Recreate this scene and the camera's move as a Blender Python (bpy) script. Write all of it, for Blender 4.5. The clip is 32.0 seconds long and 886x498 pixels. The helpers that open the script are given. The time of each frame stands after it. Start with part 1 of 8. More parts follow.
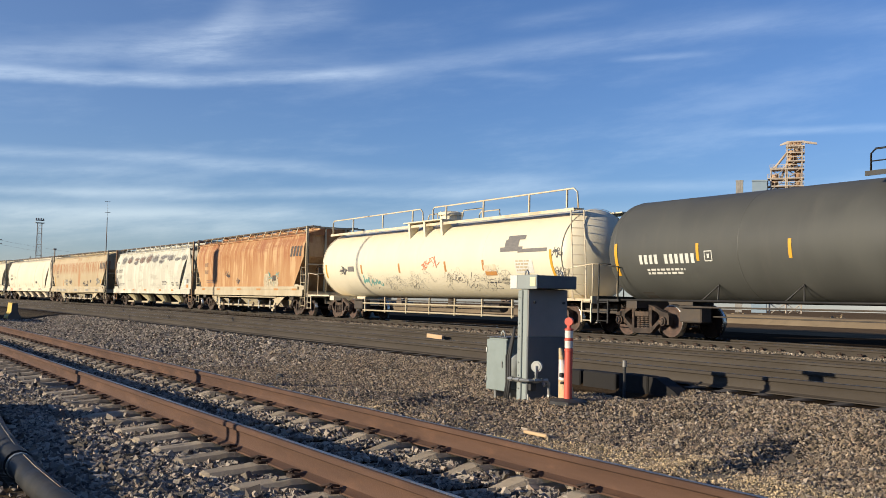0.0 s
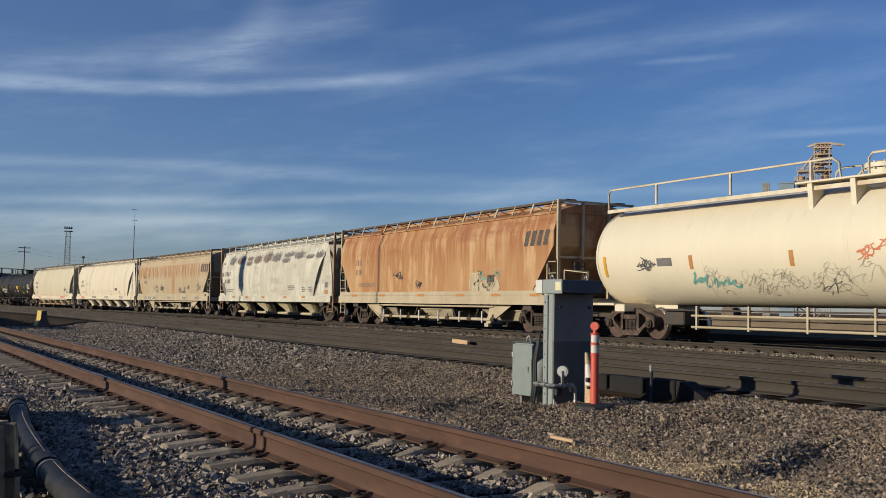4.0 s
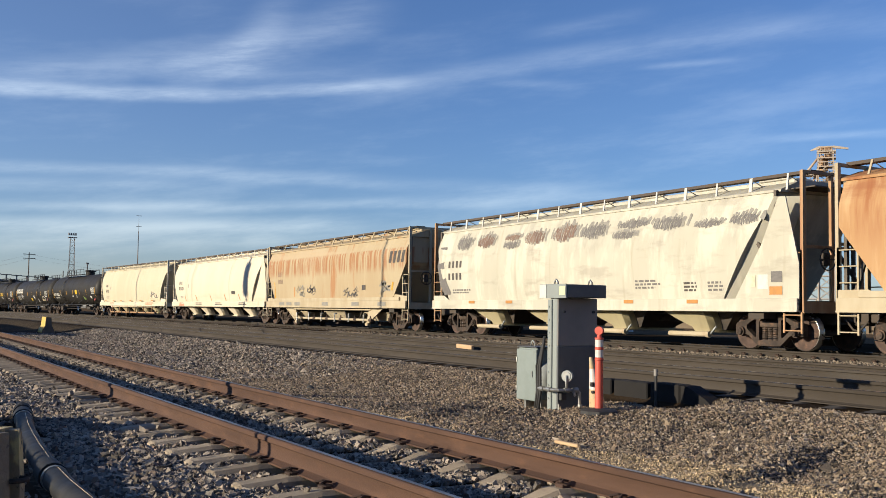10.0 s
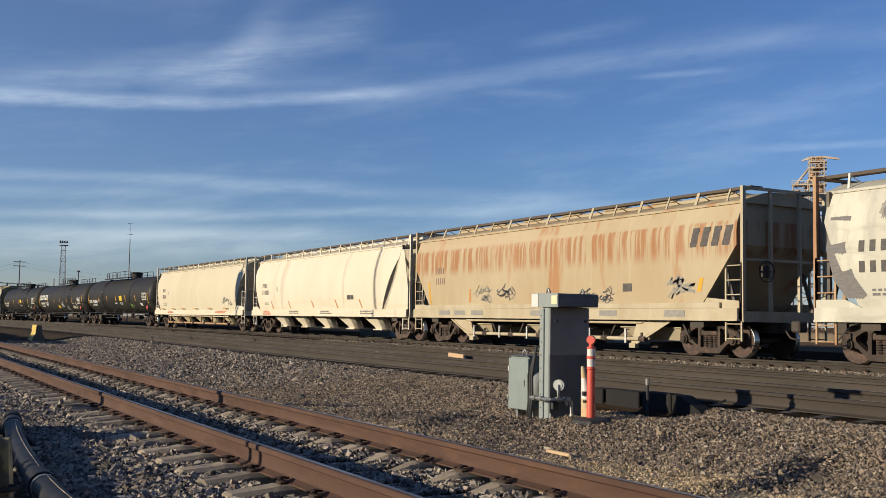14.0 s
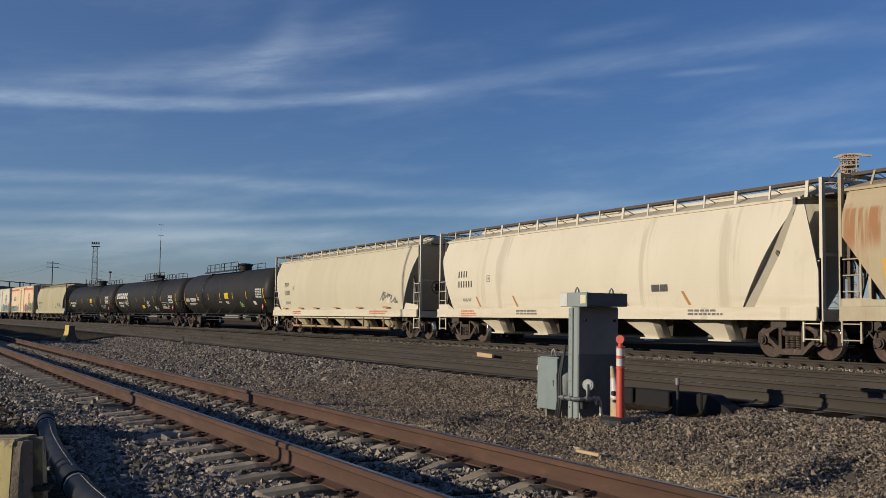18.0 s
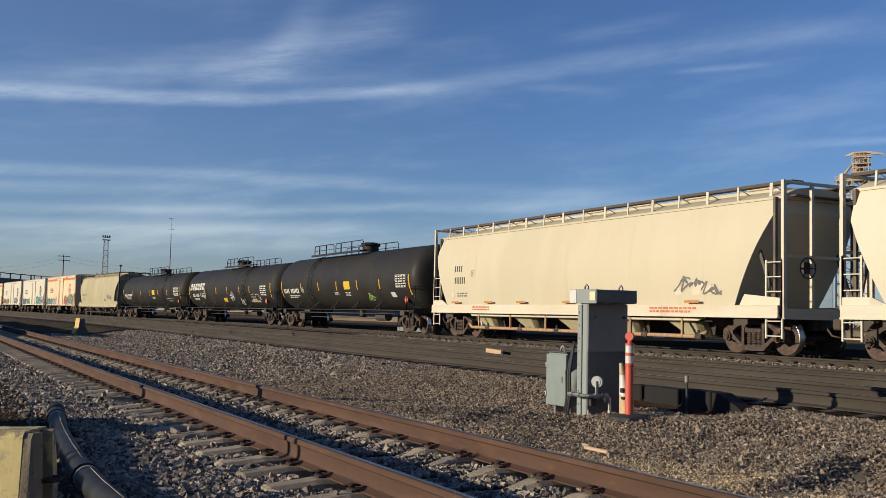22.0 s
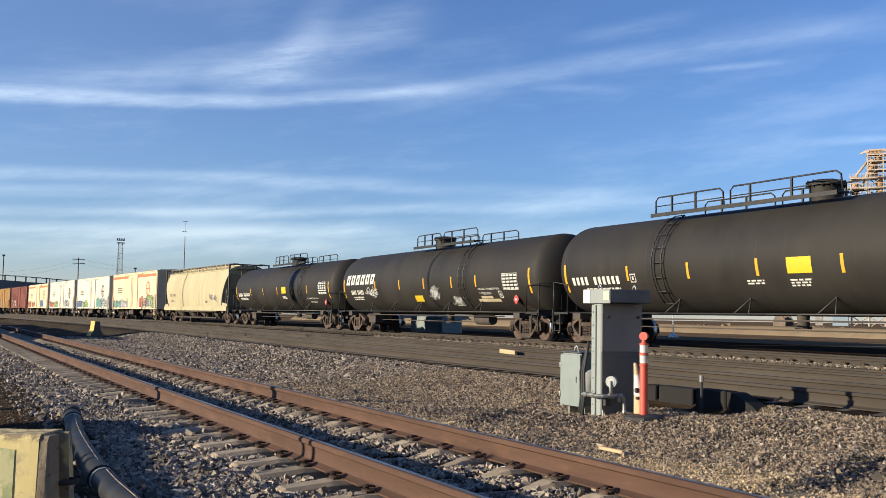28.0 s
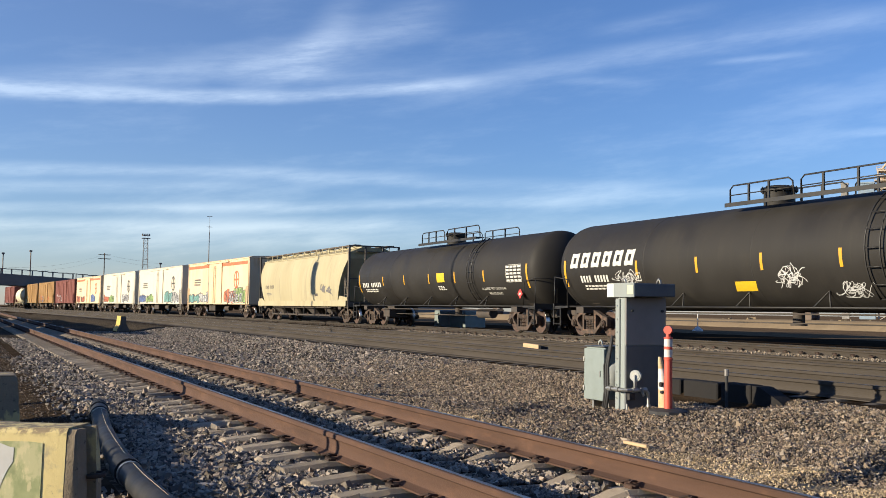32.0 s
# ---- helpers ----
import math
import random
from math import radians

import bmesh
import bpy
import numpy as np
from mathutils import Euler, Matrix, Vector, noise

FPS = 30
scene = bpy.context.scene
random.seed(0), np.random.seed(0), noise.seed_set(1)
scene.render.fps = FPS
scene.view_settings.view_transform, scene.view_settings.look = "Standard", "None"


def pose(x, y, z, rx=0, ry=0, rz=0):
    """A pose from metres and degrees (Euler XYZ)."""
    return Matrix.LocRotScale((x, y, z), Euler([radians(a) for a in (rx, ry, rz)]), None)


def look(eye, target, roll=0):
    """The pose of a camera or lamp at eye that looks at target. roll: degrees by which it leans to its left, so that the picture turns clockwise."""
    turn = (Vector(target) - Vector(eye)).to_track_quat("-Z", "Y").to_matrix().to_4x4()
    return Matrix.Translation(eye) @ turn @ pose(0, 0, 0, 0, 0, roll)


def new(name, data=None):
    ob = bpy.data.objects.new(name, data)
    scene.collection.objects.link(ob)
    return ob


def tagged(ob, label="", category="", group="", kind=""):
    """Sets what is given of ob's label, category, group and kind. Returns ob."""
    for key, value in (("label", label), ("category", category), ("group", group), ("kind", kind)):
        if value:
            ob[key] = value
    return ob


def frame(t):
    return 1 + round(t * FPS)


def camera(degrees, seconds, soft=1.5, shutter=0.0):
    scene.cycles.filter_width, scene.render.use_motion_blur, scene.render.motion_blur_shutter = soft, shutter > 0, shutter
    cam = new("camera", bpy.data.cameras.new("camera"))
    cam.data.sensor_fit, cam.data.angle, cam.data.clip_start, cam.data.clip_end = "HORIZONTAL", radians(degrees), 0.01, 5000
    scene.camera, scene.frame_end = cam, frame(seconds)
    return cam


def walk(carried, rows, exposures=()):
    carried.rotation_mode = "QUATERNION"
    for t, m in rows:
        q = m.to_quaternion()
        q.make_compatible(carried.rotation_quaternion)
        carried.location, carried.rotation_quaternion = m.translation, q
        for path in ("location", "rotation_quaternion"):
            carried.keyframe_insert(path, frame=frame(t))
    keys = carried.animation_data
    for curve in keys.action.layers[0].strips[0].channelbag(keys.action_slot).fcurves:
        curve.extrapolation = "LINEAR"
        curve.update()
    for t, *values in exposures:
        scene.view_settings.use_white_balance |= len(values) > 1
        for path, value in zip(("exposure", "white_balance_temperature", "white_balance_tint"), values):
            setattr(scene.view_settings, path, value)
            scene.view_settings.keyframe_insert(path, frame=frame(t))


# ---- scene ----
cam = camera(47.17, 32.0, 0.85)
PATH = [
    (0.0, pose(0, 0, 0.84, 92.988, -1.361, 59.696)),
    (0.5, pose(0, 0, 0.84, 93.019, -1.435, 59.523)),
    (1.0, pose(0, 0, 0.84, 92.952, -1.405, 59.838)),
    (1.5, pose(0, 0, 0.84, 92.887, -1.267, 59.983)),
    (2.0, pose(0, 0, 0.84, 92.917, -1.263, 59.644)),
    (2.5, pose(0, 0, 0.84, 93.020, -1.281, 59.545)),
    (3.0, pose(0, 0, 0.84, 93.040, -1.260, 59.820)),
    (3.5, pose(0, 0, 0.84, 93.124, -1.109, 60.371)),
    (4.0, pose(0, 0, 0.84, 93.256, -1.017, 61.118)),
    (4.5, pose(0, 0, 0.84, 93.354, -1.025, 61.771)),
    (6.5, pose(0, 0, 0.84, 93.413, -0.802, 61.475)),
    (7.0, pose(0, 0, 0.84, 93.508, -0.974, 61.686)),
    (7.5, pose(0, 0, 0.84, 93.636, -1.026, 61.912)),
    (8.0, pose(0, 0, 0.84, 93.557, -0.924, 61.724)),
    (8.5, pose(0, 0, 0.84, 93.553, -0.838, 61.499)),
    (9.0, pose(0, 0, 0.84, 93.614, -0.757, 61.387)),
    (9.5, pose(0, 0, 0.84, 93.526, -0.798, 61.348)),
    (10.0, pose(0, 0, 0.84, 93.533, -0.827, 61.344)),
    (10.5, pose(0, 0, 0.84, 93.668, -0.648, 61.291)),
    (11.0, pose(0, 0, 0.84, 93.780, -0.468, 61.094)),
    (11.5, pose(0, 0, 0.84, 93.607, -0.486, 60.905)),
    (12.0, pose(0, 0, 0.84, 93.614, -0.609, 60.953)),
    (12.5, pose(0, 0, 0.84, 93.869, -0.677, 61.031)),
    (13.0, pose(0, 0, 0.84, 94.131, -0.708, 60.959)),
    (13.5, pose(0, 0, 0.84, 94.090, -0.898, 60.766)),
    (15.5, pose(0, 0, 0.84, 93.979, -0.976, 62.171)),
    (16.0, pose(0, 0, 0.84, 94.061, -0.843, 62.663)),
    (16.5, pose(0, 0, 0.84, 93.930, -0.808, 62.779)),
    (17.0, pose(0, 0, 0.84, 93.892, -0.858, 63.110)),
    (17.5, pose(0, 0, 0.84, 93.981, -0.935, 63.027)),
    (18.0, pose(0, 0, 0.84, 93.994, -0.835, 62.498)),
    (18.5, pose(0, 0, 0.84, 94.038, -0.755, 62.605)),
    (19.0, pose(0, 0, 0.84, 94.049, -0.784, 62.799)),
    (19.5, pose(0, 0, 0.84, 93.863, -0.848, 63.130)),
    (20.0, pose(0, 0, 0.84, 93.727, -0.885, 63.156)),
    (20.5, pose(0, 0, 0.84, 93.832, -0.955, 63.024)),
    (21.0, pose(0, 0, 0.84, 93.783, -1.004, 62.963)),
    (21.5, pose(0, 0, 0.84, 93.734, -1.157, 62.961)),
    (22.0, pose(0, 0, 0.84, 93.744, -1.263, 63.015)),
    (22.5, pose(0, 0, 0.84, 93.684, -1.102, 62.887)),
    (23.0, pose(0, 0, 0.84, 93.481, -0.861, 62.900)),
    (23.5, pose(0, 0, 0.84, 93.257, -0.768, 62.649)),
    (24.0, pose(0, 0, 0.84, 93.044, -0.836, 62.388)),
    (24.5, pose(0, 0, 0.84, 92.970, -0.837, 62.026)),
    (25.0, pose(0, 0, 0.84, 93.304, -0.820, 61.752)),
    (25.5, pose(0, 0, 0.84, 93.658, -0.908, 61.788)),
    (27.5, pose(0, 0, 0.84, 93.666, -0.900, 63.338)),
    (28.0, pose(0, 0, 0.84, 93.776, -0.944, 63.777)),
    (28.5, pose(0, 0, 0.84, 93.696, -0.959, 64.105)),
    (29.0, pose(0, 0, 0.84, 93.440, -0.918, 64.416)),
    (29.5, pose(0, 0, 0.84, 93.361, -0.964, 64.634)),
    (30.0, pose(0, 0, 0.84, 93.308, -0.826, 64.679)),
    (30.5, pose(0, 0, 0.84, 93.248, -0.747, 64.588)),
    (31.0, pose(0, 0, 0.84, 93.375, -0.739, 64.805)),
    (31.5, pose(0, 0, 0.84, 93.438, -0.862, 64.976)),
    (32.0, pose(0, 0, 0.84, 93.431, -0.827, 65.093)),
]
# metres that the train has rolled at each full second
ROLLED = [0.00, 4.66, 9.22, 13.91, 18.59, 23.22, 27.84, 32.48, 37.15, 41.85, 46.54, 51.22, 55.88, 60.57, 65.28, 70.08, 74.92, 79.80, 84.73, 89.61, 94.48, 99.42, 104.30, 109.13, 113.98, 118.82, 123.66, 128.50, 133.36, 138.20, 143.04, 147.88, 152.73]
EXPOSURE = [(0.0, 0.49), (1.0, 0.46), (2.0, -0.08), (3.0, -0.19), (4.0, -0.08), (7.0, 0.52), (8.0, 0.49), (9.0, 0.42), (10.0, 0.49), (11.0, 0.14), (12.0, 0.21), (13.0, 0.19),
            (16.0, 0.37), (17.0, 0.27), (18.0, -0.23), (19.0, -0.33), (20.0, -0.16), (21.0, -0.08), (22.0, 0.13), (23.0, 0.25), (24.0, 0.27), (25.0, 0.35), (28.0, 0.74), (32.0, 0.74)]
# the picture turns cooler as the camera stops down
walk(cam, PATH, [(t, e, 6500 - 360 * min(max((0.25 - e) / 0.5, 0.0), 1.0), 10) for t, e in EXPOSURE])

# ---- world and sun ----
SUN_AZ, SUN_EL = 261.0, 13.5   # where the low sun stands, degrees from +x towards +y, and above the horizon


def node(nt, kind, x=0, **vals):
    n = nt.nodes.new(kind)
    for k, v in vals.items():
        if k in n.inputs:
            n.inputs[k].default_value = v
    return n


def mth(nt, op, a, b=None, clamp=False):
    n = nt.nodes.new("ShaderNodeMath")
    n.operation, n.use_clamp = op, clamp
    for i, v in enumerate((a, b)):
        if v is None:
            continue
        if isinstance(v, (int, float)):
            n.inputs[i].default_value = v
        else:
            nt.links.new(v, n.inputs[i])
    return n.outputs[0]


def ramp(nt, v, a, b, lo=0.0, hi=1.0):
    n = nt.nodes.new("ShaderNodeMapRange")
    n.interpolation_type = "SMOOTHSTEP"
    for i, q in enumerate((v, a, b, lo, hi)):
        if isinstance(q, (int, float)):
            n.inputs[i].default_value = q
        else:
            nt.links.new(q, n.inputs[i])
    return n.outputs[0]


def mixc(nt, fac, a, b, mode="MIX"):
    n = nt.nodes.new("ShaderNodeMix")
    n.data_type, n.blend_type = "RGBA", mode
    for i, v in ((0, fac), (6, a), (7, b)):
        if isinstance(v, (int, float)):
            n.inputs[i].default_value = v
        elif isinstance(v, tuple):
            n.inputs[i].default_value = (*v[:3], 1)
        else:
            nt.links.new(v, n.inputs[i])
    return n.outputs[2]


def noise_at(nt, vec, scale=1.0, stretch=(1, 1, 1), detail=4.0, rough=0.55, shift=(0, 0, 0)):
    m = nt.nodes.new("ShaderNodeMapping")
    m.inputs["Scale"].default_value, m.inputs["Location"].default_value = stretch, shift
    nt.links.new(vec, m.inputs["Vector"])
    n = nt.nodes.new("ShaderNodeTexNoise")
    n.inputs["Scale"].default_value, n.inputs["Detail"].default_value, n.inputs["Roughness"].default_value = scale, detail, rough
    nt.links.new(m.outputs[0], n.inputs["Vector"])
    return n.outputs[0]


def make_world():
    w = bpy.data.worlds.new("sky")
    scene.world = w
    w.use_nodes = True
    nt = w.node_tree
    nt.nodes.clear()
    sky = nt.nodes.new("ShaderNodeTexSky")
    sky.sky_type, sky.sun_disc = "NISHITA", False
    sky.sun_elevation, sky.sun_rotation = radians(SUN_EL), radians(90 - SUN_AZ)
    sky.altitude, sky.air_density, sky.dust_density, sky.ozone_density = 0.0, 1.0, 0.12, 5.0
    co = nt.nodes.new("ShaderNodeTexCoord").outputs["Generated"]
    sep = nt.nodes.new("ShaderNodeSeparateXYZ")
    nt.links.new(co, sep.inputs[0])
    az = mth(nt, "MULTIPLY", mth(nt, "ARCTAN2", sep.outputs[1], sep.outputs[0]), 180 / math.pi)
    el = mth(nt, "MULTIPLY", mth(nt, "ARCSINE", sep.outputs[2]), 180 / math.pi)
    comb = nt.nodes.new("ShaderNodeCombineXYZ")
    nt.links.new(az, comb.inputs[0])
    nt.links.new(mth(nt, "ADD", el, mth(nt, "MULTIPLY", az, 0.10)), comb.inputs[1])
    uv = comb.outputs[0]
    blue = mixc(nt, 1.0, sky.outputs[0], SKY_TINT, "MULTIPLY")
    wisp = noise_at(nt, uv, 1.0, (0.07, 0.30, 1), 6, 0.62)
    fine = noise_at(nt, uv, 1.0, (0.22, 1.5, 1), 7, 0.68, (3, 7, 0))
    bend = mth(nt, "MULTIPLY", mth(nt, "SUBTRACT", wisp, 0.5), 3.0)
    u = mth(nt, "SUBTRACT", 180.0, az)
    total = None

    def streak(u0, e0, u1, e1, half, gain):
        """A streak of cirrus between two places of the sky, with ragged edges and soft ends."""
        nonlocal total
        du, de = u1 - u0, e1 - e0
        long = math.hypot(du, de)
        du, de = du / long, de / long
        pu, pe = mth(nt, "SUBTRACT", u, u0), mth(nt, "SUBTRACT", el, e0)
        along = mth(nt, "ADD", mth(nt, "MULTIPLY", pu, du), mth(nt, "MULTIPLY", pe, de))
        off = mth(nt, "ADD", mth(nt, "SUBTRACT", mth(nt, "MULTIPLY", pe, du), mth(nt, "MULTIPLY", pu, de)), mth(nt, "MULTIPLY", bend, half * 0.45))
        m = ramp(nt, mth(nt, "ABSOLUTE", mth(nt, "DIVIDE", off, half)), 1.5, 0.0)
        soft = min(2.5, long * 0.35)
        m = mth(nt, "MULTIPLY", m, ramp(nt, along, -soft if u0 > 7 else -40.0, soft))
        m = mth(nt, "MULTIPLY", m, ramp(nt, along, long + soft, long - soft))
        m = mth(nt, "MULTIPLY", m, ramp(nt, mth(nt, "ADD", mth(nt, "MULTIPLY", fine, 0.6), mth(nt, "MULTIPLY", wisp, 0.4)), 0.34, 0.64, gain * 0.45, gain * 1.15))
        total = m if total is None else mth(nt, "ADD", total, m)

    for b in CIRRUS:
        streak(*b)
    veil = mth(nt, "MULTIPLY", ramp(nt, wisp, 0.45, 0.75), ramp(nt, el, 24.0, 4.0, 0.05, 0.35))
    veil = mth(nt, "ADD", veil, ramp(nt, u, 34.0, 4.0, 0.0, 0.12))
    total = mth(nt, "MINIMUM", mth(nt, "ADD", total, veil), 1.0)
    white = mixc(nt, 1.0, blue, (2.1, 1.75, 1.42), "MULTIPLY")
    white = mixc(nt, 0.35, white, (6.5, 6.9, 7.6))
    col = mixc(nt, total, blue, white)
    bg = nt.nodes.new("ShaderNodeBackground")
    bg.inputs["Strength"].default_value = SKY
    nt.links.new(col, bg.inputs["Color"])
    out = nt.nodes.new("ShaderNodeOutputWorld")
    nt.links.new(bg.outputs[0], out.inputs[0])


# streaks: from (u, elevation) to (u, elevation), half width, strength; u is degrees right of the track's far end
CIRRUS = [
    (6.2, 11.26, 15.7, 11.7, 0.40, 0.75), (15.7, 11.7, 25.7, 12.76, 0.34, 0.62), (6.2, 12.1, 15.9, 13.8, 0.8, 0.42), (13.6, 12.6, 18.6, 14.6, 1.1, 0.42),
    (16.6, 13.6, 19.4, 17.0, 1.0, 0.26), (17.0, 13.9, 24.4, 16.5, 1.15, 0.40), (16.2, 12.9, 25.3, 13.0, 0.8, 0.24), (25.4, 12.7, 35.6, 14.3, 0.6, 0.30),
    (35.6, 14.3, 46.5, 15.3, 0.6, 0.30), (46.5, 15.3, 56.0, 14.9, 0.7, 0.22), (40.0, 13.6, 44.4, 13.8, 0.18, 0.28), (31.1, 12.9, 35.7, 12.7, 0.28, 0.2),
    (6.4, 7.2, 15.9, 7.5, 0.36, 0.40), (15.0, 7.4, 24.2, 7.3, 0.4, 0.34), (6.4, 6.35, 13.8, 6.8, 0.36, 0.34), (23.0, 7.1, 37.4, 6.9, 0.45, 0.22),
    (6.5, 5.25, 15.9, 5.75, 0.28, 0.32), (15.0, 5.5, 25.5, 6.1, 0.3, 0.3), (6.5, 4.3, 23.0, 4.9, 0.4, 0.36), (24.3, 6.1, 47.4, 6.75, 0.36, 0.26),
    (46.8, 9.55, 56.0, 9.5, 0.24, 0.32), (6.5, 3.5, 60.0, 5.4, 0.8, 0.26), (11.2, 13.9, 15.6, 14.8, 0.3, 0.16), (33.7, 15.5, 39.4, 16.4, 0.45, 0.18),
]
SKY = 0.089
SKY_TINT = (1.02, 0.965, 1.12)
make_world()
sun = new("sun", bpy.data.lights.new("sun", "SUN"))
sun.data.energy, sun.data.angle, sun.data.color = 4.9, radians(0.6), (1.0, 0.88, 0.67)
sun_dir = Vector((math.cos(radians(SUN_EL)) * math.cos(radians(SUN_AZ)), math.cos(radians(SUN_EL)) * math.sin(radians(SUN_AZ)), math.sin(radians(SUN_EL))))
sun.matrix_world = look((sun_dir * 50)[:], (0, 0, 0))

# ---- materials ----
def mat(name, base, other=None, scale=1.0, stretch=(1, 1, 1), rough=0.75, metal=0.0, layers=(), bump=0.0, bump_scale=60.0, island=0.0, lone=0.0, spec=0.5):
    """base and other blend by a broad noise; layers are (colour, scale, stretch, low, high, strength[, z0, z1[, z2, z3]]) of stains, the heights
    letting them fade in from z0 to z1 and out from z2 to z3; island: how far joined pieces differ; lone: how far objects differ."""
    m = bpy.data.materials.new(name)
    m.use_nodes = True
    nt = m.node_tree
    bs = nt.nodes["Principled BSDF"]
    co = nt.nodes.new("ShaderNodeTexCoord").outputs["Object"]
    info = nt.nodes.new("ShaderNodeObjectInfo").outputs["Random"]
    add = nt.nodes.new("ShaderNodeVectorMath")
    add.operation = "ADD"
    mul = nt.nodes.new("ShaderNodeVectorMath")
    mul.operation = "SCALE"
    mul.inputs[0].default_value = (17.0, 5.0, 3.0)
    nt.links.new(info, mul.inputs["Scale"])
    nt.links.new(co, add.inputs[0])
    nt.links.new(mul.outputs[0], add.inputs[1])
    vec = add.outputs[0]
    col = base
    n0 = noise_at(nt, vec, scale, stretch, 5, 0.6)
    if other:
        col = mixc(nt, ramp(nt, n0, 0.3, 0.7), base, other)
    sep = nt.nodes.new("ShaderNodeSeparateXYZ")
    nt.links.new(co, sep.inputs[0])
    for i, (c, sc, st, lo, hi, k, *zz) in enumerate(layers):
        f = mth(nt, "MULTIPLY", ramp(nt, noise_at(nt, vec, sc, st, 6, 0.62, (i * 3.1, i * 1.7, i * 2.3)), lo, hi), k)
        if zz:
            f = mth(nt, "MULTIPLY", f, ramp(nt, sep.outputs[2], zz[0], zz[1]))
        if len(zz) > 2:
            f = mth(nt, "MULTIPLY", f, ramp(nt, sep.outputs[2], zz[3], zz[2]))
        col = mixc(nt, f, col, c)
    if island or lone:
        src = nt.nodes.new("ShaderNodeNewGeometry").outputs["Random Per Island"] if island else info
        k = max(island, lone)
        g = ramp(nt, src, 0.0, 1.0, 1 - k, 1 + k)
        gg = nt.nodes.new("ShaderNodeCombineColor")
        for q in range(3):
            nt.links.new(g, gg.inputs[q])
        col = mixc(nt, 1.0, col, gg.outputs[0], "MULTIPLY")
        if island:
            warm = mth(nt, "FRACT", mth(nt, "MULTIPLY", src, 7.31))
            col = mixc(nt, mth(nt, "MULTIPLY", ramp(nt, warm, 0.6, 1.0), 0.45), col, (0.34, 0.225, 0.155))
            dark = mth(nt, "FRACT", mth(nt, "MULTIPLY", src, 23.7))
            col = mixc(nt, mth(nt, "MULTIPLY", ramp(nt, dark, 0.72, 0.95), 0.6), col, (0.06, 0.055, 0.055))
            pale = mth(nt, "FRACT", mth(nt, "MULTIPLY", src, 41.3))
            col = mixc(nt, mth(nt, "MULTIPLY", ramp(nt, pale, 0.80, 0.97), 0.6), col, (0.50, 0.42, 0.33))
    if isinstance(col, tuple):
        bs.inputs["Base Color"].default_value = (*col, 1)
    else:
        nt.links.new(col, bs.inputs["Base Color"])
    nt.links.new(ramp(nt, n0, 0.2, 0.8, max(rough - 0.12, 0.03), min(rough + 0.12, 1.0)), bs.inputs["Roughness"])
    bs.inputs["Metallic"].default_value = metal
    bs.inputs["Specular IOR Level"].default_value = spec
    if bump:
        b = nt.nodes.new("ShaderNodeBump")
        b.inputs["Strength"].default_value, b.inputs["Distance"].default_value = bump, 0.02
        nt.links.new(noise_at(nt, vec, bump_scale, (1, 1, 1), 4, 0.6), b.inputs["Height"])
        nt.links.new(b.outputs[0], bs.inputs["Normal"])
    return m


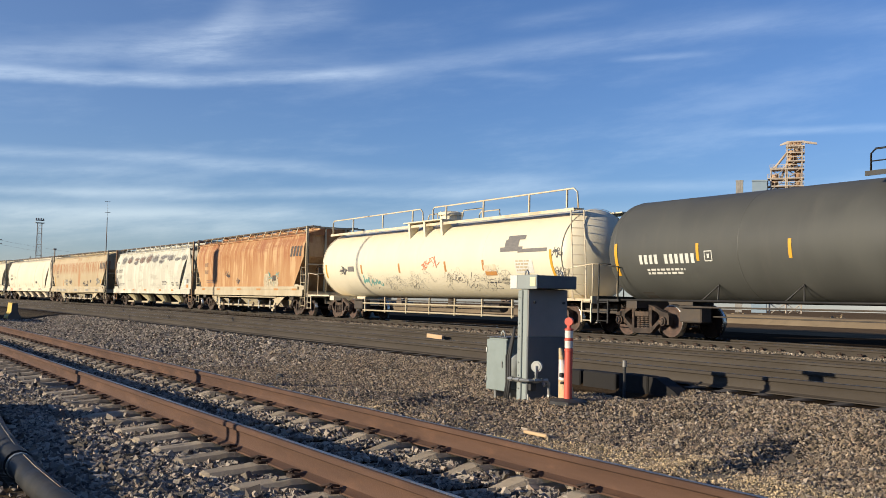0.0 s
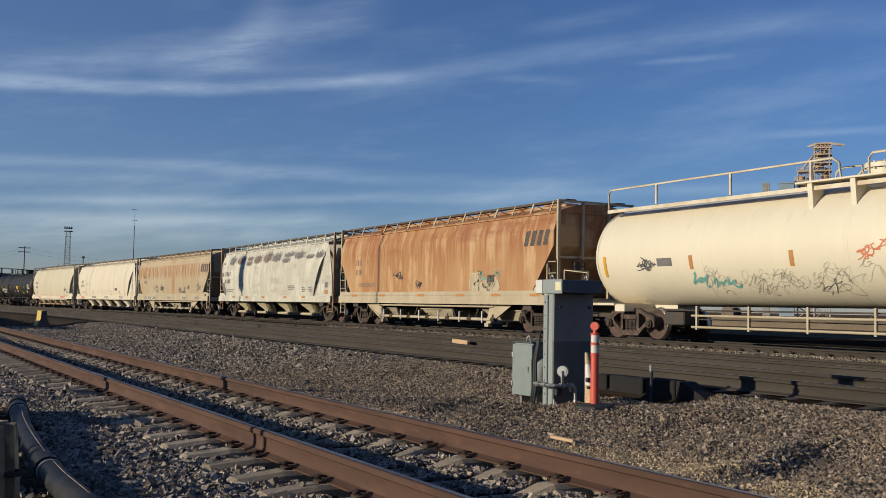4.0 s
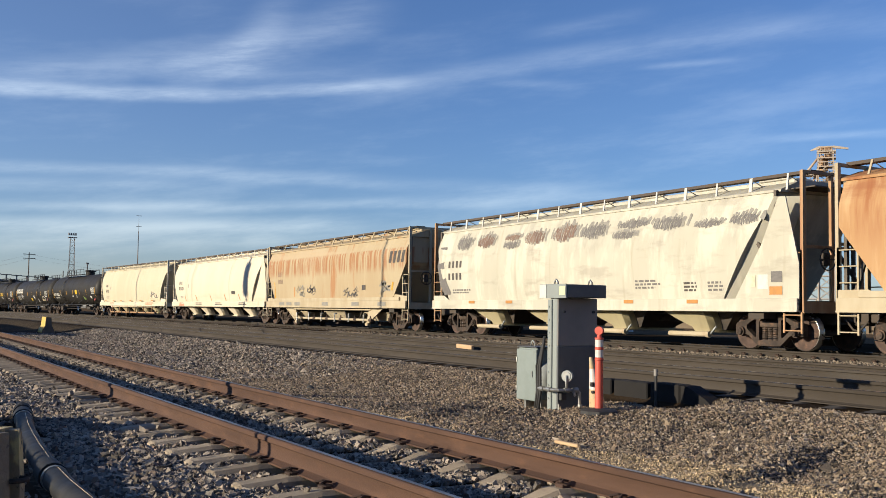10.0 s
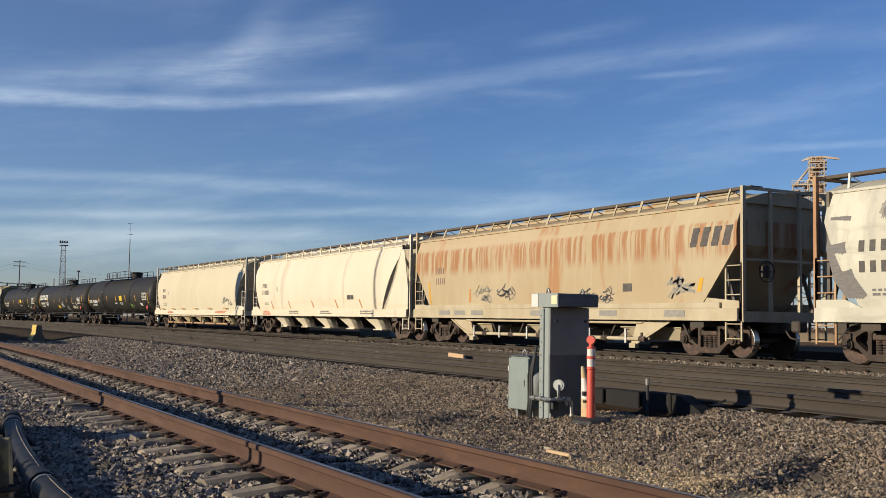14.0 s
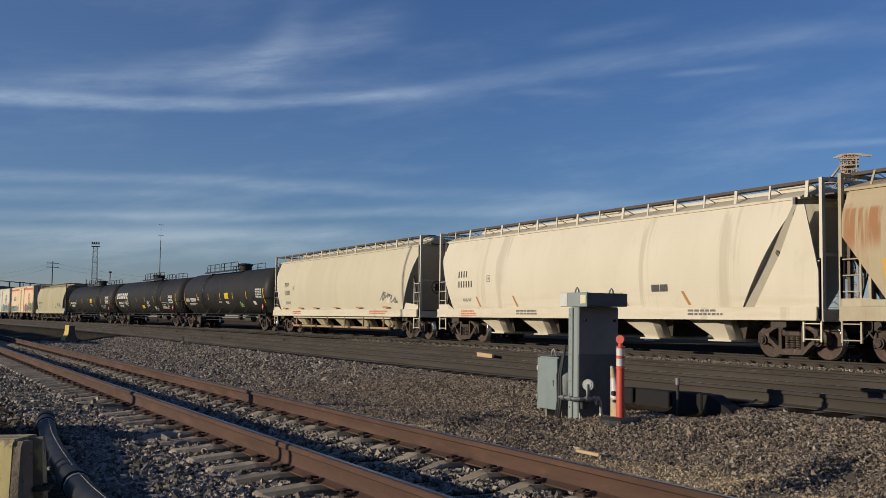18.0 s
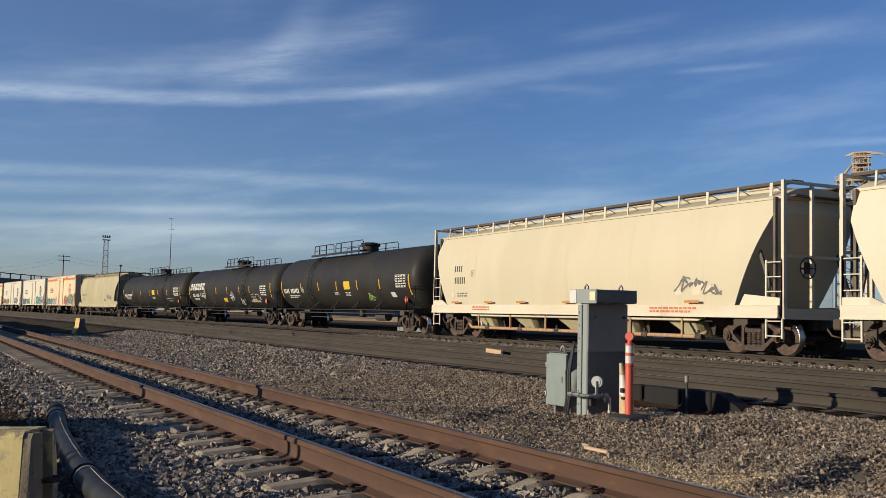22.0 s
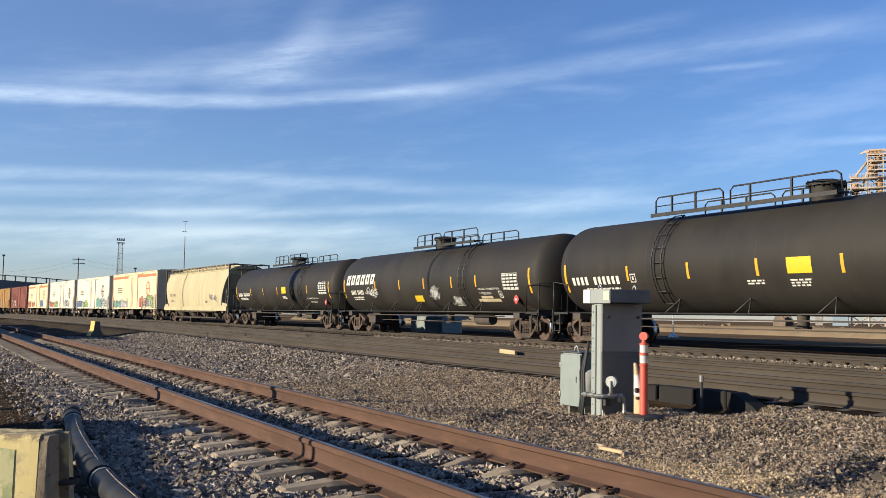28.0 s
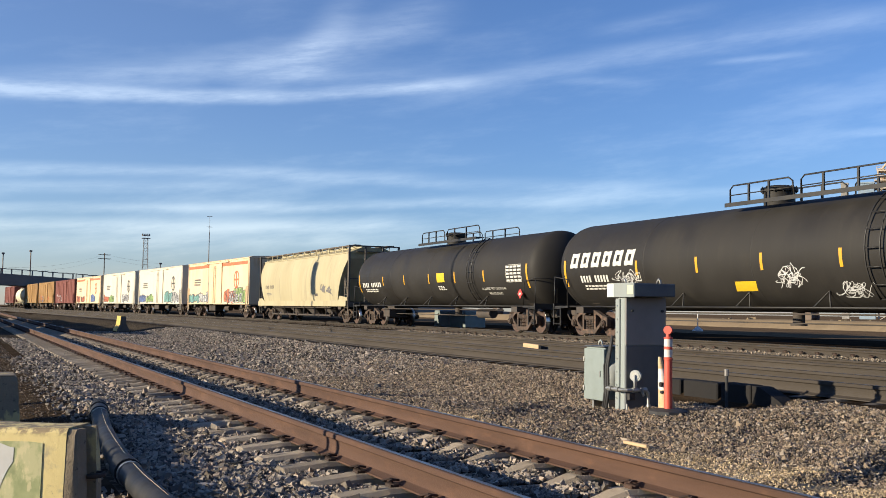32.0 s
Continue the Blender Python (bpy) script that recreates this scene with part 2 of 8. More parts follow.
V = (2.2, 1.0, 0.16)    # streaks that run down a side
RUST, DKRUST, SOOT = (0.297, 0.117, 0.0495), (0.144, 0.0585, 0.0315), (0.045, 0.0405, 0.036)
M = {
    "gravel": mat("gravel", (0.072, 0.0558, 0.0396), (0.0504, 0.0396, 0.0288), 0.5, rough=0.95, spec=0.0, layers=[((0.207, 0.1665, 0.126), 14, (1, 1, 1), 0.45, 0.7, 0.7), ((0.045, 0.063, 0.054), 30, (1, 1, 1), 0.5, 0.75, 0.7)], bump=1.0, bump_scale=35),
    "yard_soil": mat("yard_soil", (0.19, 0.127, 0.075), (0.14, 0.095, 0.058), 0.3, rough=0.97, spec=0.0, layers=[((0.06, 0.045, 0.032), 1.1, (1, 1, 1), 0.5, 0.7, 0.6), ((0.24, 0.18, 0.12), 6, (1, 1, 1), 0.6, 0.75, 0.4)], bump=0.6, bump_scale=20),
    "near_soil": mat("dark_trodden_soil", (0.075, 0.053, 0.034), (0.048, 0.034, 0.022), 1.3, rough=0.97, spec=0.0, layers=[((0.12, 0.09, 0.06), 5, (1, 1, 1), 0.5, 0.7, 0.6), ((0.03, 0.021, 0.014), 2.2, (1, 1, 1), 0.5, 0.65, 0.7)], bump=1.0, bump_scale=24),
    "clod": mat("clod", (0.09, 0.064, 0.042), (0.05, 0.036, 0.025), 3.0, rough=0.95, island=0.8),
    "ballast": mat("ballast_stone", (0.25, 0.21, 0.165), (0.165, 0.14, 0.113), 3.0, rough=0.92, island=0.8, bump=0.4, bump_scale=120),
    "sand": mat("sand", (0.34, 0.25, 0.135), (0.24, 0.175, 0.1), 2.5, rough=0.97, layers=[((0.36, 0.27, 0.153), 30, (1, 1, 1), 0.5, 0.7, 0.7), ((0.072, 0.054, 0.0405), 9, (1, 1, 1), 0.52, 0.72, 0.7)], bump=1.0, bump_scale=60),
    "grit": mat("grit", (0.46, 0.35, 0.2), (0.32, 0.24, 0.14), 3.0, rough=0.95, island=0.6),
    "stone_pale": mat("pale_stone", (0.216, 0.1755, 0.126), (0.144, 0.117, 0.0855), 3.0, rough=0.92, island=0.8),
    "stone": mat("stone", (0.215, 0.162, 0.106), (0.137, 0.104, 0.07), 3.0, rough=0.92, island=0.8, bump=0.4, bump_scale=120),
    "stone_dark": mat("shade_dark_stone", (0.0765, 0.0594, 0.0432), (0.0495, 0.0387, 0.0297), 3.0, rough=0.8, island=0.7, bump=0.4, bump_scale=120),
    "dirt_and_shade": mat("dirt_and_shade", (0.03, 0.021, 0.0135), (0.043, 0.03, 0.0195), 0.4, rough=0.97, spec=0.0, layers=[((0.045, 0.036, 0.0288), 1.2, (1, 1, 1), 0.5, 0.7, 0.7), ((0.14, 0.105, 0.07), 25, (1, 1, 1), 0.62, 0.75, 0.3)], bump=0.8, bump_scale=40),
    "rail": mat("rail_steel", (0.078, 0.0355, 0.0185), (0.057, 0.028, 0.0168), 2.0, (0.4, 1, 3), rough=0.85, layers=[((0.135, 0.064, 0.033), 9, (0.3, 1, 1), 0.5, 0.75, 0.6), (SOOT, 1.6, (0.5, 1, 1), 0.6, 0.8, 0.4)], bump=0.25, bump_scale=90),
    "rail_far": mat("dusty_rail_steel", (0.0432, 0.0324, 0.0225), (0.0333, 0.0252, 0.018), 1.0, (0.4, 1, 3), rough=0.85, layers=[(SOOT, 1.6, (0.5, 1, 1), 0.55, 0.8, 0.5)], bump=0.2, bump_scale=90),
    "rail_top": mat("polished_rail_head", (0.36, 0.333, 0.297), (0.216, 0.189, 0.1665), 3.0, (0.2, 1, 1), rough=0.42, metal=1.0),
    "clip": mat("rail_clip_iron", (0.0324, 0.0198, 0.0153), (0.0558, 0.0306, 0.0207), 6.0, rough=0.9, lone=0.3),
    "tie": mat("concrete_tie", (0.37, 0.295, 0.205), (0.28, 0.225, 0.16), 3.0, rough=0.93, layers=[((0.144, 0.1125, 0.0855), 5, (1, 1, 1), 0.5, 0.75, 0.6), ((0.405, 0.378, 0.342), 20, (1, 1, 1), 0.6, 0.8, 0.5)], lone=0.2, bump=0.5, bump_scale=80),
    "tie_far": mat("grimy_tie", (0.0765, 0.063, 0.0504), (0.054, 0.045, 0.036), 3.0, rough=0.93, lone=0.2),
    "graf_cream": mat("cream_spray_paint", (0.495, 0.405, 0.27), (0.432, 0.342, 0.225), 5.0, rough=0.6),
    "cabinet": mat("galvanized_grey_paint", (0.2527, 0.2773, 0.2633), (0.2176, 0.2422, 0.2317), 2.0, (1, 1, 0.4), rough=0.55, metal=0.0, layers=[((0.216, 0.225, 0.216), 3, V, 0.5, 0.75, 0.5)], bump=0.05, bump_scale=30),
    "cabinet_dark": mat("cabinet_cap_paint", (0.108, 0.1215, 0.126), (0.081, 0.09, 0.099), 3.0, rough=0.5, metal=0.2),
    "box_green": mat("grey_green_box_paint", (0.2065, 0.241, 0.2295), (0.1759, 0.2065, 0.1951), 3.0, rough=0.6, layers=[((0.18, 0.18, 0.162), 6, V, 0.55, 0.8, 0.5)]),
    "panel_warm": mat("weathered_panel_steel", (0.21, 0.195, 0.18), (0.17, 0.16, 0.15), 2.0, rough=0.5, layers=[((0.20, 0.16, 0.13), 3.0, V, 0.5, 0.8, 0.5)]),
    "panel_dark": mat("dark_panel_paint", (0.085, 0.09, 0.094), (0.065, 0.068, 0.072), 2.0, rough=0.5, layers=[((0.10, 0.092, 0.082), 3.0, V, 0.5, 0.8, 0.5)]),
    "gauge": mat("pale_gauge_metal", (0.36, 0.378, 0.36), (0.288, 0.3015, 0.288), 8.0, rough=0.45, layers=[((0.18, 0.162, 0.135), 22, (1, 1, 1), 0.6, 0.75, 0.6)]),
    "sticker": mat("yellowed_sticker", (0.648, 0.594, 0.378), (0.576, 0.522, 0.324), 20.0, rough=0.5),
    "cone_tan": mat("faded_cone_plastic", (0.495, 0.297, 0.135), (0.432, 0.36, 0.216), 9.0, rough=0.7, layers=[((0.18, 0.135, 0.09), 20, (1, 1, 1), 0.55, 0.7, 0.6)]),
    "pipe": mat("galvanized_pipe", (0.378, 0.378, 0.36), (0.252, 0.243, 0.225), 8.0, rough=0.45, metal=0.7),
    "black": mat("black_rubber", (0.0198, 0.0198, 0.0216), (0.036, 0.0342, 0.0324), 5.0, rough=0.7),
    "hdpe": mat("black_pipe_plastic", (0.0126, 0.0135, 0.01575), (0.0225, 0.0225, 0.0225), 4.0, rough=0.6, spec=0.3, layers=[((0.07, 0.062, 0.054), 3, (1, 1, 1), 0.5, 0.8, 0.5)]),
    "orange": mat("orange_plastic", (0.60, 0.085, 0.05), (0.51, 0.08, 0.048), 5.0, rough=0.55, layers=[((0.27, 0.126, 0.081), 9, V, 0.6, 0.85, 0.5)]),
    "band": mat("reflective_band", (0.648, 0.594, 0.54), (0.54, 0.477, 0.423), 12.0, rough=0.35),
    "yellow": mat("yellow_paint", (0.5832, 0.405, 0.081), (0.5022, 0.3483, 0.0972), 4.0, rough=0.7, layers=[((0.225, 0.18, 0.126), 7, (1, 1, 1), 0.55, 0.75, 0.6)], bump=0.3, bump_scale=50),
    "pale_yellow": mat("pale_yellow_barrier_paint", (0.702, 0.567, 0.252), (0.63, 0.504, 0.225), 3.0, rough=0.8, layers=[((0.297, 0.252, 0.18), 9, (1, 1, 1), 0.58, 0.75, 0.7), ((0.18, 0.153, 0.117), 22, (1, 1, 1), 0.62, 0.75, 0.7), ((0.189, 0.135, 0.09), 16, (1, 1, 1), 0.44, 0.56, 0.85, 0.765, 0.80)], bump=0.15, bump_scale=30),
    "green_patch": mat("faded_green_paint", (0.27, 0.30, 0.13), (0.36, 0.37, 0.18), 14.0, rough=0.8, layers=[((0.52, 0.48, 0.26), 11, (1, 1, 0.6), 0.47, 0.6, 0.85), ((0.62, 0.54, 0.30), 24, (1, 1, 0.5), 0.55, 0.65, 0.7), ((0.20, 0.23, 0.11), 6, (1, 1, 1), 0.55, 0.7, 0.6)]),
    "barrier_end": mat("worn_barrier_concrete", (0.20, 0.155, 0.10), (0.27, 0.21, 0.135), 6.0, rough=0.9, layers=[((0.58, 0.46, 0.21), 4, (1, 1, 0.4), 0.53, 0.6, 0.85), ((0.05, 0.04, 0.03), 16, (1, 1, 1), 0.60, 0.68, 0.8)], bump=0.4, bump_scale=40),
    "white_paint": mat("white_paint", (0.576, 0.5616, 0.5184), (0.504, 0.4896, 0.4464), 6.0, rough=0.6),
    "concrete": mat("concrete", (0.306, 0.288, 0.261), (0.225, 0.2115, 0.1935), 1.0, rough=0.92, layers=[((0.135, 0.117, 0.099), 2.0, V, 0.5, 0.75, 0.6)], bump=0.3, bump_scale=40),
    "dark_concrete": mat("very_dark_concrete", (0.017, 0.016, 0.016), (0.024, 0.022, 0.021), 2.0, rough=0.85, spec=0.15, bump=0.2, bump_scale=40),
    "steel_grey": mat("weathered_steel", (0.198, 0.198, 0.189), (0.261, 0.243, 0.216), 2.0, rough=0.65, metal=0.3, layers=[(RUST, 3, V, 0.55, 0.8, 0.5)]),
    "truck": mat("rusty_cast_steel", (0.0612, 0.04176, 0.03024), (0.0396, 0.0288, 0.02304), 3.0, rough=0.88, layers=[((0.216, 0.117, 0.072), 7, (1, 1, 1), 0.5, 0.75, 0.6)], lone=0.25, bump=0.3, bump_scale=60),
    "wheel": mat("rusty_wheel_steel", (0.07992, 0.04608, 0.03384), (0.05472, 0.03672, 0.02952), 4.0, rough=0.85, layers=[((0.198, 0.108, 0.072), 9, (1, 1, 1), 0.5, 0.75, 0.6)]),
    "tread": mat("bright_wheel_tread", (0.495, 0.468, 0.432), (0.36, 0.342, 0.315), 5.0, rough=0.3, metal=1.0),
    "cap": mat("bearing_cap_blue_grey", (0.18, 0.243, 0.27), (0.126, 0.099, 0.081), 9.0, rough=0.6),
    "under": mat("sooty_underframe", (0.045, 0.0387, 0.0342), (0.0765, 0.0585, 0.045), 2.0, rough=0.9),
    "roofwalk": mat("dark_running_board_steel", (0.0675, 0.054, 0.045), (0.099, 0.072, 0.054), 4.0, rough=0.85),
    "tank_black": mat("black_tank_paint", (0.0215, 0.0195, 0.0175), (0.028, 0.0255, 0.0225), 0.7, (1, 1, 0.4), rough=0.6, spec=0.22, layers=[((0.0405, 0.0351, 0.0279), 2.0, V, 0.5, 0.8, 0.5), ((0.0495, 0.0414, 0.0306), 0.9, (1, 1, 1), 0.58, 0.8, 0.35)]),
    "tank_grey": mat("dark_grey_tank_paint", (0.058, 0.058, 0.053), (0.07, 0.07, 0.063), 0.7, (1, 1, 0.4), rough=0.55, spec=0.3, layers=[((0.085, 0.08, 0.07), 1.6, V, 0.5, 0.8, 0.5), ((0.045, 0.043, 0.04), 0.9, (1, 1, 1), 0.55, 0.8, 0.4)]),
    "tank_rail": mat("black_rail_paint", (0.0126, 0.0117, 0.0108), (0.0216, 0.0189, 0.0162), 3.0, rough=0.55),
    "tank_white": mat("cream_tank_paint", (0.66, 0.59, 0.445), (0.615, 0.55, 0.41), 0.8, (1, 1, 0.3), rough=0.5, layers=[((0.45, 0.378, 0.261), 1.6, V, 0.58, 0.85, 0.5), ((0.558, 0.36, 0.18), 2.6, V, 0.68, 0.85, 0.5)]),
    "cream_rail": mat("cream_rail_paint", (0.6156, 0.5499, 0.4104), (0.4761, 0.3694, 0.238), 2.0, rough=0.6),
    "yellow_tape": mat("yellow_reflective_tape", (0.612, 0.3213, 0.0225), (0.5355, 0.2754, 0.0306), 9.0, rough=0.4),
    "yellow_card": mat("yellow_placard", (0.6498, 0.4284, 0.0153), (0.5967, 0.3825, 0.0225), 9.0, rough=0.5),
    "letter_white": mat("white_stencil_paint", (0.612, 0.5967, 0.5355), (0.4743, 0.459, 0.4131), 9.0, rough=0.6),
    "letter_dark": mat("dark_stencil_paint", (0.045, 0.0423, 0.0405), (0.099, 0.081, 0.0675), 9.0, rough=0.7),
    "red": mat("red_placard", (0.558, 0.045, 0.045), (0.45, 0.054, 0.045), 9.0, rough=0.5),
    "graf_black": mat("black_spray_paint", (0.054, 0.054, 0.0585), (0.099, 0.09, 0.09), 9.0, rough=0.6),
    "graf_grey": mat("thin_grey_spray_paint", (0.20, 0.19, 0.165), (0.28, 0.26, 0.22), 9.0, rough=0.6),
    "graf_white": mat("white_spray_paint", (0.648, 0.648, 0.63), (0.45, 0.45, 0.432), 9.0, rough=0.6),
    "graf_teal": mat("teal_spray_paint", (0.09, 0.297, 0.27), (0.198, 0.378, 0.324), 5.0, rough=0.6),
    "graf_blue": mat("blue_spray_paint", (0.09, 0.153, 0.378), (0.144, 0.225, 0.45), 5.0, rough=0.6),
    "graf_red": mat("red_spray_paint", (0.495, 0.099, 0.045), (0.558, 0.18, 0.072), 5.0, rough=0.6),
    "graf_green": mat("green_spray_paint", (0.198, 0.342, 0.072), (0.315, 0.45, 0.144), 5.0, rough=0.6),
    "grey_patch": mat("grey_touch_up_paint", (0.117, 0.108, 0.1035), (0.171, 0.1575, 0.144), 6.0, (1, 1, 4), rough=0.7),
    # car sides
    "side_rust": mat("rust_streaked_tan_side", (0.396, 0.225, 0.099), (0.324, 0.1575, 0.063), 0.45, (1, 1, 0.5), rough=0.8, layers=[
        ((0.27, 0.0945, 0.0324), 1.0, (2.6, 1, 0.22), 0.42, 0.60, 0.85, 2.0, 3.3), ((0.504, 0.333, 0.171), 1.0, (1.5, 1, 0.30), 0.50, 0.64, 0.75),
        ((0.243, 0.0855, 0.0315), 0.7, (0.35, 1, 2.2), 0.50, 0.66, 0.7, 2.6, 3.5), ((0.45, 0.297, 0.153), 2.4, V, 0.52, 0.7, 0.6), (DKRUST, 3.5, V, 0.60, 0.8, 0.5)], bump=0.05, bump_scale=10),
    "side_rust_pale": mat("rust_streaked_pale_side", (0.40, 0.325, 0.205), (0.36, 0.275, 0.165), 0.45, (1, 1, 0.5), rough=0.8, layers=[
        ((0.29, 0.12, 0.045), 1.9, (2.4, 1, 0.13), 0.43, 0.56, 0.85, 2.4, 2.85, 3.45, 3.52), ((0.33, 0.15, 0.058), 0.7, (1.6, 1, 0.35), 0.54, 0.66, 0.8), ((0.44, 0.36, 0.235), 1.8, V, 0.53, 0.72, 0.6),
        ((0.423, 0.324, 0.207), 0.5, (0.2, 1, 3.0), 0.45, 0.6, 0.7, 3.3, 3.6), ((0.225, 0.18, 0.135), 3.0, V, 0.62, 0.85, 0.4)], bump=0.05, bump_scale=10),
    "sill_tan": mat("dusty_tan_sill_paint", (0.435, 0.37, 0.255), (0.37, 0.30, 0.195), 1.5, (1, 1, 0.5), rough=0.8, layers=[(RUST, 3.0, V, 0.6, 0.8, 0.5)]),
    "side_white": mat("chalky_white_side", (0.475, 0.445, 0.36), (0.43, 0.405, 0.325), 0.7, (1, 1, 0.3), rough=0.75, layers=[
        ((0.36, 0.34, 0.28), 1.1, (1.6, 1, 0.5), 0.48, 0.64, 0.8, 2.4, 2.9), ((0.56, 0.53, 0.43), 1.6, (1.0, 1, 0.3), 0.48, 0.62, 0.8), ((0.33, 0.29, 0.215), 1.5, V, 0.55, 0.78, 0.6), ((0.30, 0.27, 0.22), 0.9, (0.6, 1, 2.4), 0.52, 0.68, 0.5), ((0.378, 0.297, 0.189), 3.0, V, 0.66, 0.85, 0.4)], bump=0.05, bump_scale=10),
    "side_cream": mat("cream_side_paint", (0.62, 0.545, 0.415), (0.575, 0.505, 0.38), 0.5, (1, 1, 0.3), rough=0.65, layers=[((0.53, 0.45, 0.32), 1.3, V, 0.52, 0.8, 0.6), ((0.47, 0.40, 0.28), 0.8, (1, 1, 1), 0.56, 0.8, 0.5), ((0.50, 0.42, 0.29), 1.0, (0.3, 1, 3.0), 0.42, 0.68, 0.6, 2.0, 1.4), ((0.40, 0.34, 0.24), 0.35, (3.0, 1, 0.1), 0.60, 0.66, 0.5)], bump=0.04, bump_scale=8),
    "side_grime_shade": mat("grimy_and_shaded_beige", (0.41, 0.355, 0.215), (0.35, 0.30, 0.18), 0.5, (1, 1, 0.3), rough=0.75, layers=[((0.216, 0.18, 0.1215), 1.3, V, 0.5, 0.8, 0.6), ((0.324, 0.216, 0.117), 2.6, V, 0.66, 0.85, 0.5)], bump=0.04, bump_scale=8),
    "side_beige": mat("dusty_beige_side_paint", (0.53, 0.465, 0.33), (0.485, 0.425, 0.30), 0.5, (1, 1, 0.3), rough=0.7, layers=[((0.405, 0.333, 0.216), 1.3, V, 0.55, 0.82, 0.5), ((0.45, 0.27, 0.135), 2.6, V, 0.68, 0.85, 0.5)], bump=0.04, bump_scale=8),
    "end_dark": mat("grimy_shaded_end", (0.135, 0.1125, 0.09), (0.09, 0.0765, 0.063), 1.5, rough=0.85, layers=[((0.216, 0.153, 0.099), 2, V, 0.5, 0.8, 0.6)]),
    "brown_patch": mat("brown_bare_patch", (0.153, 0.09, 0.0675), (0.225, 0.153, 0.117), 4.0, (1, 1, 0.3), rough=0.8),
    "end_rust": mat("rusty_end_post", (0.306, 0.153, 0.072), (0.432, 0.288, 0.162), 3.0, V, rough=0.8),
    "tape_orange": mat("dirty_orange_tape", (0.45, 0.198, 0.045), (0.378, 0.18, 0.054), 6.0, rough=0.6),
    "box_white": mat("reefer_white_side", (0.6, 0.55, 0.44), (0.545, 0.49, 0.385), 0.6, (1, 1, 0.3), rough=0.65, layers=[((0.54, 0.405, 0.225), 1.5, V, 0.58, 0.8, 0.5)]),
    "box_orange": mat("faded_orange_boxcar_side", (0.68, 0.52, 0.34), (0.62, 0.46, 0.28), 0.6, (1, 1, 0.3), rough=0.7, layers=[((0.558, 0.243, 0.072), 1.3, V, 0.5, 0.75, 0.6, 3.2, 4.2)]),
    "box_red": mat("oxide_red_boxcar_side", (0.1836, 0.0495, 0.0342), (0.1458, 0.0423, 0.0306), 0.8, V, rough=0.75),
    "box_brown": mat("yellow_brown_boxcar_side", (0.3213, 0.1836, 0.0576), (0.2601, 0.1377, 0.0459), 0.8, V, rough=0.75),
    "bridge": mat("bridge_concrete", (0.135, 0.126, 0.1215), (0.18, 0.171, 0.162), 0.3, rough=0.9),
    "far_steel": mat("pale_structural_steel", (0.495, 0.423, 0.342), (0.378, 0.297, 0.225), 0.2, rough=0.8),
    "far_blue": mat("blue_grey_cladding", (0.198, 0.27, 0.333), (0.243, 0.306, 0.36), 0.2, rough=0.7),
    "mast": mat("dark_mast_steel", (0.144, 0.117, 0.1035), (0.198, 0.153, 0.126), 0.6, rough=0.8),
    "wood_pole": mat("weathered_pole_wood", (0.108, 0.081, 0.063), (0.144, 0.108, 0.081), 1.0, (3, 3, 0.2), rough=0.9),
    "tan_bank": mat("dry_tan_bank_soil", (0.30, 0.225, 0.14), (0.235, 0.175, 0.11), 0.25, rough=0.95, spec=0.0, layers=[((0.198, 0.153, 0.099), 0.8, (1, 1, 1), 0.5, 0.7, 0.6), ((0.324, 0.252, 0.162), 0.5, (1, 1, 1), 0.55, 0.75, 0.5)], bump=0.6, bump_scale=6),
    "scrap_wood": mat("pale_splintered_wood", (0.54, 0.378, 0.216), (0.45, 0.297, 0.171), 4.0, (0.3, 2, 2), rough=0.85),
}

# ---- mesh tools ----
def link(name, me, material, parent=None, label=""):
    ob = new(name, me)
    if material is not None and not me.materials:
        me.materials.append(material)
    if parent is not None:
        ob.parent = parent
    if label:
        ob["label"] = label
    return ob


def part(name, bm, material, parent=None, label="", sharp=32):
    """Links bm as one mesh object, under parent if given; edges flatter than sharp degrees are shaded smooth."""
    limit = radians(sharp)
    for f in bm.faces:
        f.smooth = True
    for e in bm.edges:
        if len(e.link_faces) == 2 and e.calc_face_angle(9) > limit:
            e.smooth = False
    me = bpy.data.meshes.new(name)
    bm.to_mesh(me)
    bm.free()
    return link(name, me, M[material] if isinstance(material, str) else material, parent, label)


def empty(name, label, category, group="", kind="", at=(0, 0, 0)):
    ob = new(name)
    ob.location = at
    return tagged(ob, label, category, group, kind)


def box(bm, x0, x1, y0, y1, z0, z1, bevel=0.0):
    vs = bmesh.ops.create_cube(bm, size=1.0)["verts"]
    for v in vs:
        v.co = Vector(((x0 + x1) / 2 + v.co.x * (x1 - x0), (y0 + y1) / 2 + v.co.y * (y1 - y0), (z0 + z1) / 2 + v.co.z * (z1 - z0)))
    if bevel:
        es = {e for v in vs for e in v.link_edges}
        bmesh.ops.bevel(bm, geom=list(es), offset=bevel, segments=1, affect="EDGES")
    return bm


def cyl(bm, a, b, r, n=10, r2=None, caps=True):
    a, b = Vector(a), Vector(b)
    d = b - a
    m = Matrix.Translation((a + b) / 2) @ d.to_track_quat("Z", "Y").to_matrix().to_4x4()
    bmesh.ops.create_cone(bm, cap_ends=caps, segments=n, radius1=r, radius2=r if r2 is None else r2, depth=d.length, matrix=m)
    return bm


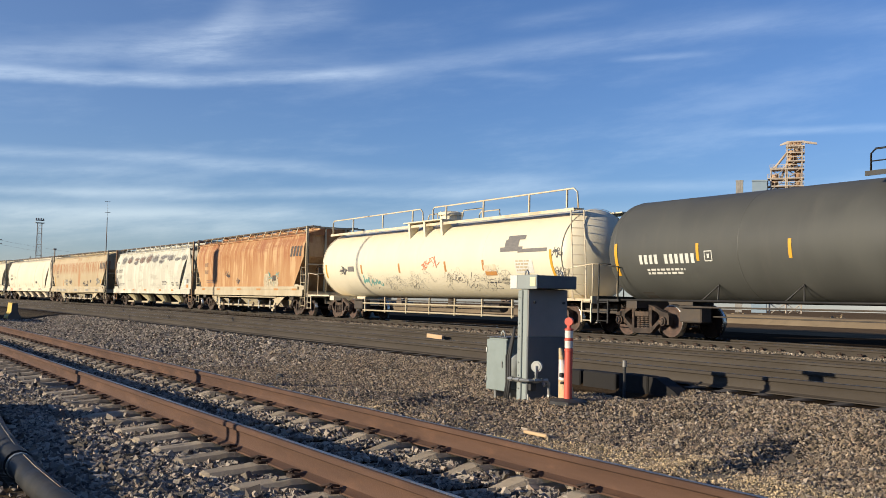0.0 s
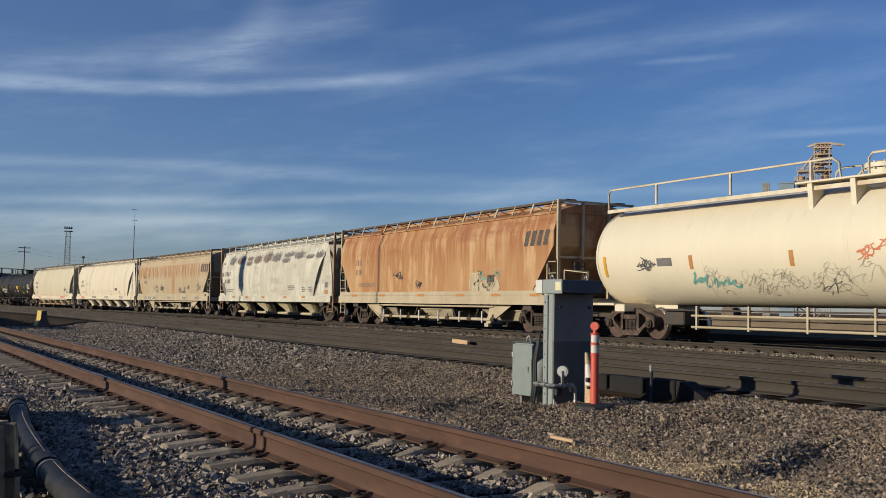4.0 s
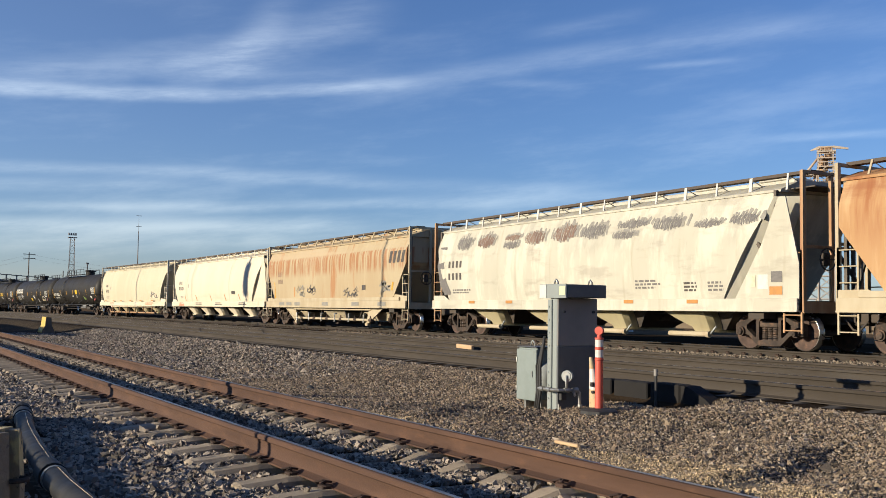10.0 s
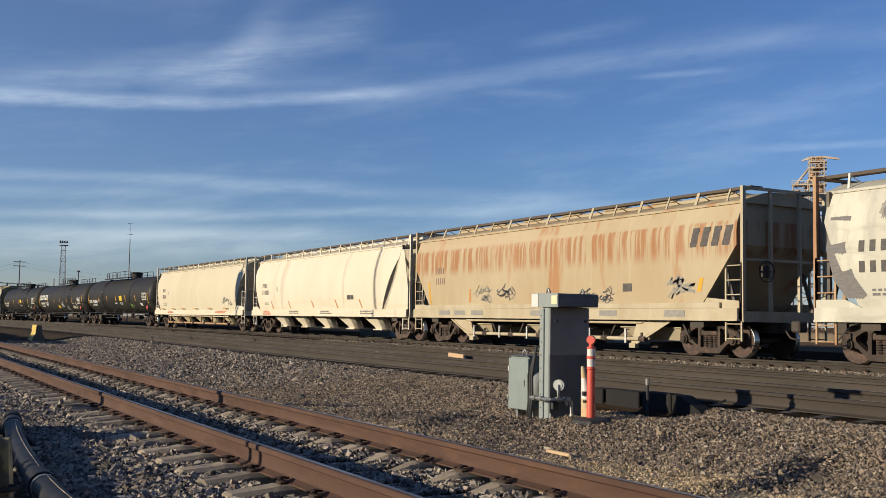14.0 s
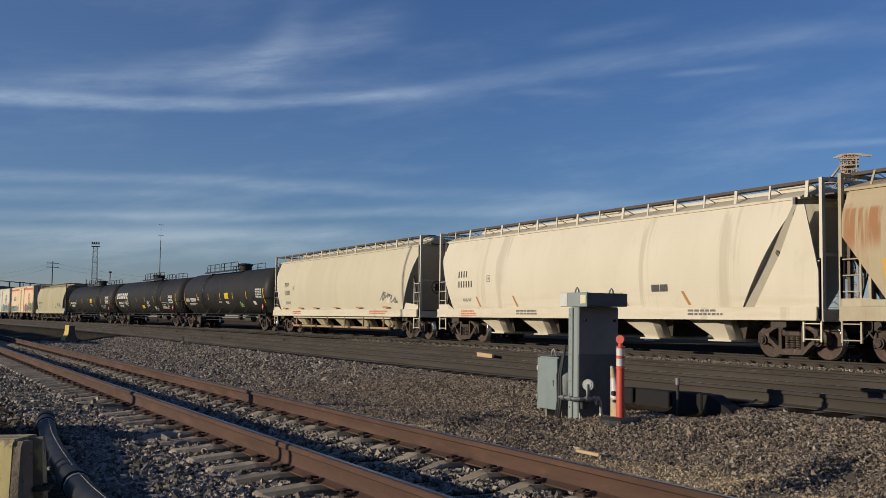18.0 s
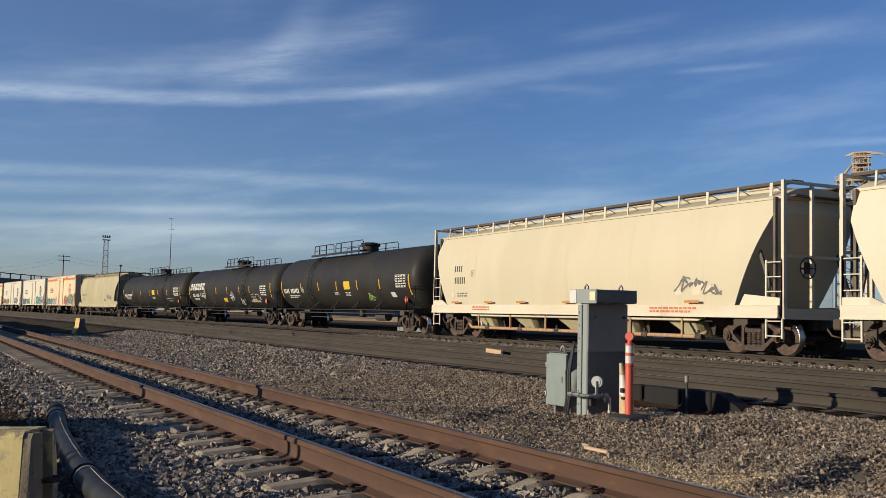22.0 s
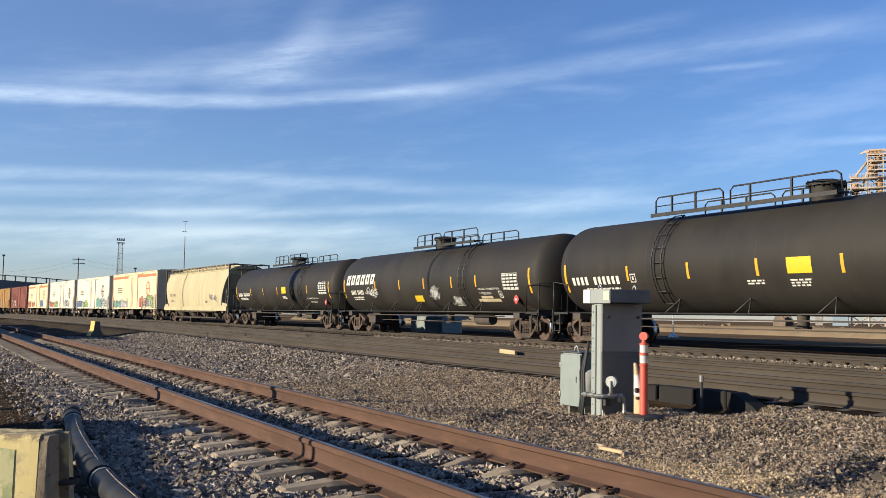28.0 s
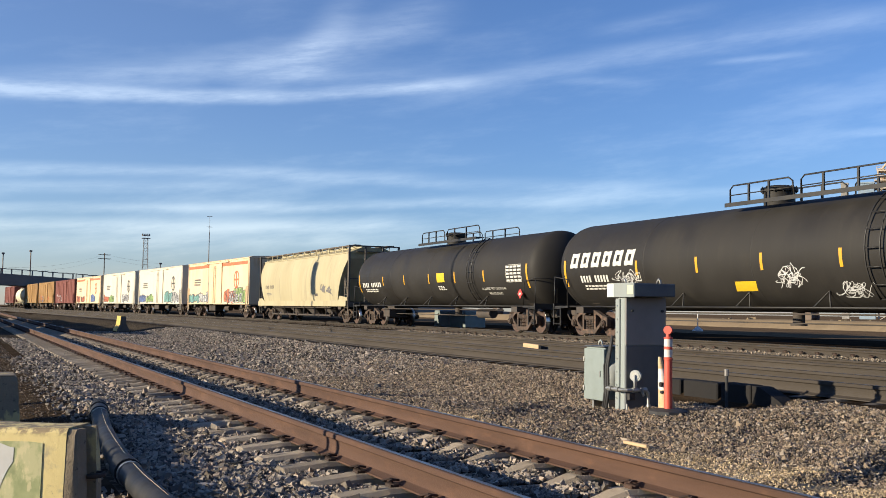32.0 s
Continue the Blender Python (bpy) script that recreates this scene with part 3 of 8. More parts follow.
def pipe(bm, pts, r, n=6):
    """A round bar bent along pts, in one swept skin."""
    pts = [Vector(p) for p in pts]
    rings = []
    for i, p in enumerate(pts):
        d = (pts[min(i + 1, len(pts) - 1)] - pts[max(i - 1, 0)]).normalized()
        up = Vector((0, 0, 1)) if abs(d.z) < 0.95 else Vector((0, 1, 0))
        s = d.cross(up).normalized()
        q = s.cross(d).normalized()
        rings.append([bm.verts.new(p + (s * math.cos(2 * math.pi * k / n) + q * math.sin(2 * math.pi * k / n)) * r) for k in range(n)])
    for a, b in zip(rings, rings[1:]):
        for k in range(n):
            bm.faces.new((a[k], a[(k + 1) % n], b[(k + 1) % n], b[k]))
    bm.faces.new(rings[0][::-1])
    bm.faces.new(rings[-1])
    return bm


def beam(bm, a, b, h, y0, y1):
    """A flat bar in the xz plane from a to b, h deep, between y0 and y1."""
    a, b = Vector((a[0], 0, a[1])), Vector((b[0], 0, b[1]))
    d = (b - a).normalized()
    n = Vector((-d.z, 0, d.x)) * h / 2
    quad = [a - n, b - n, b + n, a + n]
    lo = [bm.verts.new(q + Vector((0, y0, 0))) for q in quad]
    hi = [bm.verts.new(q + Vector((0, y1, 0))) for q in quad]
    bm.faces.new(lo)
    bm.faces.new(hi[::-1])
    for k in range(4):
        bm.faces.new((lo[(k + 1) % 4], lo[k], hi[k], hi[(k + 1) % 4]))
    return bm


def prism(bm, outline, y0, y1):
    """A plate with an outline of (x, z), between y0 and y1."""
    lo = [bm.verts.new((x, y0, z)) for x, z in outline]
    hi = [bm.verts.new((x, y1, z)) for x, z in outline]
    n = len(outline)
    bm.faces.new(lo)
    bm.faces.new(hi[::-1])
    for k in range(n):
        bm.faces.new((lo[(k + 1) % n], lo[k], hi[k], hi[(k + 1) % n]))
    bmesh.ops.recalc_face_normals(bm, faces=bm.faces)
    return bm


def loft(bm, rings, caps=True, closed=True):
    rows = [[bm.verts.new(p) for p in ring] for ring in rings]
    n = len(rows[0])
    for a, b in zip(rows, rows[1:]):
        for k in range(n if closed else n - 1):
            bm.faces.new((a[k], a[(k + 1) % n], b[(k + 1) % n], b[k]))
    if caps:
        bm.faces.new(rows[0][::-1])
        bm.faces.new(rows[-1])
    bmesh.ops.recalc_face_normals(bm, faces=bm.faces)
    return bm


def patch(bm, x0, x1, z0, z1, side, off=0.006, slant=0.0, nz=5, nx=1):
    """A thin painted field on a side whose near face lies at y = side(z); slant leans its top along x."""
    grid = []
    for j in range(nz + 1):
        w = j / nz
        z = z0 + (z1 - z0) * w
        grid.append([bm.verts.new((x0 + (x1 - x0) * i / nx + slant * w, side(z) - off, z)) for i in range(nx + 1)])
    for a, b in zip(grid, grid[1:]):
        for i in range(nx):
            bm.faces.new((a[i], a[i + 1], b[i + 1], b[i]))
    return bm


def stroke(bm, pts, w, side, off=0.008):
    """A sprayed line through (x, z) points, w wide, on a side."""
    rows = []
    for i, (x, z) in enumerate(pts):
        a, b = pts[max(i - 1, 0)], pts[min(i + 1, len(pts) - 1)]
        d = Vector((b[0] - a[0], b[1] - a[1]))
        d = d.normalized() if d.length > 1e-6 else Vector((1, 0))
        nx, nz = -d.y * w / 2, d.x * w / 2
        rows.append([bm.verts.new((x + s * nx, side(z + s * nz) - off, z + s * nz)) for s in (-1, 1)])
    for a, b in zip(rows, rows[1:]):
        bm.faces.new((a[0], a[1], b[1], b[0]))
    return bm


def scrawl(bm, rnd, x0, x1, z0, z1, n, w, side):
    """n looping sprayed tags in the field x0..x1, z0..z1."""
    for _ in range(n):
        cx, cz = rnd.uniform(x0, x1), rnd.uniform(z0, z1)
        size, a = rnd.uniform(0.12, 0.32), rnd.uniform(0, 6.28)
        pts, x = [], cx
        f1, f2 = rnd.uniform(2.0, 4.5), rnd.uniform(3.0, 7.0)
        for i in range(22):
            u = i / 21
            pts.append((cx + size * (2.2 * (u - 0.5) + 0.55 * math.sin(f2 * u * 3 + a)), min(max(cz + size * 0.8 * math.sin(f1 * u * 4 + a) * (0.6 + 0.4 * math.cos(5 * u + a)), z0 - 0.1), z1 + 0.2)))
        stroke(bm, pts, w * rnd.uniform(0.7, 1.3), side)

# ---- ground and tracks ----
def bend(x):
    """How far the yard's far tracks have swung towards -y at x."""
    d = max(-52.0 - x, 0.0)
    return 0.001 * d * d if d < 35 else 1.225 + 0.07 * (d - 35)


def bend_slope(x):
    d = max(-52.0 - x, 0.0)
    return 0.002 * d if d < 35 else 0.07


def bend_bank(x):
    """How far the gravel bank between the tracks has swung."""
    d = max(-30.0 - x, 0.0)
    return 0.0004 * d * d if d < 60 else 1.44 + 0.048 * (d - 60)


def bend_near(x):
    """The near track runs at a slight angle to the others."""
    return -0.0135 * max(x, -80.0) - 0.007 * min(x + 80.0, 0.0)


TRACK_Y = 20.15
A_Y, A_TOP = 3.57, -0.165          # near track: middle at x = 0 and rail top
TIE_0, TIE_STEP = 1.01, 0.62
RAIL_H = 0.19
FAR_TRACKS = ((10.35, 0.03), (14.35, 0.0), (TRACK_Y, 0.0))
GAUGE = 0.752                      # middle of a rail from the middle of the track


def smooth(a, b, v):
    u = min(max((v - a) / (b - a), 0.0), 1.0)
    return u * u * (3 - 2 * u)


def ground_z(x, y):
    """Height of the ballast and soil."""
    yn, ya = y + bend_near(x), y + bend_bank(x)
    z = -0.54 + 0.12 * smooth(-0.2, 1.3, yn)            # shoulder up to the near track
    z -= (0.02 * smooth(1.5, 2.1, yn) + 0.018 * smooth(2.1, 2.6, yn)) * (1 - smooth(4.45, 4.95, yn))
    z += 0.03 * smooth(4.45, 5.0, yn)
    z += 0.03 * smooth(4.6, 5.2, ya) * (1 - smooth(5.2, 6.2, ya))
    z += 0.23 * smooth(6.6, 8.6, ya)                    # bank between the tracks
    z -= 0.02 * smooth(8.8, 9.4, ya)
    z += 0.04 * noise.noise((x * 0.35, y * 0.5, 0)) * smooth(4.4, 5.4, ya) * (1 - smooth(8.4, 9.0, ya))
    z += 0.045 * noise.noise((x * 0.8, y * 0.9, 6)) * smooth(-14, -12, x) * smooth(4.9, 5.8, ya) * (1 - smooth(7.6, 8.2, ya))
    z += 0.012 * noise.noise((x * 1.7, y * 1.7, 4))
    z += 0.12 * math.exp(-((x + 9.2) / 1.5) ** 2 - ((ya - 7.0) / 0.75) ** 2) + 0.07 * math.exp(-((x + 6.6) / 0.9) ** 2 - ((ya - 6.6) / 0.7) ** 2)
    z -= 0.15 * smooth(-12.6, -11.6, x) * (1 - smooth(-9.6, -8.4, x)) * smooth(7.4, 8.2, ya) * (1 - smooth(8.6, 8.9, ya))
    z += 0.12 * smooth(21.6, 22.2, ya)
    for x0, y0, x1, y1, h in RIDGES:
        dx, dy = x1 - x0, y1 - y0
        n = math.hypot(dx, dy)
        u = ((x - x0) * dx + (y - y0) * dy) / (n * n)
        d = ((x - x0) * dy - (y - y0) * dx) / n
        z += h * (math.exp(-((d + 0.16) / 0.22) ** 2) - 0.45 * math.exp(-((d - 0.16) / 0.18) ** 2)) * smooth(-0.15, 0.1, u) * (1 - smooth(0.85, 1.1, u))
    return z


# wheel ruts thrown up in the gravel: from, to, height
RIDGES = ((-5.3, 5.1, -6.3, 7.4, 0.05), (-9.9, 5.3, -12.2, 7.5, 0.035), (-7.0, 5.9, -8.0, 7.0, 0.025), (-7.5, 7.6, -8.4, 8.3, 0.03))


def make_ground():
    xs = [-900, -600, -400, -300, -230, -180, -150, -130, -110] + [-100 + 2.0 * i for i in range(31)] + [-38.6 + 0.6 * i for i in range(41)] + [-14.2 + 0.15 * i for i in range(114)] + [4, 6, 9, 14, 22, 40, 80, 200, 600]
    ys = [-900, -400, -150, -60, -25, -12, -7, -5, -3.5, -2.5] + [-1.8 + 0.25 * i for i in range(25)] + [4.45 + 0.15 * i for i in range(31)] + [9.15 + 0.25 * i for i in range(7)] + [10.9 + 0.5 * i for i in range(30)] + [26.5, 28, 30, 33, 37, 42, 50, 60, 80, 110, 160, 260, 500, 900]
    verts = [(x, y, ground_z(x, y)) for x in xs for y in ys]
    n = len(ys)
    faces = [(i * n + j, (i + 1) * n + j, (i + 1) * n + j + 1, i * n + j + 1) for i in range(len(xs) - 1) for j in range(n - 1)]
    me = bpy.data.meshes.new("ground")
    me.from_pydata(verts, [], faces)
    me.materials.append(M["gravel"])
    me.materials.append(M["dirt_and_shade"])
    me.materials.append(M["yard_soil"])
    me.materials.append(M["near_soil"])
    for k, p in enumerate(me.polygons):
        p.use_smooth = True
        c = p.center
        yy = c.y + bend(c.x)
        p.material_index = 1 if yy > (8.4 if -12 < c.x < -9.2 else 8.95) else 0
        # dark soil reaches on behind the train, deepening its shadow by colour
        if yy > 31.0:
            p.material_index = 2
        if c.y + bend_near(c.x) < (1.55 if c.x < -10 else 1.15):
            p.material_index = 3
    tagged(new("ground", me), "grey-brown crushed stone ballast and dirty yard soil", "ground", kind="structure")


RAIL_HALF = [(0.076, 0), (0.076, 0.012), (0.045, 0.020), (0.016, 0.035), (0.009, 0.060), (0.009, 0.115), (0.014, 0.138), (0.034, 0.147), (0.038, 0.152), (0.037, 0.178), (0.030, 0.187), (0.018, RAIL_H)]
RAIL_SECTION = [(-a, b) for a, b in RAIL_HALF] + RAIL_HALF[::-1]


def make_rail(parent, y, top, swing, material):
    xs = [-420, -360, -300, -250, -210, -180] + [-160 + 4 * i for i in range(33)] + [-30, -26, -20, -12, -6, 0, 8, 20, 60, 140]
    rings = [[(x, y - swing(x) + a, top - RAIL_H + b) for a, b in RAIL_SECTION] for x in xs]
    bm = bmesh.new()
    loft(bm, rings, caps=True)
    ob = part("rail", bm, material, parent)
    bm = bmesh.new()
    rows = [[(x, y - swing(x) + a, top + 0.0025) for a in (-0.019, 0.019)] for x in xs]
    loft(bm, rows, caps=False, closed=False)
    part("running_surface", bm, "rail_top", ob, "bright worn strip along the rail head")
    return ob


def tie_mesh(material):
    bm = bmesh.new()
    rings = []
    for y, w, h in ((-1.29, 0.094, -0.028), (-1.26, 0.104, -0.012), (-0.97, 0.106, 0.012), (-0.92, 0.106, 0.02), (-0.57, 0.106, 0.02), (-0.54, 0.106, 0.012), (-0.34, 0.091, -0.045), (0.34, 0.091, -0.045), (0.54, 0.106, 0.012), (0.57, 0.106, 0.02), (0.92, 0.106, 0.02), (0.97, 0.106, 0.012), (1.26, 0.104, -0.012), (1.29, 0.094, -0.028)):
        rings.append([(-w - 0.02, y, -0.2), (-w, y, h - 0.03), (-w + 0.03, y, h), (w - 0.03, y, h), (w, y, h - 0.03), (w + 0.02, y, -0.2)])
    loft(bm, rings)
    me = bpy.data.meshes.new("tie")
    bm.to_mesh(me)
    bm.free()
    me.materials.append(M[material])
    return me


def clip_mesh():
    """A sprung rail clip with its shoulder and screw."""
    bm = bmesh.new()
    box(bm, -0.05, 0.05, -0.04, 0.05, -0.01, 0.03, 0.008)
    pipe(bm, [(-0.075, 0.03, 0.03), (-0.05, 0.07, 0.05), (-0.02, 0.02, 0.065), (0.0, -0.04, 0.05), (0.02, 0.02, 0.065), (0.05, 0.07, 0.05), (0.075, 0.03, 0.03)], 0.011, 5)
    cyl(bm, (0, 0.02, 0.02), (0, 0.02, 0.06), 0.018, 6)
    for v in bm.verts:
        v.co = Vector((v.co.x * 0.95, v.co.y * 0.9, v.co.z * 0.72))
    me = bpy.data.meshes.new("rail_clip")
    bm.to_mesh(me)
    bm.free()
    me.materials.append(M["clip"])
    return me


def join_copies(name, me, poses, parent, material, label=""):
    """Many copies of me as one mesh of loose pieces."""
    co = np.empty(len(me.vertices) * 3, np.float32)
    me.vertices.foreach_get("co", co)
    co = co.reshape(-1, 3)
    polys = [tuple(p.vertices) for p in me.polygons]
    vs, fs = [], []
    for i, m in enumerate(poses):
        r = np.array(m.to_3x3())
        vs.append(co @ r.T + np.array(m.translation))
        fs += [tuple(v + i * len(co) for v in p) for p in polys]
    out = bpy.data.meshes.new(name)
    out.from_pydata(np.concatenate(vs).tolist(), [], fs)
    out.materials.append(material)
    return tagged(link(name, out, None, parent), label, kind="stuff")


def make_tracks():
    tie, tie_far, clip = tie_mesh("tie"), tie_mesh("tie_far"), clip_mesh()
    near = empty("railway_track", "rusty brown steel rails on concrete ties in ballast", "railway track", "yard tracks", "structure")
    for s in (-1, 1):
        make_rail(near, A_Y + s * GAUGE, A_TOP, bend_near, "rail")
    base = A_TOP - RAIL_H - 0.02
    rest_t, rest_c = [], []
    for i in range(150):
        x = TIE_0 - TIE_STEP * i + 0.03 * noise.noise((i * 3.7, 0, 0))
        y = A_Y - bend_near(x)
        m = pose(x, y, base + 0.006 * noise.noise((i * 1.3, 5, 0)), 0, 0, 0.8 + 1.2 * noise.noise((i * 2.1, 9, 0)))
        cl = [pose(x, y + s * GAUGE + e * 0.095, base + 0.022, 0, 0, 0 if e > 0 else 180) for s in (-1, 1) for e in (-1, 1)]
        if x > -30:
            o = link("tie", tie, None, near)
            o.matrix_basis = m
            for c in cl:
                q = link("rail_clip", clip, None, near)
                q.matrix_basis = c
        else:
            rest_t.append(m)
            rest_c += cl
    join_copies("far_ties", tie, rest_t, near, M["tie"])
    join_copies("far_clips", clip, rest_c, near, M["clip"])
    for k, (yc, top) in enumerate(FAR_TRACKS):
        tr = empty("railway_track", "dusty brown steel rails with iron clips on dark ballast", "railway track", "yard tracks", "structure")
        for s in (-1, 1):
            make_rail(tr, yc + s * GAUGE, top, bend, "rail_far")
        b = top - RAIL_H - 0.02
        ts, cs = [], []
        show = ((), (-1,), (-1, 1))[k]           # dirt hides the other clips
        for i in range(190):
            x = 6.0 - 0.56 * i
            y = yc - bend(x)
            a = -math.degrees(bend_slope(x)) * -1
            ts.append(pose(x, y, b, 0, 0, a))
            cs += [pose(x, y + s * GAUGE + e * 0.095, b + (0.075 if k == 2 else 0.0), 0, 0, 0 if e > 0 else 180) for s in show for e in (-1, 1)]
        for m in ts[:100]:
            o = link("tie", tie_far, None, tr)
            o.matrix_basis = m
        join_copies("far_ties", tie_far, ts[100:], tr, M["tie_far"])
        if cs:
            join_copies("clips", clip, cs, tr, M["clip"])


def stones(name, label, n, spot, size, seed, material="stone", chunky=False):
    """n rough stones of about size metres, one joined mesh; spot(rng) gives a place on the ground."""
    rng = np.random.default_rng(seed)
    if chunky:
        cube = np.array([[x, y, z] for x in (-1, 1) for y in (-1, 1) for z in (-1, 1)], float) * 0.72
        tri = np.array([[0, 1, 3], [0, 3, 2], [4, 6, 7], [4, 7, 5], [0, 4, 5], [0, 5, 1], [2, 3, 7], [2, 7, 6], [0, 2, 6], [0, 6, 4], [1, 5, 7], [1, 7, 3]])
    else:
        cube = np.array([[1, 0.2, 0], [-1, -0.2, 0], [0.2, 1, 0], [-0.2, -1, 0], [0, 0.1, 1], [0.1, 0, -1]], float)
        tri = np.array([[0, 2, 4], [2, 1, 4], [1, 3, 4], [3, 0, 4], [2, 0, 5], [1, 2, 5], [3, 1, 5], [0, 3, 5]])
    nv = len(cube)
    kinds = []
    for _ in range(40):
        k = cube * rng.uniform(0.6, 1.2, (nv, 1)) + rng.uniform(-0.26, 0.26, (nv, 3))
        kinds.append(k * np.array([1.15, rng.uniform(0.6, 1.0), rng.uniform(0.45, 0.85)]))
    kinds = np.array(kinds)
    at = np.array([spot(rng) for _ in range(n)])
    s = size * rng.lognormal(0, 0.33, n)
    yaw, tip = rng.uniform(0, 6.283, n), rng.uniform(-1.2, 1.2, n)
    v = kinds[rng.integers(0, 40, n)] * s[:, None, None]
    c, q = np.cos(tip)[:, None], np.sin(tip)[:, None]
    x, y, z = v[..., 0] * c + v[..., 2] * q, v[..., 1], v[..., 2] * c - v[..., 0] * q
    c, q = np.cos(yaw)[:, None], np.sin(yaw)[:, None]
    v = np.stack([x * c - y * q, x * q + y * c, z], -1) + at[:, None, :]
    v[..., 2] += (s * 0.18)[:, None]
    f = (tri[None] + (np.arange(n) * nv)[:, None, None]).reshape(-1)
    me = bpy.data.meshes.new(name)
    me.vertices.add(n * nv)
    me.vertices.foreach_set("co", v.astype(np.float32).ravel())
    me.loops.add(len(f))
    me.loops.foreach_set("vertex_index", f.astype(np.int32))
    me.polygons.add(len(f) // 3)
    me.polygons.foreach_set("loop_start", np.arange(0, len(f), 3, dtype=np.int32))
    me.polygons.foreach_set("use_smooth", np.zeros(len(f) // 3, dtype=bool))
    me.update(calc_edges=True)
    me.materials.append(M[material])
    return tagged(new(name, me), label, "gravel", kind="stuff")


def sand_edge(x):
    return 4.85 + 0.8 * smooth(-8.5, -6.0, x) + 0.35 * noise.noise((x * 0.55, 3, 1)) + 0.12 * noise.noise((x * 2.3, 7, 1))


def make_sand():
    """A thin spread of sand along the near track."""
    xs = [-20 + 0.2 * i for i in range(92)]
    us = [0.0, 0.15, 0.35, 0.6, 0.85, 1.0]
    verts = []
    for x in xs:
        for u in us:
            y = 4.36 + (sand_edge(x) + 0.15 - 4.36) * u
            verts.append((x, y, ground_z(x, y) + 0.016 * math.sin(math.pi * (0.15 + 0.85 * u)) - 0.004 + 0.008 * noise.noise((x * 3, y * 3, 2))))
    n = len(us)
    faces = [(i * n + j, (i + 1) * n + j, (i + 1) * n + j + 1, i * n + j + 1) for i in range(len(xs) - 1) for j in range(n - 1)]
    me = bpy.data.meshes.new("sand_strip")
    me.from_pydata(verts, [], faces)
    me.materials.append(M["sand"])
    tagged(new("sand_strip", me), "fine yellow-tan sand spread along the rail", "sand", kind="structure")


def make_stones():
    make_sand()
    def track_bed(r):
        while True:
            x = -4.3 - 13 * r.random() ** 1.3
            yn = r.uniform(1.15 if x > -10 else 1.52, 4.95)
            on_rail = min(abs(yn - (A_Y - GAUGE)), abs(yn - (A_Y + GAUGE))) < 0.10
            if not on_rail:
                gap = ((x - TIE_0) / TIE_STEP) % 1.0
                low = 0.20 < gap < 0.80 or yn < 2.24 or yn > 4.9
                if not low and r.random() < 0.994:
                    continue
                y = yn - bend_near(x)
                return x, y, ground_z(x, y) + ((0.045 if yn > 2.75 else 0.026 - 0.012 * smooth(2.5, 2.2, yn) if yn > 2.2 else 0.012 + 0.02 * smooth(-9.5, -7.5, x)) if low else 0.10)

    def bank(r):
        while True:
            x, y = -3.2 - 17 * r.random() ** 1.1, 4.45 + 4.45 * r.random()
            if -12.0 < x < -9.2 and y > 8.35 + 0.15 * noise.noise((x * 1.5, 2, 8)):
                continue
            if y > sand_edge(x) or r.random() < (0.12 if y < sand_edge(x) - 0.25 else 0.4):
                return x, y, ground_z(x, y)

    def grit(r):
        x = -2.8 - 12 * r.random() ** 1.3
        y = 4.42 + (sand_edge(x) - 4.27) * r.random()
        return x, y, ground_z(x, y) + 0.012

    def far_bank(r):
        x, y = r.uniform(-48, -17), r.uniform(4.6, 8.9)
        return x, y - bend_bank(x), ground_z(x, y - bend_bank(x))

    def between(r):
        x = r.uniform(-45, -4)
        y = 19.12 - 0.95 * r.random() ** 1.4
        return x, y, ground_z(x, y) + 0.012

    def far_bed(r):
        x, y = r.uniform(-40, -12), r.uniform(1.55, 5.0)
        for s in (-1, 1):
            if abs(y - A_Y - s * GAUGE) < 0.11:
                y += 0.26
        gap = ((x - TIE_0) / TIE_STEP) % 1.0
        z = (0.05 if y > 2.6 else 0.012) if 0.2 < gap < 0.8 or y < 2.24 else -0.03
        return x, y - bend_near(x), ground_z(x, y - bend_near(x)) + z
    def shoulder(r):
        x = r.uniform(-26, -6)
        y = (1.52 if x < -9.6 else 1.2) - 0.45 * r.random() ** 3 + 0.22 * noise.noise((x * 0.9, 3, 5)) - bend_near(x)
        return x, y, ground_z(x, y) + 0.004
    stones("shoulder_stones", "scattered crushed stone on dark soil", 1300, shoulder, 0.021, 6, "ballast", True)
    # dark stones strewn in for the shaded side of a gravel ridge
    def shade_spot(r):
        a, q = r.uniform(0, 6.283), r.random() ** 0.6
        x, y = -10.7 + 1.5 * q * math.cos(a), 6.0 + 0.62 * q * math.sin(a) + 0.28 * math.cos(a) * q
        return x, y, ground_z(x, y) + 0.012
    def clods(r):
        x, y = -8 - 26 * r.random(), 1.3 - 3.2 * r.random() ** 1.3
        return x, y - bend_near(x), ground_z(x, y - bend_near(x))
    stones("dirt_clods", "loose clods and chips on dark soil", 16000, clods, 0.011, 12, "clod")
    stones("stained_gravel", "crushed stone coloured dark for the shade beside the cabinet", 2200, shade_spot, 0.017, 8, "stone_dark")
    stones("ballast_stones", "grey and pinkish crushed stone ballast round the ties", 78000, track_bed, 0.0185, 1, "ballast", True)
    stones("bank_gravel", "grey and tan crushed stone on the bank between the tracks", 180000, bank, 0.0145, 2)
    stones("sand_grit", "fine yellow-tan grit along the rail", 42000, grit, 0.0075, 9, "grit")
    stones("far_gravel", "grey crushed stone along the far bank", 40000, far_bank, 0.026, 3, "ballast")
    stones("between_gravel", "pale crushed stone between the far rails", 14000, between, 0.022, 4, "stone_pale")
    stones("far_ballast", "grey crushed stone between the far ties", 24000, far_bed, 0.027, 5, "ballast")


make_ground()
make_tracks()

# ---- railway cars: x along the track, the side at -y towards the camera, z = 0 on the rail head ----
WHEEL_R = 0.457


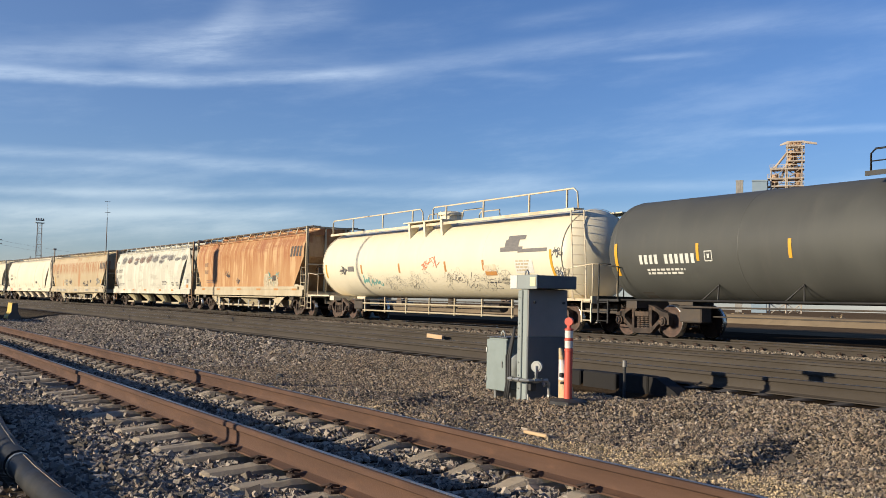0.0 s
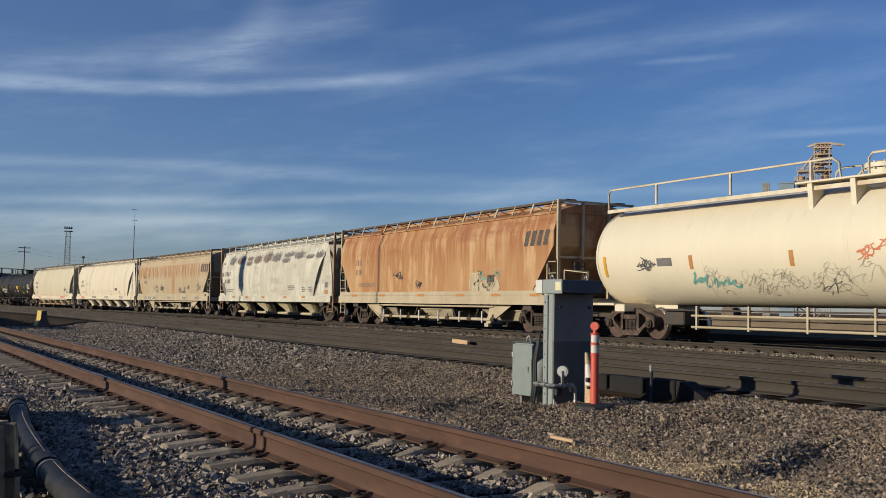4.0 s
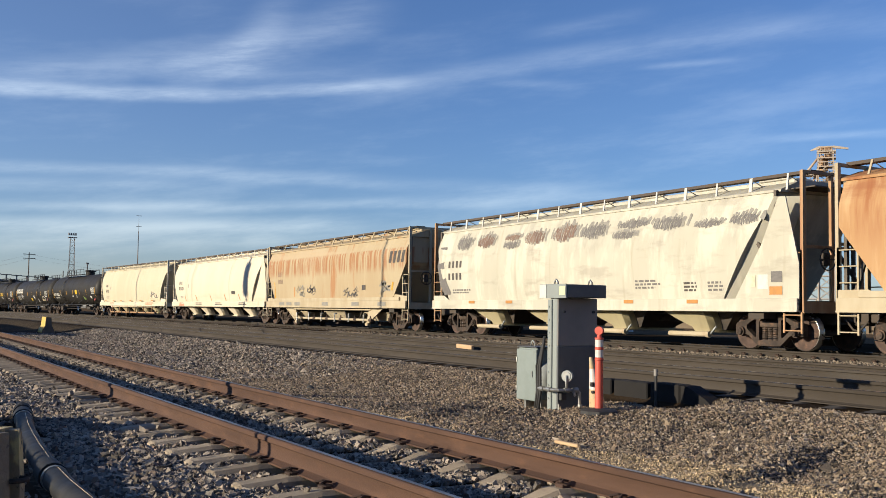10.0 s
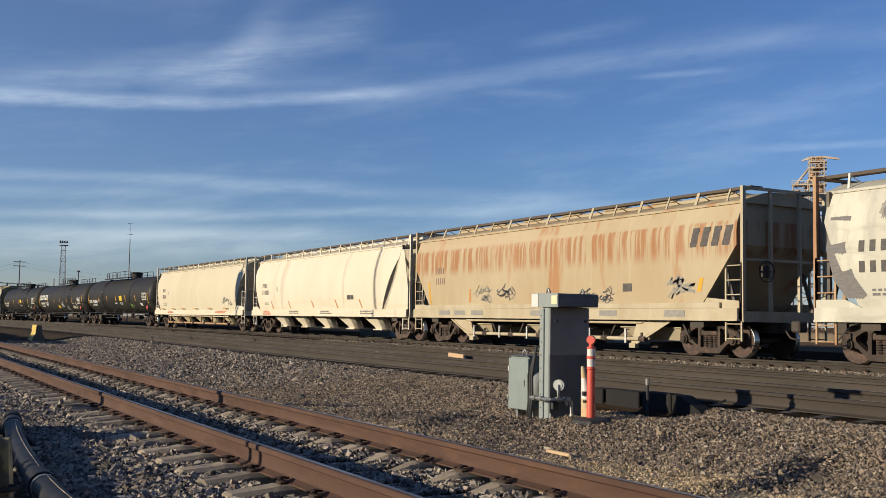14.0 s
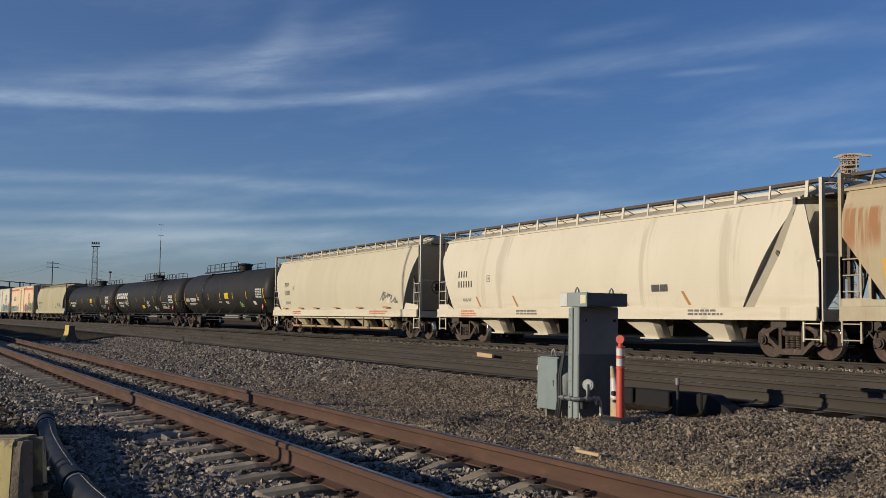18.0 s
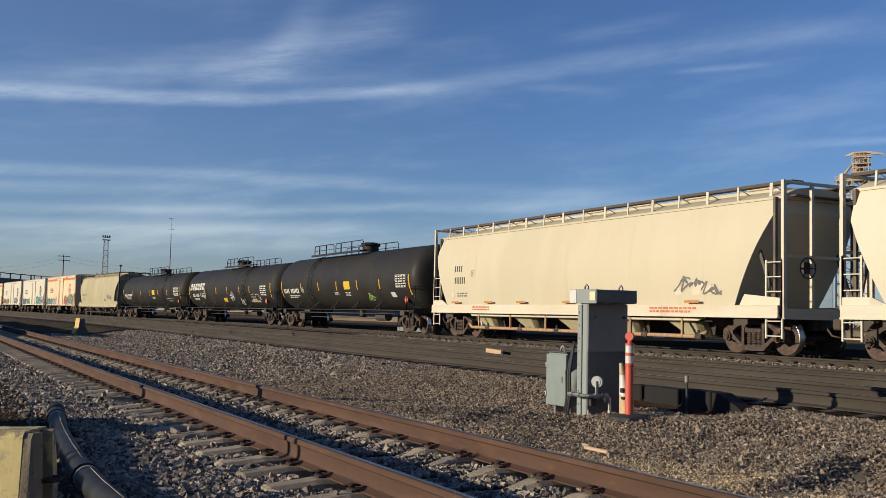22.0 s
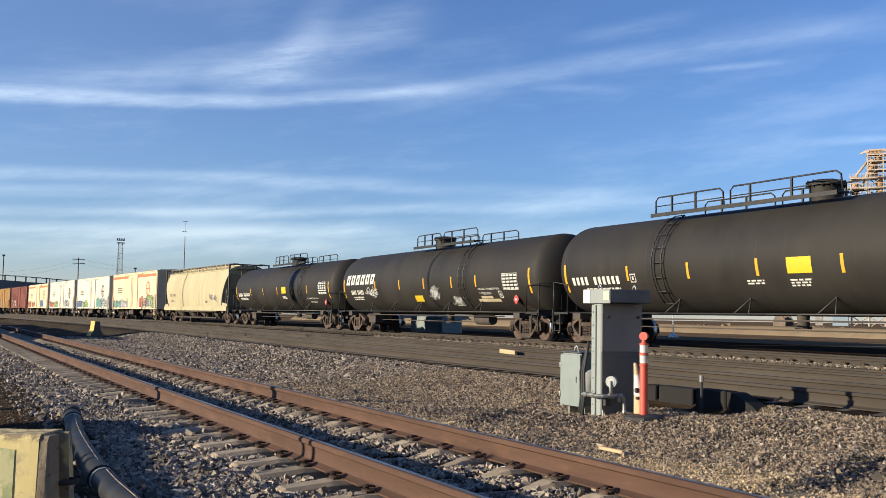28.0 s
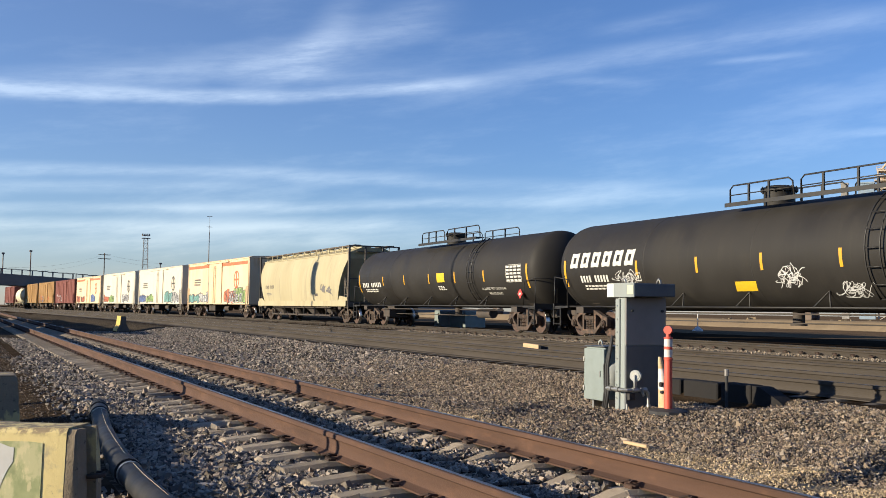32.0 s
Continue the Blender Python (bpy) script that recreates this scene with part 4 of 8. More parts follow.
def wheelset_mesh():
    bm = bmesh.new()
    n = 26
    for s in (-1, 1):
        prof = [(0.66, 0.08), (0.66, 0.44), (0.665, 0.48), (0.69, 0.48), (0.70, 0.457), (0.805, 0.45), (0.81, 0.43), (0.81, 0.385), (0.775, 0.36), (0.765, 0.2), (0.79, 0.15), (0.835, 0.13), (0.84, 0.08)]
        rings = [[(r * math.cos(2 * math.pi * k / n), s * y, r * math.sin(2 * math.pi * k / n)) for k in range(n)] for y, r in prof]
        loft(bm, rings)
    cyl(bm, (0, -1.0, 0), (0, 1.0, 0), 0.08, 12)
    for f in bm.faces:
        c = f.calc_center_median()
        r = math.hypot(c.x, c.z)
        f.material_index = 1 if r > 0.43 else 0
        f.smooth = True
    me = bpy.data.meshes.new("wheelset")
    bm.to_mesh(me)
    bm.free()
    me.materials.append(M["wheel"])
    me.materials.append(M["tread"])
    return me


def mesh_of(name, bm, *materials):
    for e in bm.edges:
        if len(e.link_faces) == 2 and e.calc_face_angle(9) > radians(32):
            e.smooth = False
    for f in bm.faces:
        f.smooth = True
    me = bpy.data.meshes.new(name)
    bm.to_mesh(me)
    bm.free()
    for m in materials:
        me.materials.append(M[m])
    return me


def truck_meshes():
    out = {"wheelset": wheelset_mesh()}
    bm = bmesh.new()
    y0, y1 = -1.08, -0.92
    half = [(0.0, 0.915), (0.34, 0.90), (0.62, 0.795), (0.80, 0.725), (1.04, 0.675), (1.09, 0.60), (1.085, 0.37), (0.995, 0.37), (0.985, 0.545), (0.795, 0.545), (0.785, 0.40), (0.66, 0.36), (0.37, 0.115), (0.0, 0.105)]
    outer = half + [(-x, z) for x, z in half[-2:0:-1]]
    holes = [[(s * 0.72, 0.62), (s * 0.60, 0.70), (s * 0.44, 0.765), (s * 0.405, 0.74), (s * 0.405, 0.335), (s * 0.44, 0.315), (s * 0.66, 0.48), (s * 0.72, 0.54)] for s in (-1, 1)]
    holes.append([(-0.31, 0.25), (0.31, 0.25), (0.31, 0.69), (0.24, 0.77), (-0.24, 0.77), (-0.31, 0.69)])
    for loop in [outer] + holes:
        vs = [bm.verts.new((x, y0, z)) for x, z in loop]
        for k in range(len(vs)):
            bm.edges.new((vs[k], vs[(k + 1) % len(vs)]))
    bmesh.ops.triangle_fill(bm, edges=bm.edges[:], use_beauty=True)
    made = bmesh.ops.extrude_face_region(bm, geom=bm.faces[:])["geom"]
    for v in made:
        if isinstance(v, bmesh.types.BMVert):
            v.co.y = y1
    bmesh.ops.recalc_face_normals(bm, faces=bm.faces)
    out["sideframe"] = mesh_of("sideframe", bm, "truck")
    bm = bmesh.new()
    for x in (-0.17, 0, 0.17):
        for k in range(6):
            cyl(bm, (x, -1.0, 0.25 + k * 0.055), (x, -1.0, 0.285 + k * 0.055), 0.075, 10)
    box(bm, -0.29, 0.29, -1.09, -0.9, 0.57, 0.72, 0.02)
    out["spring_nest"] = mesh_of("spring_nest", bm, "truck")
    bm = bmesh.new()
    cyl(bm, (0, -1.14, 0), (0, -0.98, 0), 0.125, 14)
    cyl(bm, (0, -1.19, 0), (0, -1.13, 0), 0.085, 14, 0.10)
    for k in range(3):
        a = k * 2.094
        cyl(bm, (0.05 * math.cos(a), -1.21, 0.05 * math.sin(a)), (0.05 * math.cos(a), -1.18, 0.05 * math.sin(a)), 0.014, 6)
    out["bearing_cap"] = mesh_of("bearing_cap", bm, "truck")
    bm = bmesh.new()
    box(bm, -0.22, 0.22, -1.0, 1.0, 0.46, 0.74, 0.03)
    box(bm, -0.5, 0.5, -0.12, 0.12, 0.5, 0.62, 0.02)
    cyl(bm, (0, 0, 0.7), (0, 0, 0.82), 0.2, 14)
    for s in (-1, 1):
        box(bm, s * 0.38 - 0.04, s * 0.38 + 0.04, -0.9, 0.9, 0.36, 0.44)
        for t in (-1, 1):
            box(bm, s * 0.40 - 0.03, s * 0.40 + 0.03, t * 0.75 - 0.05, t * 0.75 + 0.05, 0.28, 0.62)
    out["truck"] = mesh_of("truck", bm, "truck")
    return out


TRUCK = truck_meshes()
ROLLING = []       # every wheelset, to be turned as the train rolls
TRAIN = []         # (car, middle of the car at the start)


def add_truck(car, x):
    t = link("truck", TRUCK["truck"], None, car, "rusty two-axle freight truck")
    t.location = (x, 0, 0)
    for s in (0, 180):
        f = link("sideframe", TRUCK["sideframe"], None, t)
        f.rotation_euler = (0, 0, radians(s))
        g = link("spring_nest", TRUCK["spring_nest"], None, t)
        g.rotation_euler = (0, 0, radians(s))
    for d in (-0.889, 0.889):
        w = link("wheelset", TRUCK["wheelset"], None, t, "rusty steel wheels with bright treads")
        w.location = (d, 0, WHEEL_R)
        ROLLING.append((w, d))
        for s in (0, 180):
            b = link("bearing_cap", TRUCK["bearing_cap"], None, t)
            b.location, b.rotation_euler = (d, 0, WHEEL_R), (0, 0, radians(s))
    return t


def add_coupler(car, x, s):
    bm = bmesh.new()
    box(bm, x - 0.25, x + 0.25, -0.09, 0.09, 0.72, 0.92, 0.02)
    box(bm, x + s * 0.2, x + s * 0.48, -0.17, 0.15, 0.69, 0.97, 0.04)
    pipe(bm, [(x + s * 0.1, -0.25, 0.75), (x + s * 0.3, -0.27, 0.55), (x + s * 0.5, -0.2, 0.5)], 0.025, 6)
    part("coupler", bm, "under", car, "sooty steel knuckle coupler with an air hose")


def add_ladder(car, x0, x1, y, z0, z1, material, step=0.38, r=0.016, name="ladder"):
    bm = bmesh.new()
    for x in (x0, x1):
        box(bm, x - 0.025, x + 0.025, y - 0.02, y + 0.02, z0, z1)
    n = max(int((z1 - z0) / step), 1)
    for k in range(n + 1):
        z = z0 + 0.06 + k * (z1 - z0 - 0.12) / n
        cyl(bm, (x0, y, z), (x1, y, z), r, 6)
    return part(name, bm, material, car)


def hopper(label, L, half_truck, style, side_m, sill_m, top, outlets, post_m, end_m="end_dark", group="train of freight cars", board_m="roofwalk", bracket_m=None, frame_rail=False, end_cut=(0.42, 1.3, 3.6), gusset=False):
    """A covered hopper car, L long over its end posts."""
    car = empty("hopper_car", label, "hopper car", group)
    eave = top - 0.38
    blunt = (0.30, 0.95, 3.2)
    if style == "slab":
        end_cut = (0.16, 1.3, 2.85)

        def side(z):
            return -1.585 + 0.20 * smooth(3.15, eave, z) ** 1.4
    else:

        def side(z):
            return -1.60 + 0.33 * max((z - 2.35) / 1.55, 0) ** 2 + 0.10 * max((2.35 - z) / 1.1, 0) ** 2
    sill = 1.25
    ends = {1: end_cut, -1: end_cut if style == "slab" else blunt}

    def floor_at(x):
        cut, depth, high = ends[1 if x > 0 else -1]
        d = L / 2 - abs(x) - cut
        return sill + (high - sill) * (1 - min(max(d / depth, 0), 1))
    zs = [1.02 + (eave - 1.02) * i / 16 for i in range(17)]
    xs = sorted({s * (L / 2 - ends[s][0] - d) for s in (-1, 1) for d in [0, 0.01] + [ends[s][1] * k / 9 for k in range(1, 10)]} | {-L / 2 + 4 + (L - 8) * k / 10 for k in range(11)})
    rings = []
    for x in xs:
        zb = floor_at(x)
        left = [(x, side(max(z, zb)), max(z, zb)) for z in zs]
        right = [(px, -py, pz) for px, py, pz in reversed(left)]
        rings.append(left + right)
    bm = bmesh.new()
    loft(bm, rings)
    bmesh.ops.dissolve_degenerate(bm, dist=0.001, edges=bm.edges)
    part("body", bm, side_m, car)
    # roof with its low trough of hatches
    bm = bmesh.new()
    ye = -side(eave)
    sec = [(-ye - 0.05, eave - 0.04), (-ye - 0.055, eave + 0.02), (-ye + 0.08, eave + 0.07), (-0.75, eave + 0.24), (-0.35, eave + 0.29), (0.35, eave + 0.29), (0.75, eave + 0.24), (ye - 0.08, eave + 0.07), (ye + 0.055, eave + 0.02), (ye + 0.05, eave - 0.04)]
    loft(bm, [[(x, y, z) for y, z in sec] for x in (-L / 2 + ends[-1][0] - 0.1, L / 2 - ends[1][0] + 0.1)])
    part("roof", bm, side_m, car)
    bm = bmesh.new()
    box(bm, -L / 2 + 1.3, L / 2 - 1.3, -0.32, 0.32, eave + 0.27, eave + 0.42, 0.04)
    for k in range(7):
        x = -L / 2 + 2 + k * (L - 4) / 6
        box(bm, x - 0.5, x + 0.5, -0.36, 0.36, eave + 0.40, eave + 0.46, 0.02)
    part("hatch_cover", bm, side_m, car)
    for s in (-1, 1):
        bm = bmesh.new()
        box(bm, -L / 2 + 0.05, L / 2 - 0.05, s * 0.98 - 0.19, s * 0.98 + 0.19, top - 0.015, top + 0.03)
        box(bm, -L / 2 + 0.05, L / 2 - 0.05, s * 1.17 - 0.012, s * 1.17 + 0.012, top - 0.04, top + 0.035)
        part("running_board", bm, board_m, car, "dark steel roof walkway")
    n = round(L / 1.28)
    for k in range(n + 1):
        x = -L / 2 + 0.75 + k * (L - 1.5) / n
        w = 0.05 if k % 2 else 0.028
        for s in (-1, 1):
            bm = bmesh.new()
            loft(bm, [[(x - w, s * (ye - 0.03), eave), (x + w, s * (ye - 0.03), eave), (x + w, s * (ye - 0.06), eave), (x - w, s * (ye - 0.06), eave)],
                      [(x - w, s * 1.19, top + 0.02), (x + w, s * 1.19, top + 0.02), (x + w, s * 1.16, top + 0.02), (x - w, s * 1.16, top + 0.02)]])
            pipe(bm, [(x, s * 1.17, top - 0.02), (x, s * 0.8, eave + 0.22)], 0.014, 4)
            part("bracket", bm, bracket_m or sill_m, car)
    # sills, ends and posts
    for s in (-1, 1):
        bm = bmesh.new()
        box(bm, -L / 2 + 0.1, L / 2 - 0.1, s * 1.60 - 0.035, s * 1.60 + 0.035, 0.98, 1.27, 0.01)
        box(bm, -L / 2 + 0.1, L / 2 - 0.1, s * 1.56 - 0.09, s * 1.56 + 0.09, 0.95, 0.99)
        if style == "slab":
            box(bm, -L / 2 + 0.7, L / 2 - 0.7, s * 1.61 - 0.03, s * 1.61 + 0.03, 1.27, 1.42, 0.01)
        part("side_sill", bm, sill_m, car)
    bm = bmesh.new()
    box(bm, -L / 2 + 0.15, L / 2 - 0.15, -0.26, 0.26, 0.66, 1.03)
    for s in (-1, 1):
        box(bm, s * (L / 2 - 0.95) - 0.7, s * (L / 2 - 0.95) + 0.7, -1.55, 1.55, 0.93, 1.0)
        box(bm, s * half_truck - 0.25, s * half_truck + 0.25, -1.5, 1.5, 0.78, 1.1)
    part("underframe", bm, "under", car)
    for s in (-1, 1):
        cut, depth, high = ends[s]
        xe = s * (L / 2 - 0.05)
        bm = bmesh.new()
        for y in (-1.47, 1.47):
            box(bm, xe - 0.045, xe + 0.045, y - 0.05, y + 0.05, 0.95, top)
        for y in (-0.52, 0.52):
            box(bm, xe - 0.04, xe + 0.04, y - 0.04, y + 0.04, 0.98, top - 0.06)
        box(bm, xe - 0.04, xe + 0.04, -1.47, 1.47, top - 0.08, top - 0.005)
        box(bm, xe - 0.035, xe + 0.035, -1.44, 1.44, 2.45, 2.52)
        box(bm, xe - 0.05, xe + 0.05, -1.5, 1.5, 0.93, 1.2)
        part("end_frame", bm, post_m, car)
        bm = bmesh.new()
        xo = s * (L / 2 - cut - 0.02)
        for y in (-1.36, 1.36):
            box(bm, xo - 0.04, xo + 0.04, y - 0.04, y + 0.04, 1.0, eave)
            beam(bm, (s * (L / 2 - 0.3), 1.0), (s * (L / 2 - cut - depth * 0.42), floor_at(s * (L / 2 - cut - depth * 0.42)) + 0.05), 0.09, y - 0.03, y + 0.03)
        box(bm, s * (L / 2 - 0.55) - 0.45, s * (L / 2 - 0.55) + 0.45, -1.0, 1.0, eave + 0.03, eave + 0.06)
        part("end_brace", bm, end_m, car)
        bm = bmesh.new()
        if gusset and s > 0:
            tri = [(L / 2 - 2.15, 1.24), (L / 2 - 0.10, 1.24), (L / 2 - 0.10, 2.1), (L / 2 - 0.50, 3.7), (L / 2 - 0.72, 3.7), (L / 2 - 1.25, 2.6)]
        elif s > 0:
            tri = [(L / 2 - 1.5, 1.24), (L / 2 - 0.10, 1.24), (L / 2 - 0.10, 1.45), (L / 2 - 1.3, 1.55)]
        else:
            tri = [(-L / 2 + 0.10, 1.24), (-L / 2 + 1.4, 1.24), (-L / 2 + 0.9, 1.45), (-L / 2 + 0.10, 1.45)]
        prism(bm, tri, -1.56, -1.53)
        part("gusset_plate", bm, side_m if gusset else sill_m, car)
        if gusset and s > 0:
            bm = bmesh.new()
            loft(bm, [[(L / 2 - a, -1.46, z), (L / 2 - b, -0.95, z), (L / 2 - b + 0.04, -0.92, z), (L / 2 - a + 0.04, -1.43, z)]
                      for a, b, z in ((2.58, 1.85, 1.24), (1.69, 1.0, 2.6), (0.94, 0.5, 3.74))])
            part("slope_sheet", bm, side_m, car, "sheet turning in towards the car's end")
        for y in (-1.50, 1.50):
            add_ladder(car, xe - s * 0.02, xe - s * 0.55, y, 0.45, 2.4, post_m)
        add_coupler(car, s * (L / 2 + 0.05), s)
        add_truck(car, s * half_truck)
    bm = bmesh.new()
    xo = L / 2 - 0.08
    rim = [(xo + 0.12, -0.75 + 0.26 * math.cos(a * math.pi / 8), 2.2 + 0.26 * math.sin(a * math.pi / 8)) for a in range(17)]
    pipe(bm, rim, 0.018, 5)
    for a in (0, 4, 8, 12):
        pipe(bm, [rim[a], (xo + 0.12, -0.75, 2.2)], 0.012, 4)
    box(bm, xo - 0.02, xo + 0.11, -0.85, -0.65, 2.05, 2.35, 0.02)
    part("brake_wheel", bm, "under", car)
    # outlets under the bays
    step = (L - 7.8) / max(outlets - 1, 1)
    for k in range(outlets):
        xo = -L / 2 + 3.9 + k * step
        hw = min(step * 0.42, 1.55)
        # most round cars' outlets get duller colours, painting in the shade below the sill
        skin = sill_m if style == "slab" else (side_m if side_m == "side_cream" else "under" if frame_rail == 2 else "side_grime_shade")
        bm = bmesh.new()
        if style == "slab":
            hw *= 0.8
            loft(bm, [[(xo - hw, -1.12, 0.74), (xo + hw, -1.12, 0.74), (xo + hw, 1.12, 0.74), (xo - hw, 1.12, 0.74)],
                      [(xo - hw * 0.75, -0.86, 0.40), (xo + hw * 0.75, -0.86, 0.40), (xo + hw * 0.75, 0.86, 0.40), (xo - hw * 0.75, 0.86, 0.40)]])
            box(bm, xo - hw - 0.05, xo + hw + 0.05, -1.16, -1.08, 0.735, 0.765)
        else:
            rings = []
            for z, l, r, y in ((1.06, hw, 0.42, 1.38), (0.75, hw * 0.62, 0.40, 1.20), (0.52, 0.40, 0.37, 1.06), (0.42, 0.36, 0.36, 1.02)):
                rings.append([(xo - l, -y + 0.12, z), (xo - l + 0.1, -y, z), (xo + r - 0.28, -y, z), (xo + r - 0.1, -y + 0.05, z), (xo + r, -y + 0.22, z), (xo + r, y - 0.22, z), (xo + r - 0.28, y, z), (xo - l + 0.1, y, z), (xo - l, y - 0.12, z)])
            loft(bm, rings)
            box(bm, xo - 0.44, xo + 0.44, -1.08, 1.08, 0.375, 0.42, 0.008)
        o = part("outlet_hopper", bm, skin, car)
        if style == "round":
            bm = bmesh.new()
            loft(bm, [[(xo + 0.2, -0.85, 1.04), (xo + hw, -1.2, 1.04), (xo + hw, 1.2, 1.04), (xo + 0.2, 0.85, 1.04)], [(xo + 0.2, -0.62, 0.46), (xo + 0.48, -0.62, 0.46), (xo + 0.48, 0.62, 0.46), (xo + 0.2, 0.62, 0.46)]])
            part("slope_sheet", bm, "under", o, "sooty slope sheet")
            if side_m == "side_white":
                bm = bmesh.new()
                cyl(bm, (xo - 1.15, -1.12, 0.345), (xo + 0.32, -1.12, 0.345), 0.07, 10)
                cyl(bm, (xo + 0.30, -1.12, 0.345), (xo + 0.42, -1.12, 0.345), 0.09, 8)
                part("gate_tube", bm, "sill_tan", o, "tan gate tube")
                bm = bmesh.new()
                beam(bm, (xo + 0.42, 0.36), (xo + 0.62, 0.55), 0.04, -1.12, -1.08)
                part("gate_lever", bm, "gauge", o)
        else:
            for e in (-1, 1):
                bm = bmesh.new()
                beam(bm, (xo + e * (hw + 0.12), 0.95), (xo + e * (hw + 0.45), 0.45), 0.05, -1.22, -1.16)
                part("strut", bm, "under", o)
            bm = bmesh.new()
            box(bm, xo - 0.16, xo + 0.16, -1.0, 1.0, 0.18, 0.34, 0.01)
            part("gate", bm, "truck", o)
    if style == "slab":
        for e in (-1, 1):
            xt = e * (half_truck - 1.05)
            bm = bmesh.new()
            tri = [(xt, 0.97), (xt - e * 1.50, 0.27), (xt - e * 1.72, 0.27), (xt - e * 1.42, 0.97)]
            prism(bm, tri if e < 0 else tri[::-1], -1.40, -1.34)
            bmesh.ops.recalc_face_normals(bm, faces=bm.faces)
            w = part("end_wedge", bm, sill_m, car)
            bm = bmesh.new()
            beam(bm, (xt, 0.95), (xt - e * 1.50, 0.27), 0.05, -1.43, -1.40)
            box(bm, xt - e * 1.60 - 0.13, xt - e * 1.60 + 0.13, -1.46, -1.30, 0.16, 0.30, 0.01)
            part("wedge_flange", bm, "sill_tan", w)
    bm = bmesh.new()
    if not frame_rail and style == "round":
        pipe(bm, [(-half_truck + 1.3, -0.7, 0.88), (half_truck - 1.3, -0.7, 0.88)], 0.03, 6)
    else:
        pipe(bm, [(-half_truck + 1.3, -1.25, 0.86), (half_truck - 1.3, -1.25, 0.86)], 0.03, 6)
    cyl(bm, (half_truck - 3.1, -0.6, 0.68), (half_truck - 2.2, -0.6, 0.68), 0.17, 12)
    part("brake_gear", bm, "under", car)
    if frame_rail or style == "slab":
        near = style == "slab" or frame_rail == 1
        skin = ("sill_tan" if style == "slab" else "end_rust") if near else "under"
        x0, x1 = -half_truck + (2.5 if style == "slab" else 1.9), half_truck - (2.5 if style == "slab" else 1.9)
        for z, r, m in ((0.88, 0.045, sill_m if near else "under"), (0.42, 0.058, skin)):
            bm = bmesh.new()
            pipe(bm, [(x0 - 0.5, -1.36, z + 0.14), (x0 - 0.2, -1.41, z), (x0, -1.42, z), (x1, -1.42, z), (x1 + 0.2, -1.41, z), (x1 + 0.5, -1.36, z + 0.14)], r, 8)
            part("side_pipe", bm, m, car, "dusty pipe along the car")
        for k in range(6):
            x = x0 + 0.4 + k * (x1 - x0 - 0.8) / 5
            bm = bmesh.new()
            if style == "slab":
                box(bm, x - 0.03, x + 0.03, -1.50, -1.46, 0.30, 0.70)
                box(bm, x - 0.03, x + 0.03, -1.48, -1.36, 0.66, 0.70)
            else:
                box(bm, x - 0.035, x + 0.035, -1.48, -1.42, 0.40, 0.98)
            part("pipe_hanger", bm, "white_paint" if style == "slab" else skin, car)
            bm = bmesh.new()
            cyl(bm, (x + 0.55, -1.42, 0.42), (x + 0.80, -1.42, 0.42), 0.085, 8)
            cyl(bm, (x + 0.62, -1.42, 0.42), (x + 0.62, -1.42, 0.60), 0.035, 6)
            part("pipe_fitting", bm, "truck", car)
    return car, side, eave


def decal(car, name, material, label=""):
    """Starts a painted part of a car: returns its bmesh and a function that links it."""
    bm = bmesh.new()
    return bm, lambda: part(name, bm, material, car, label)


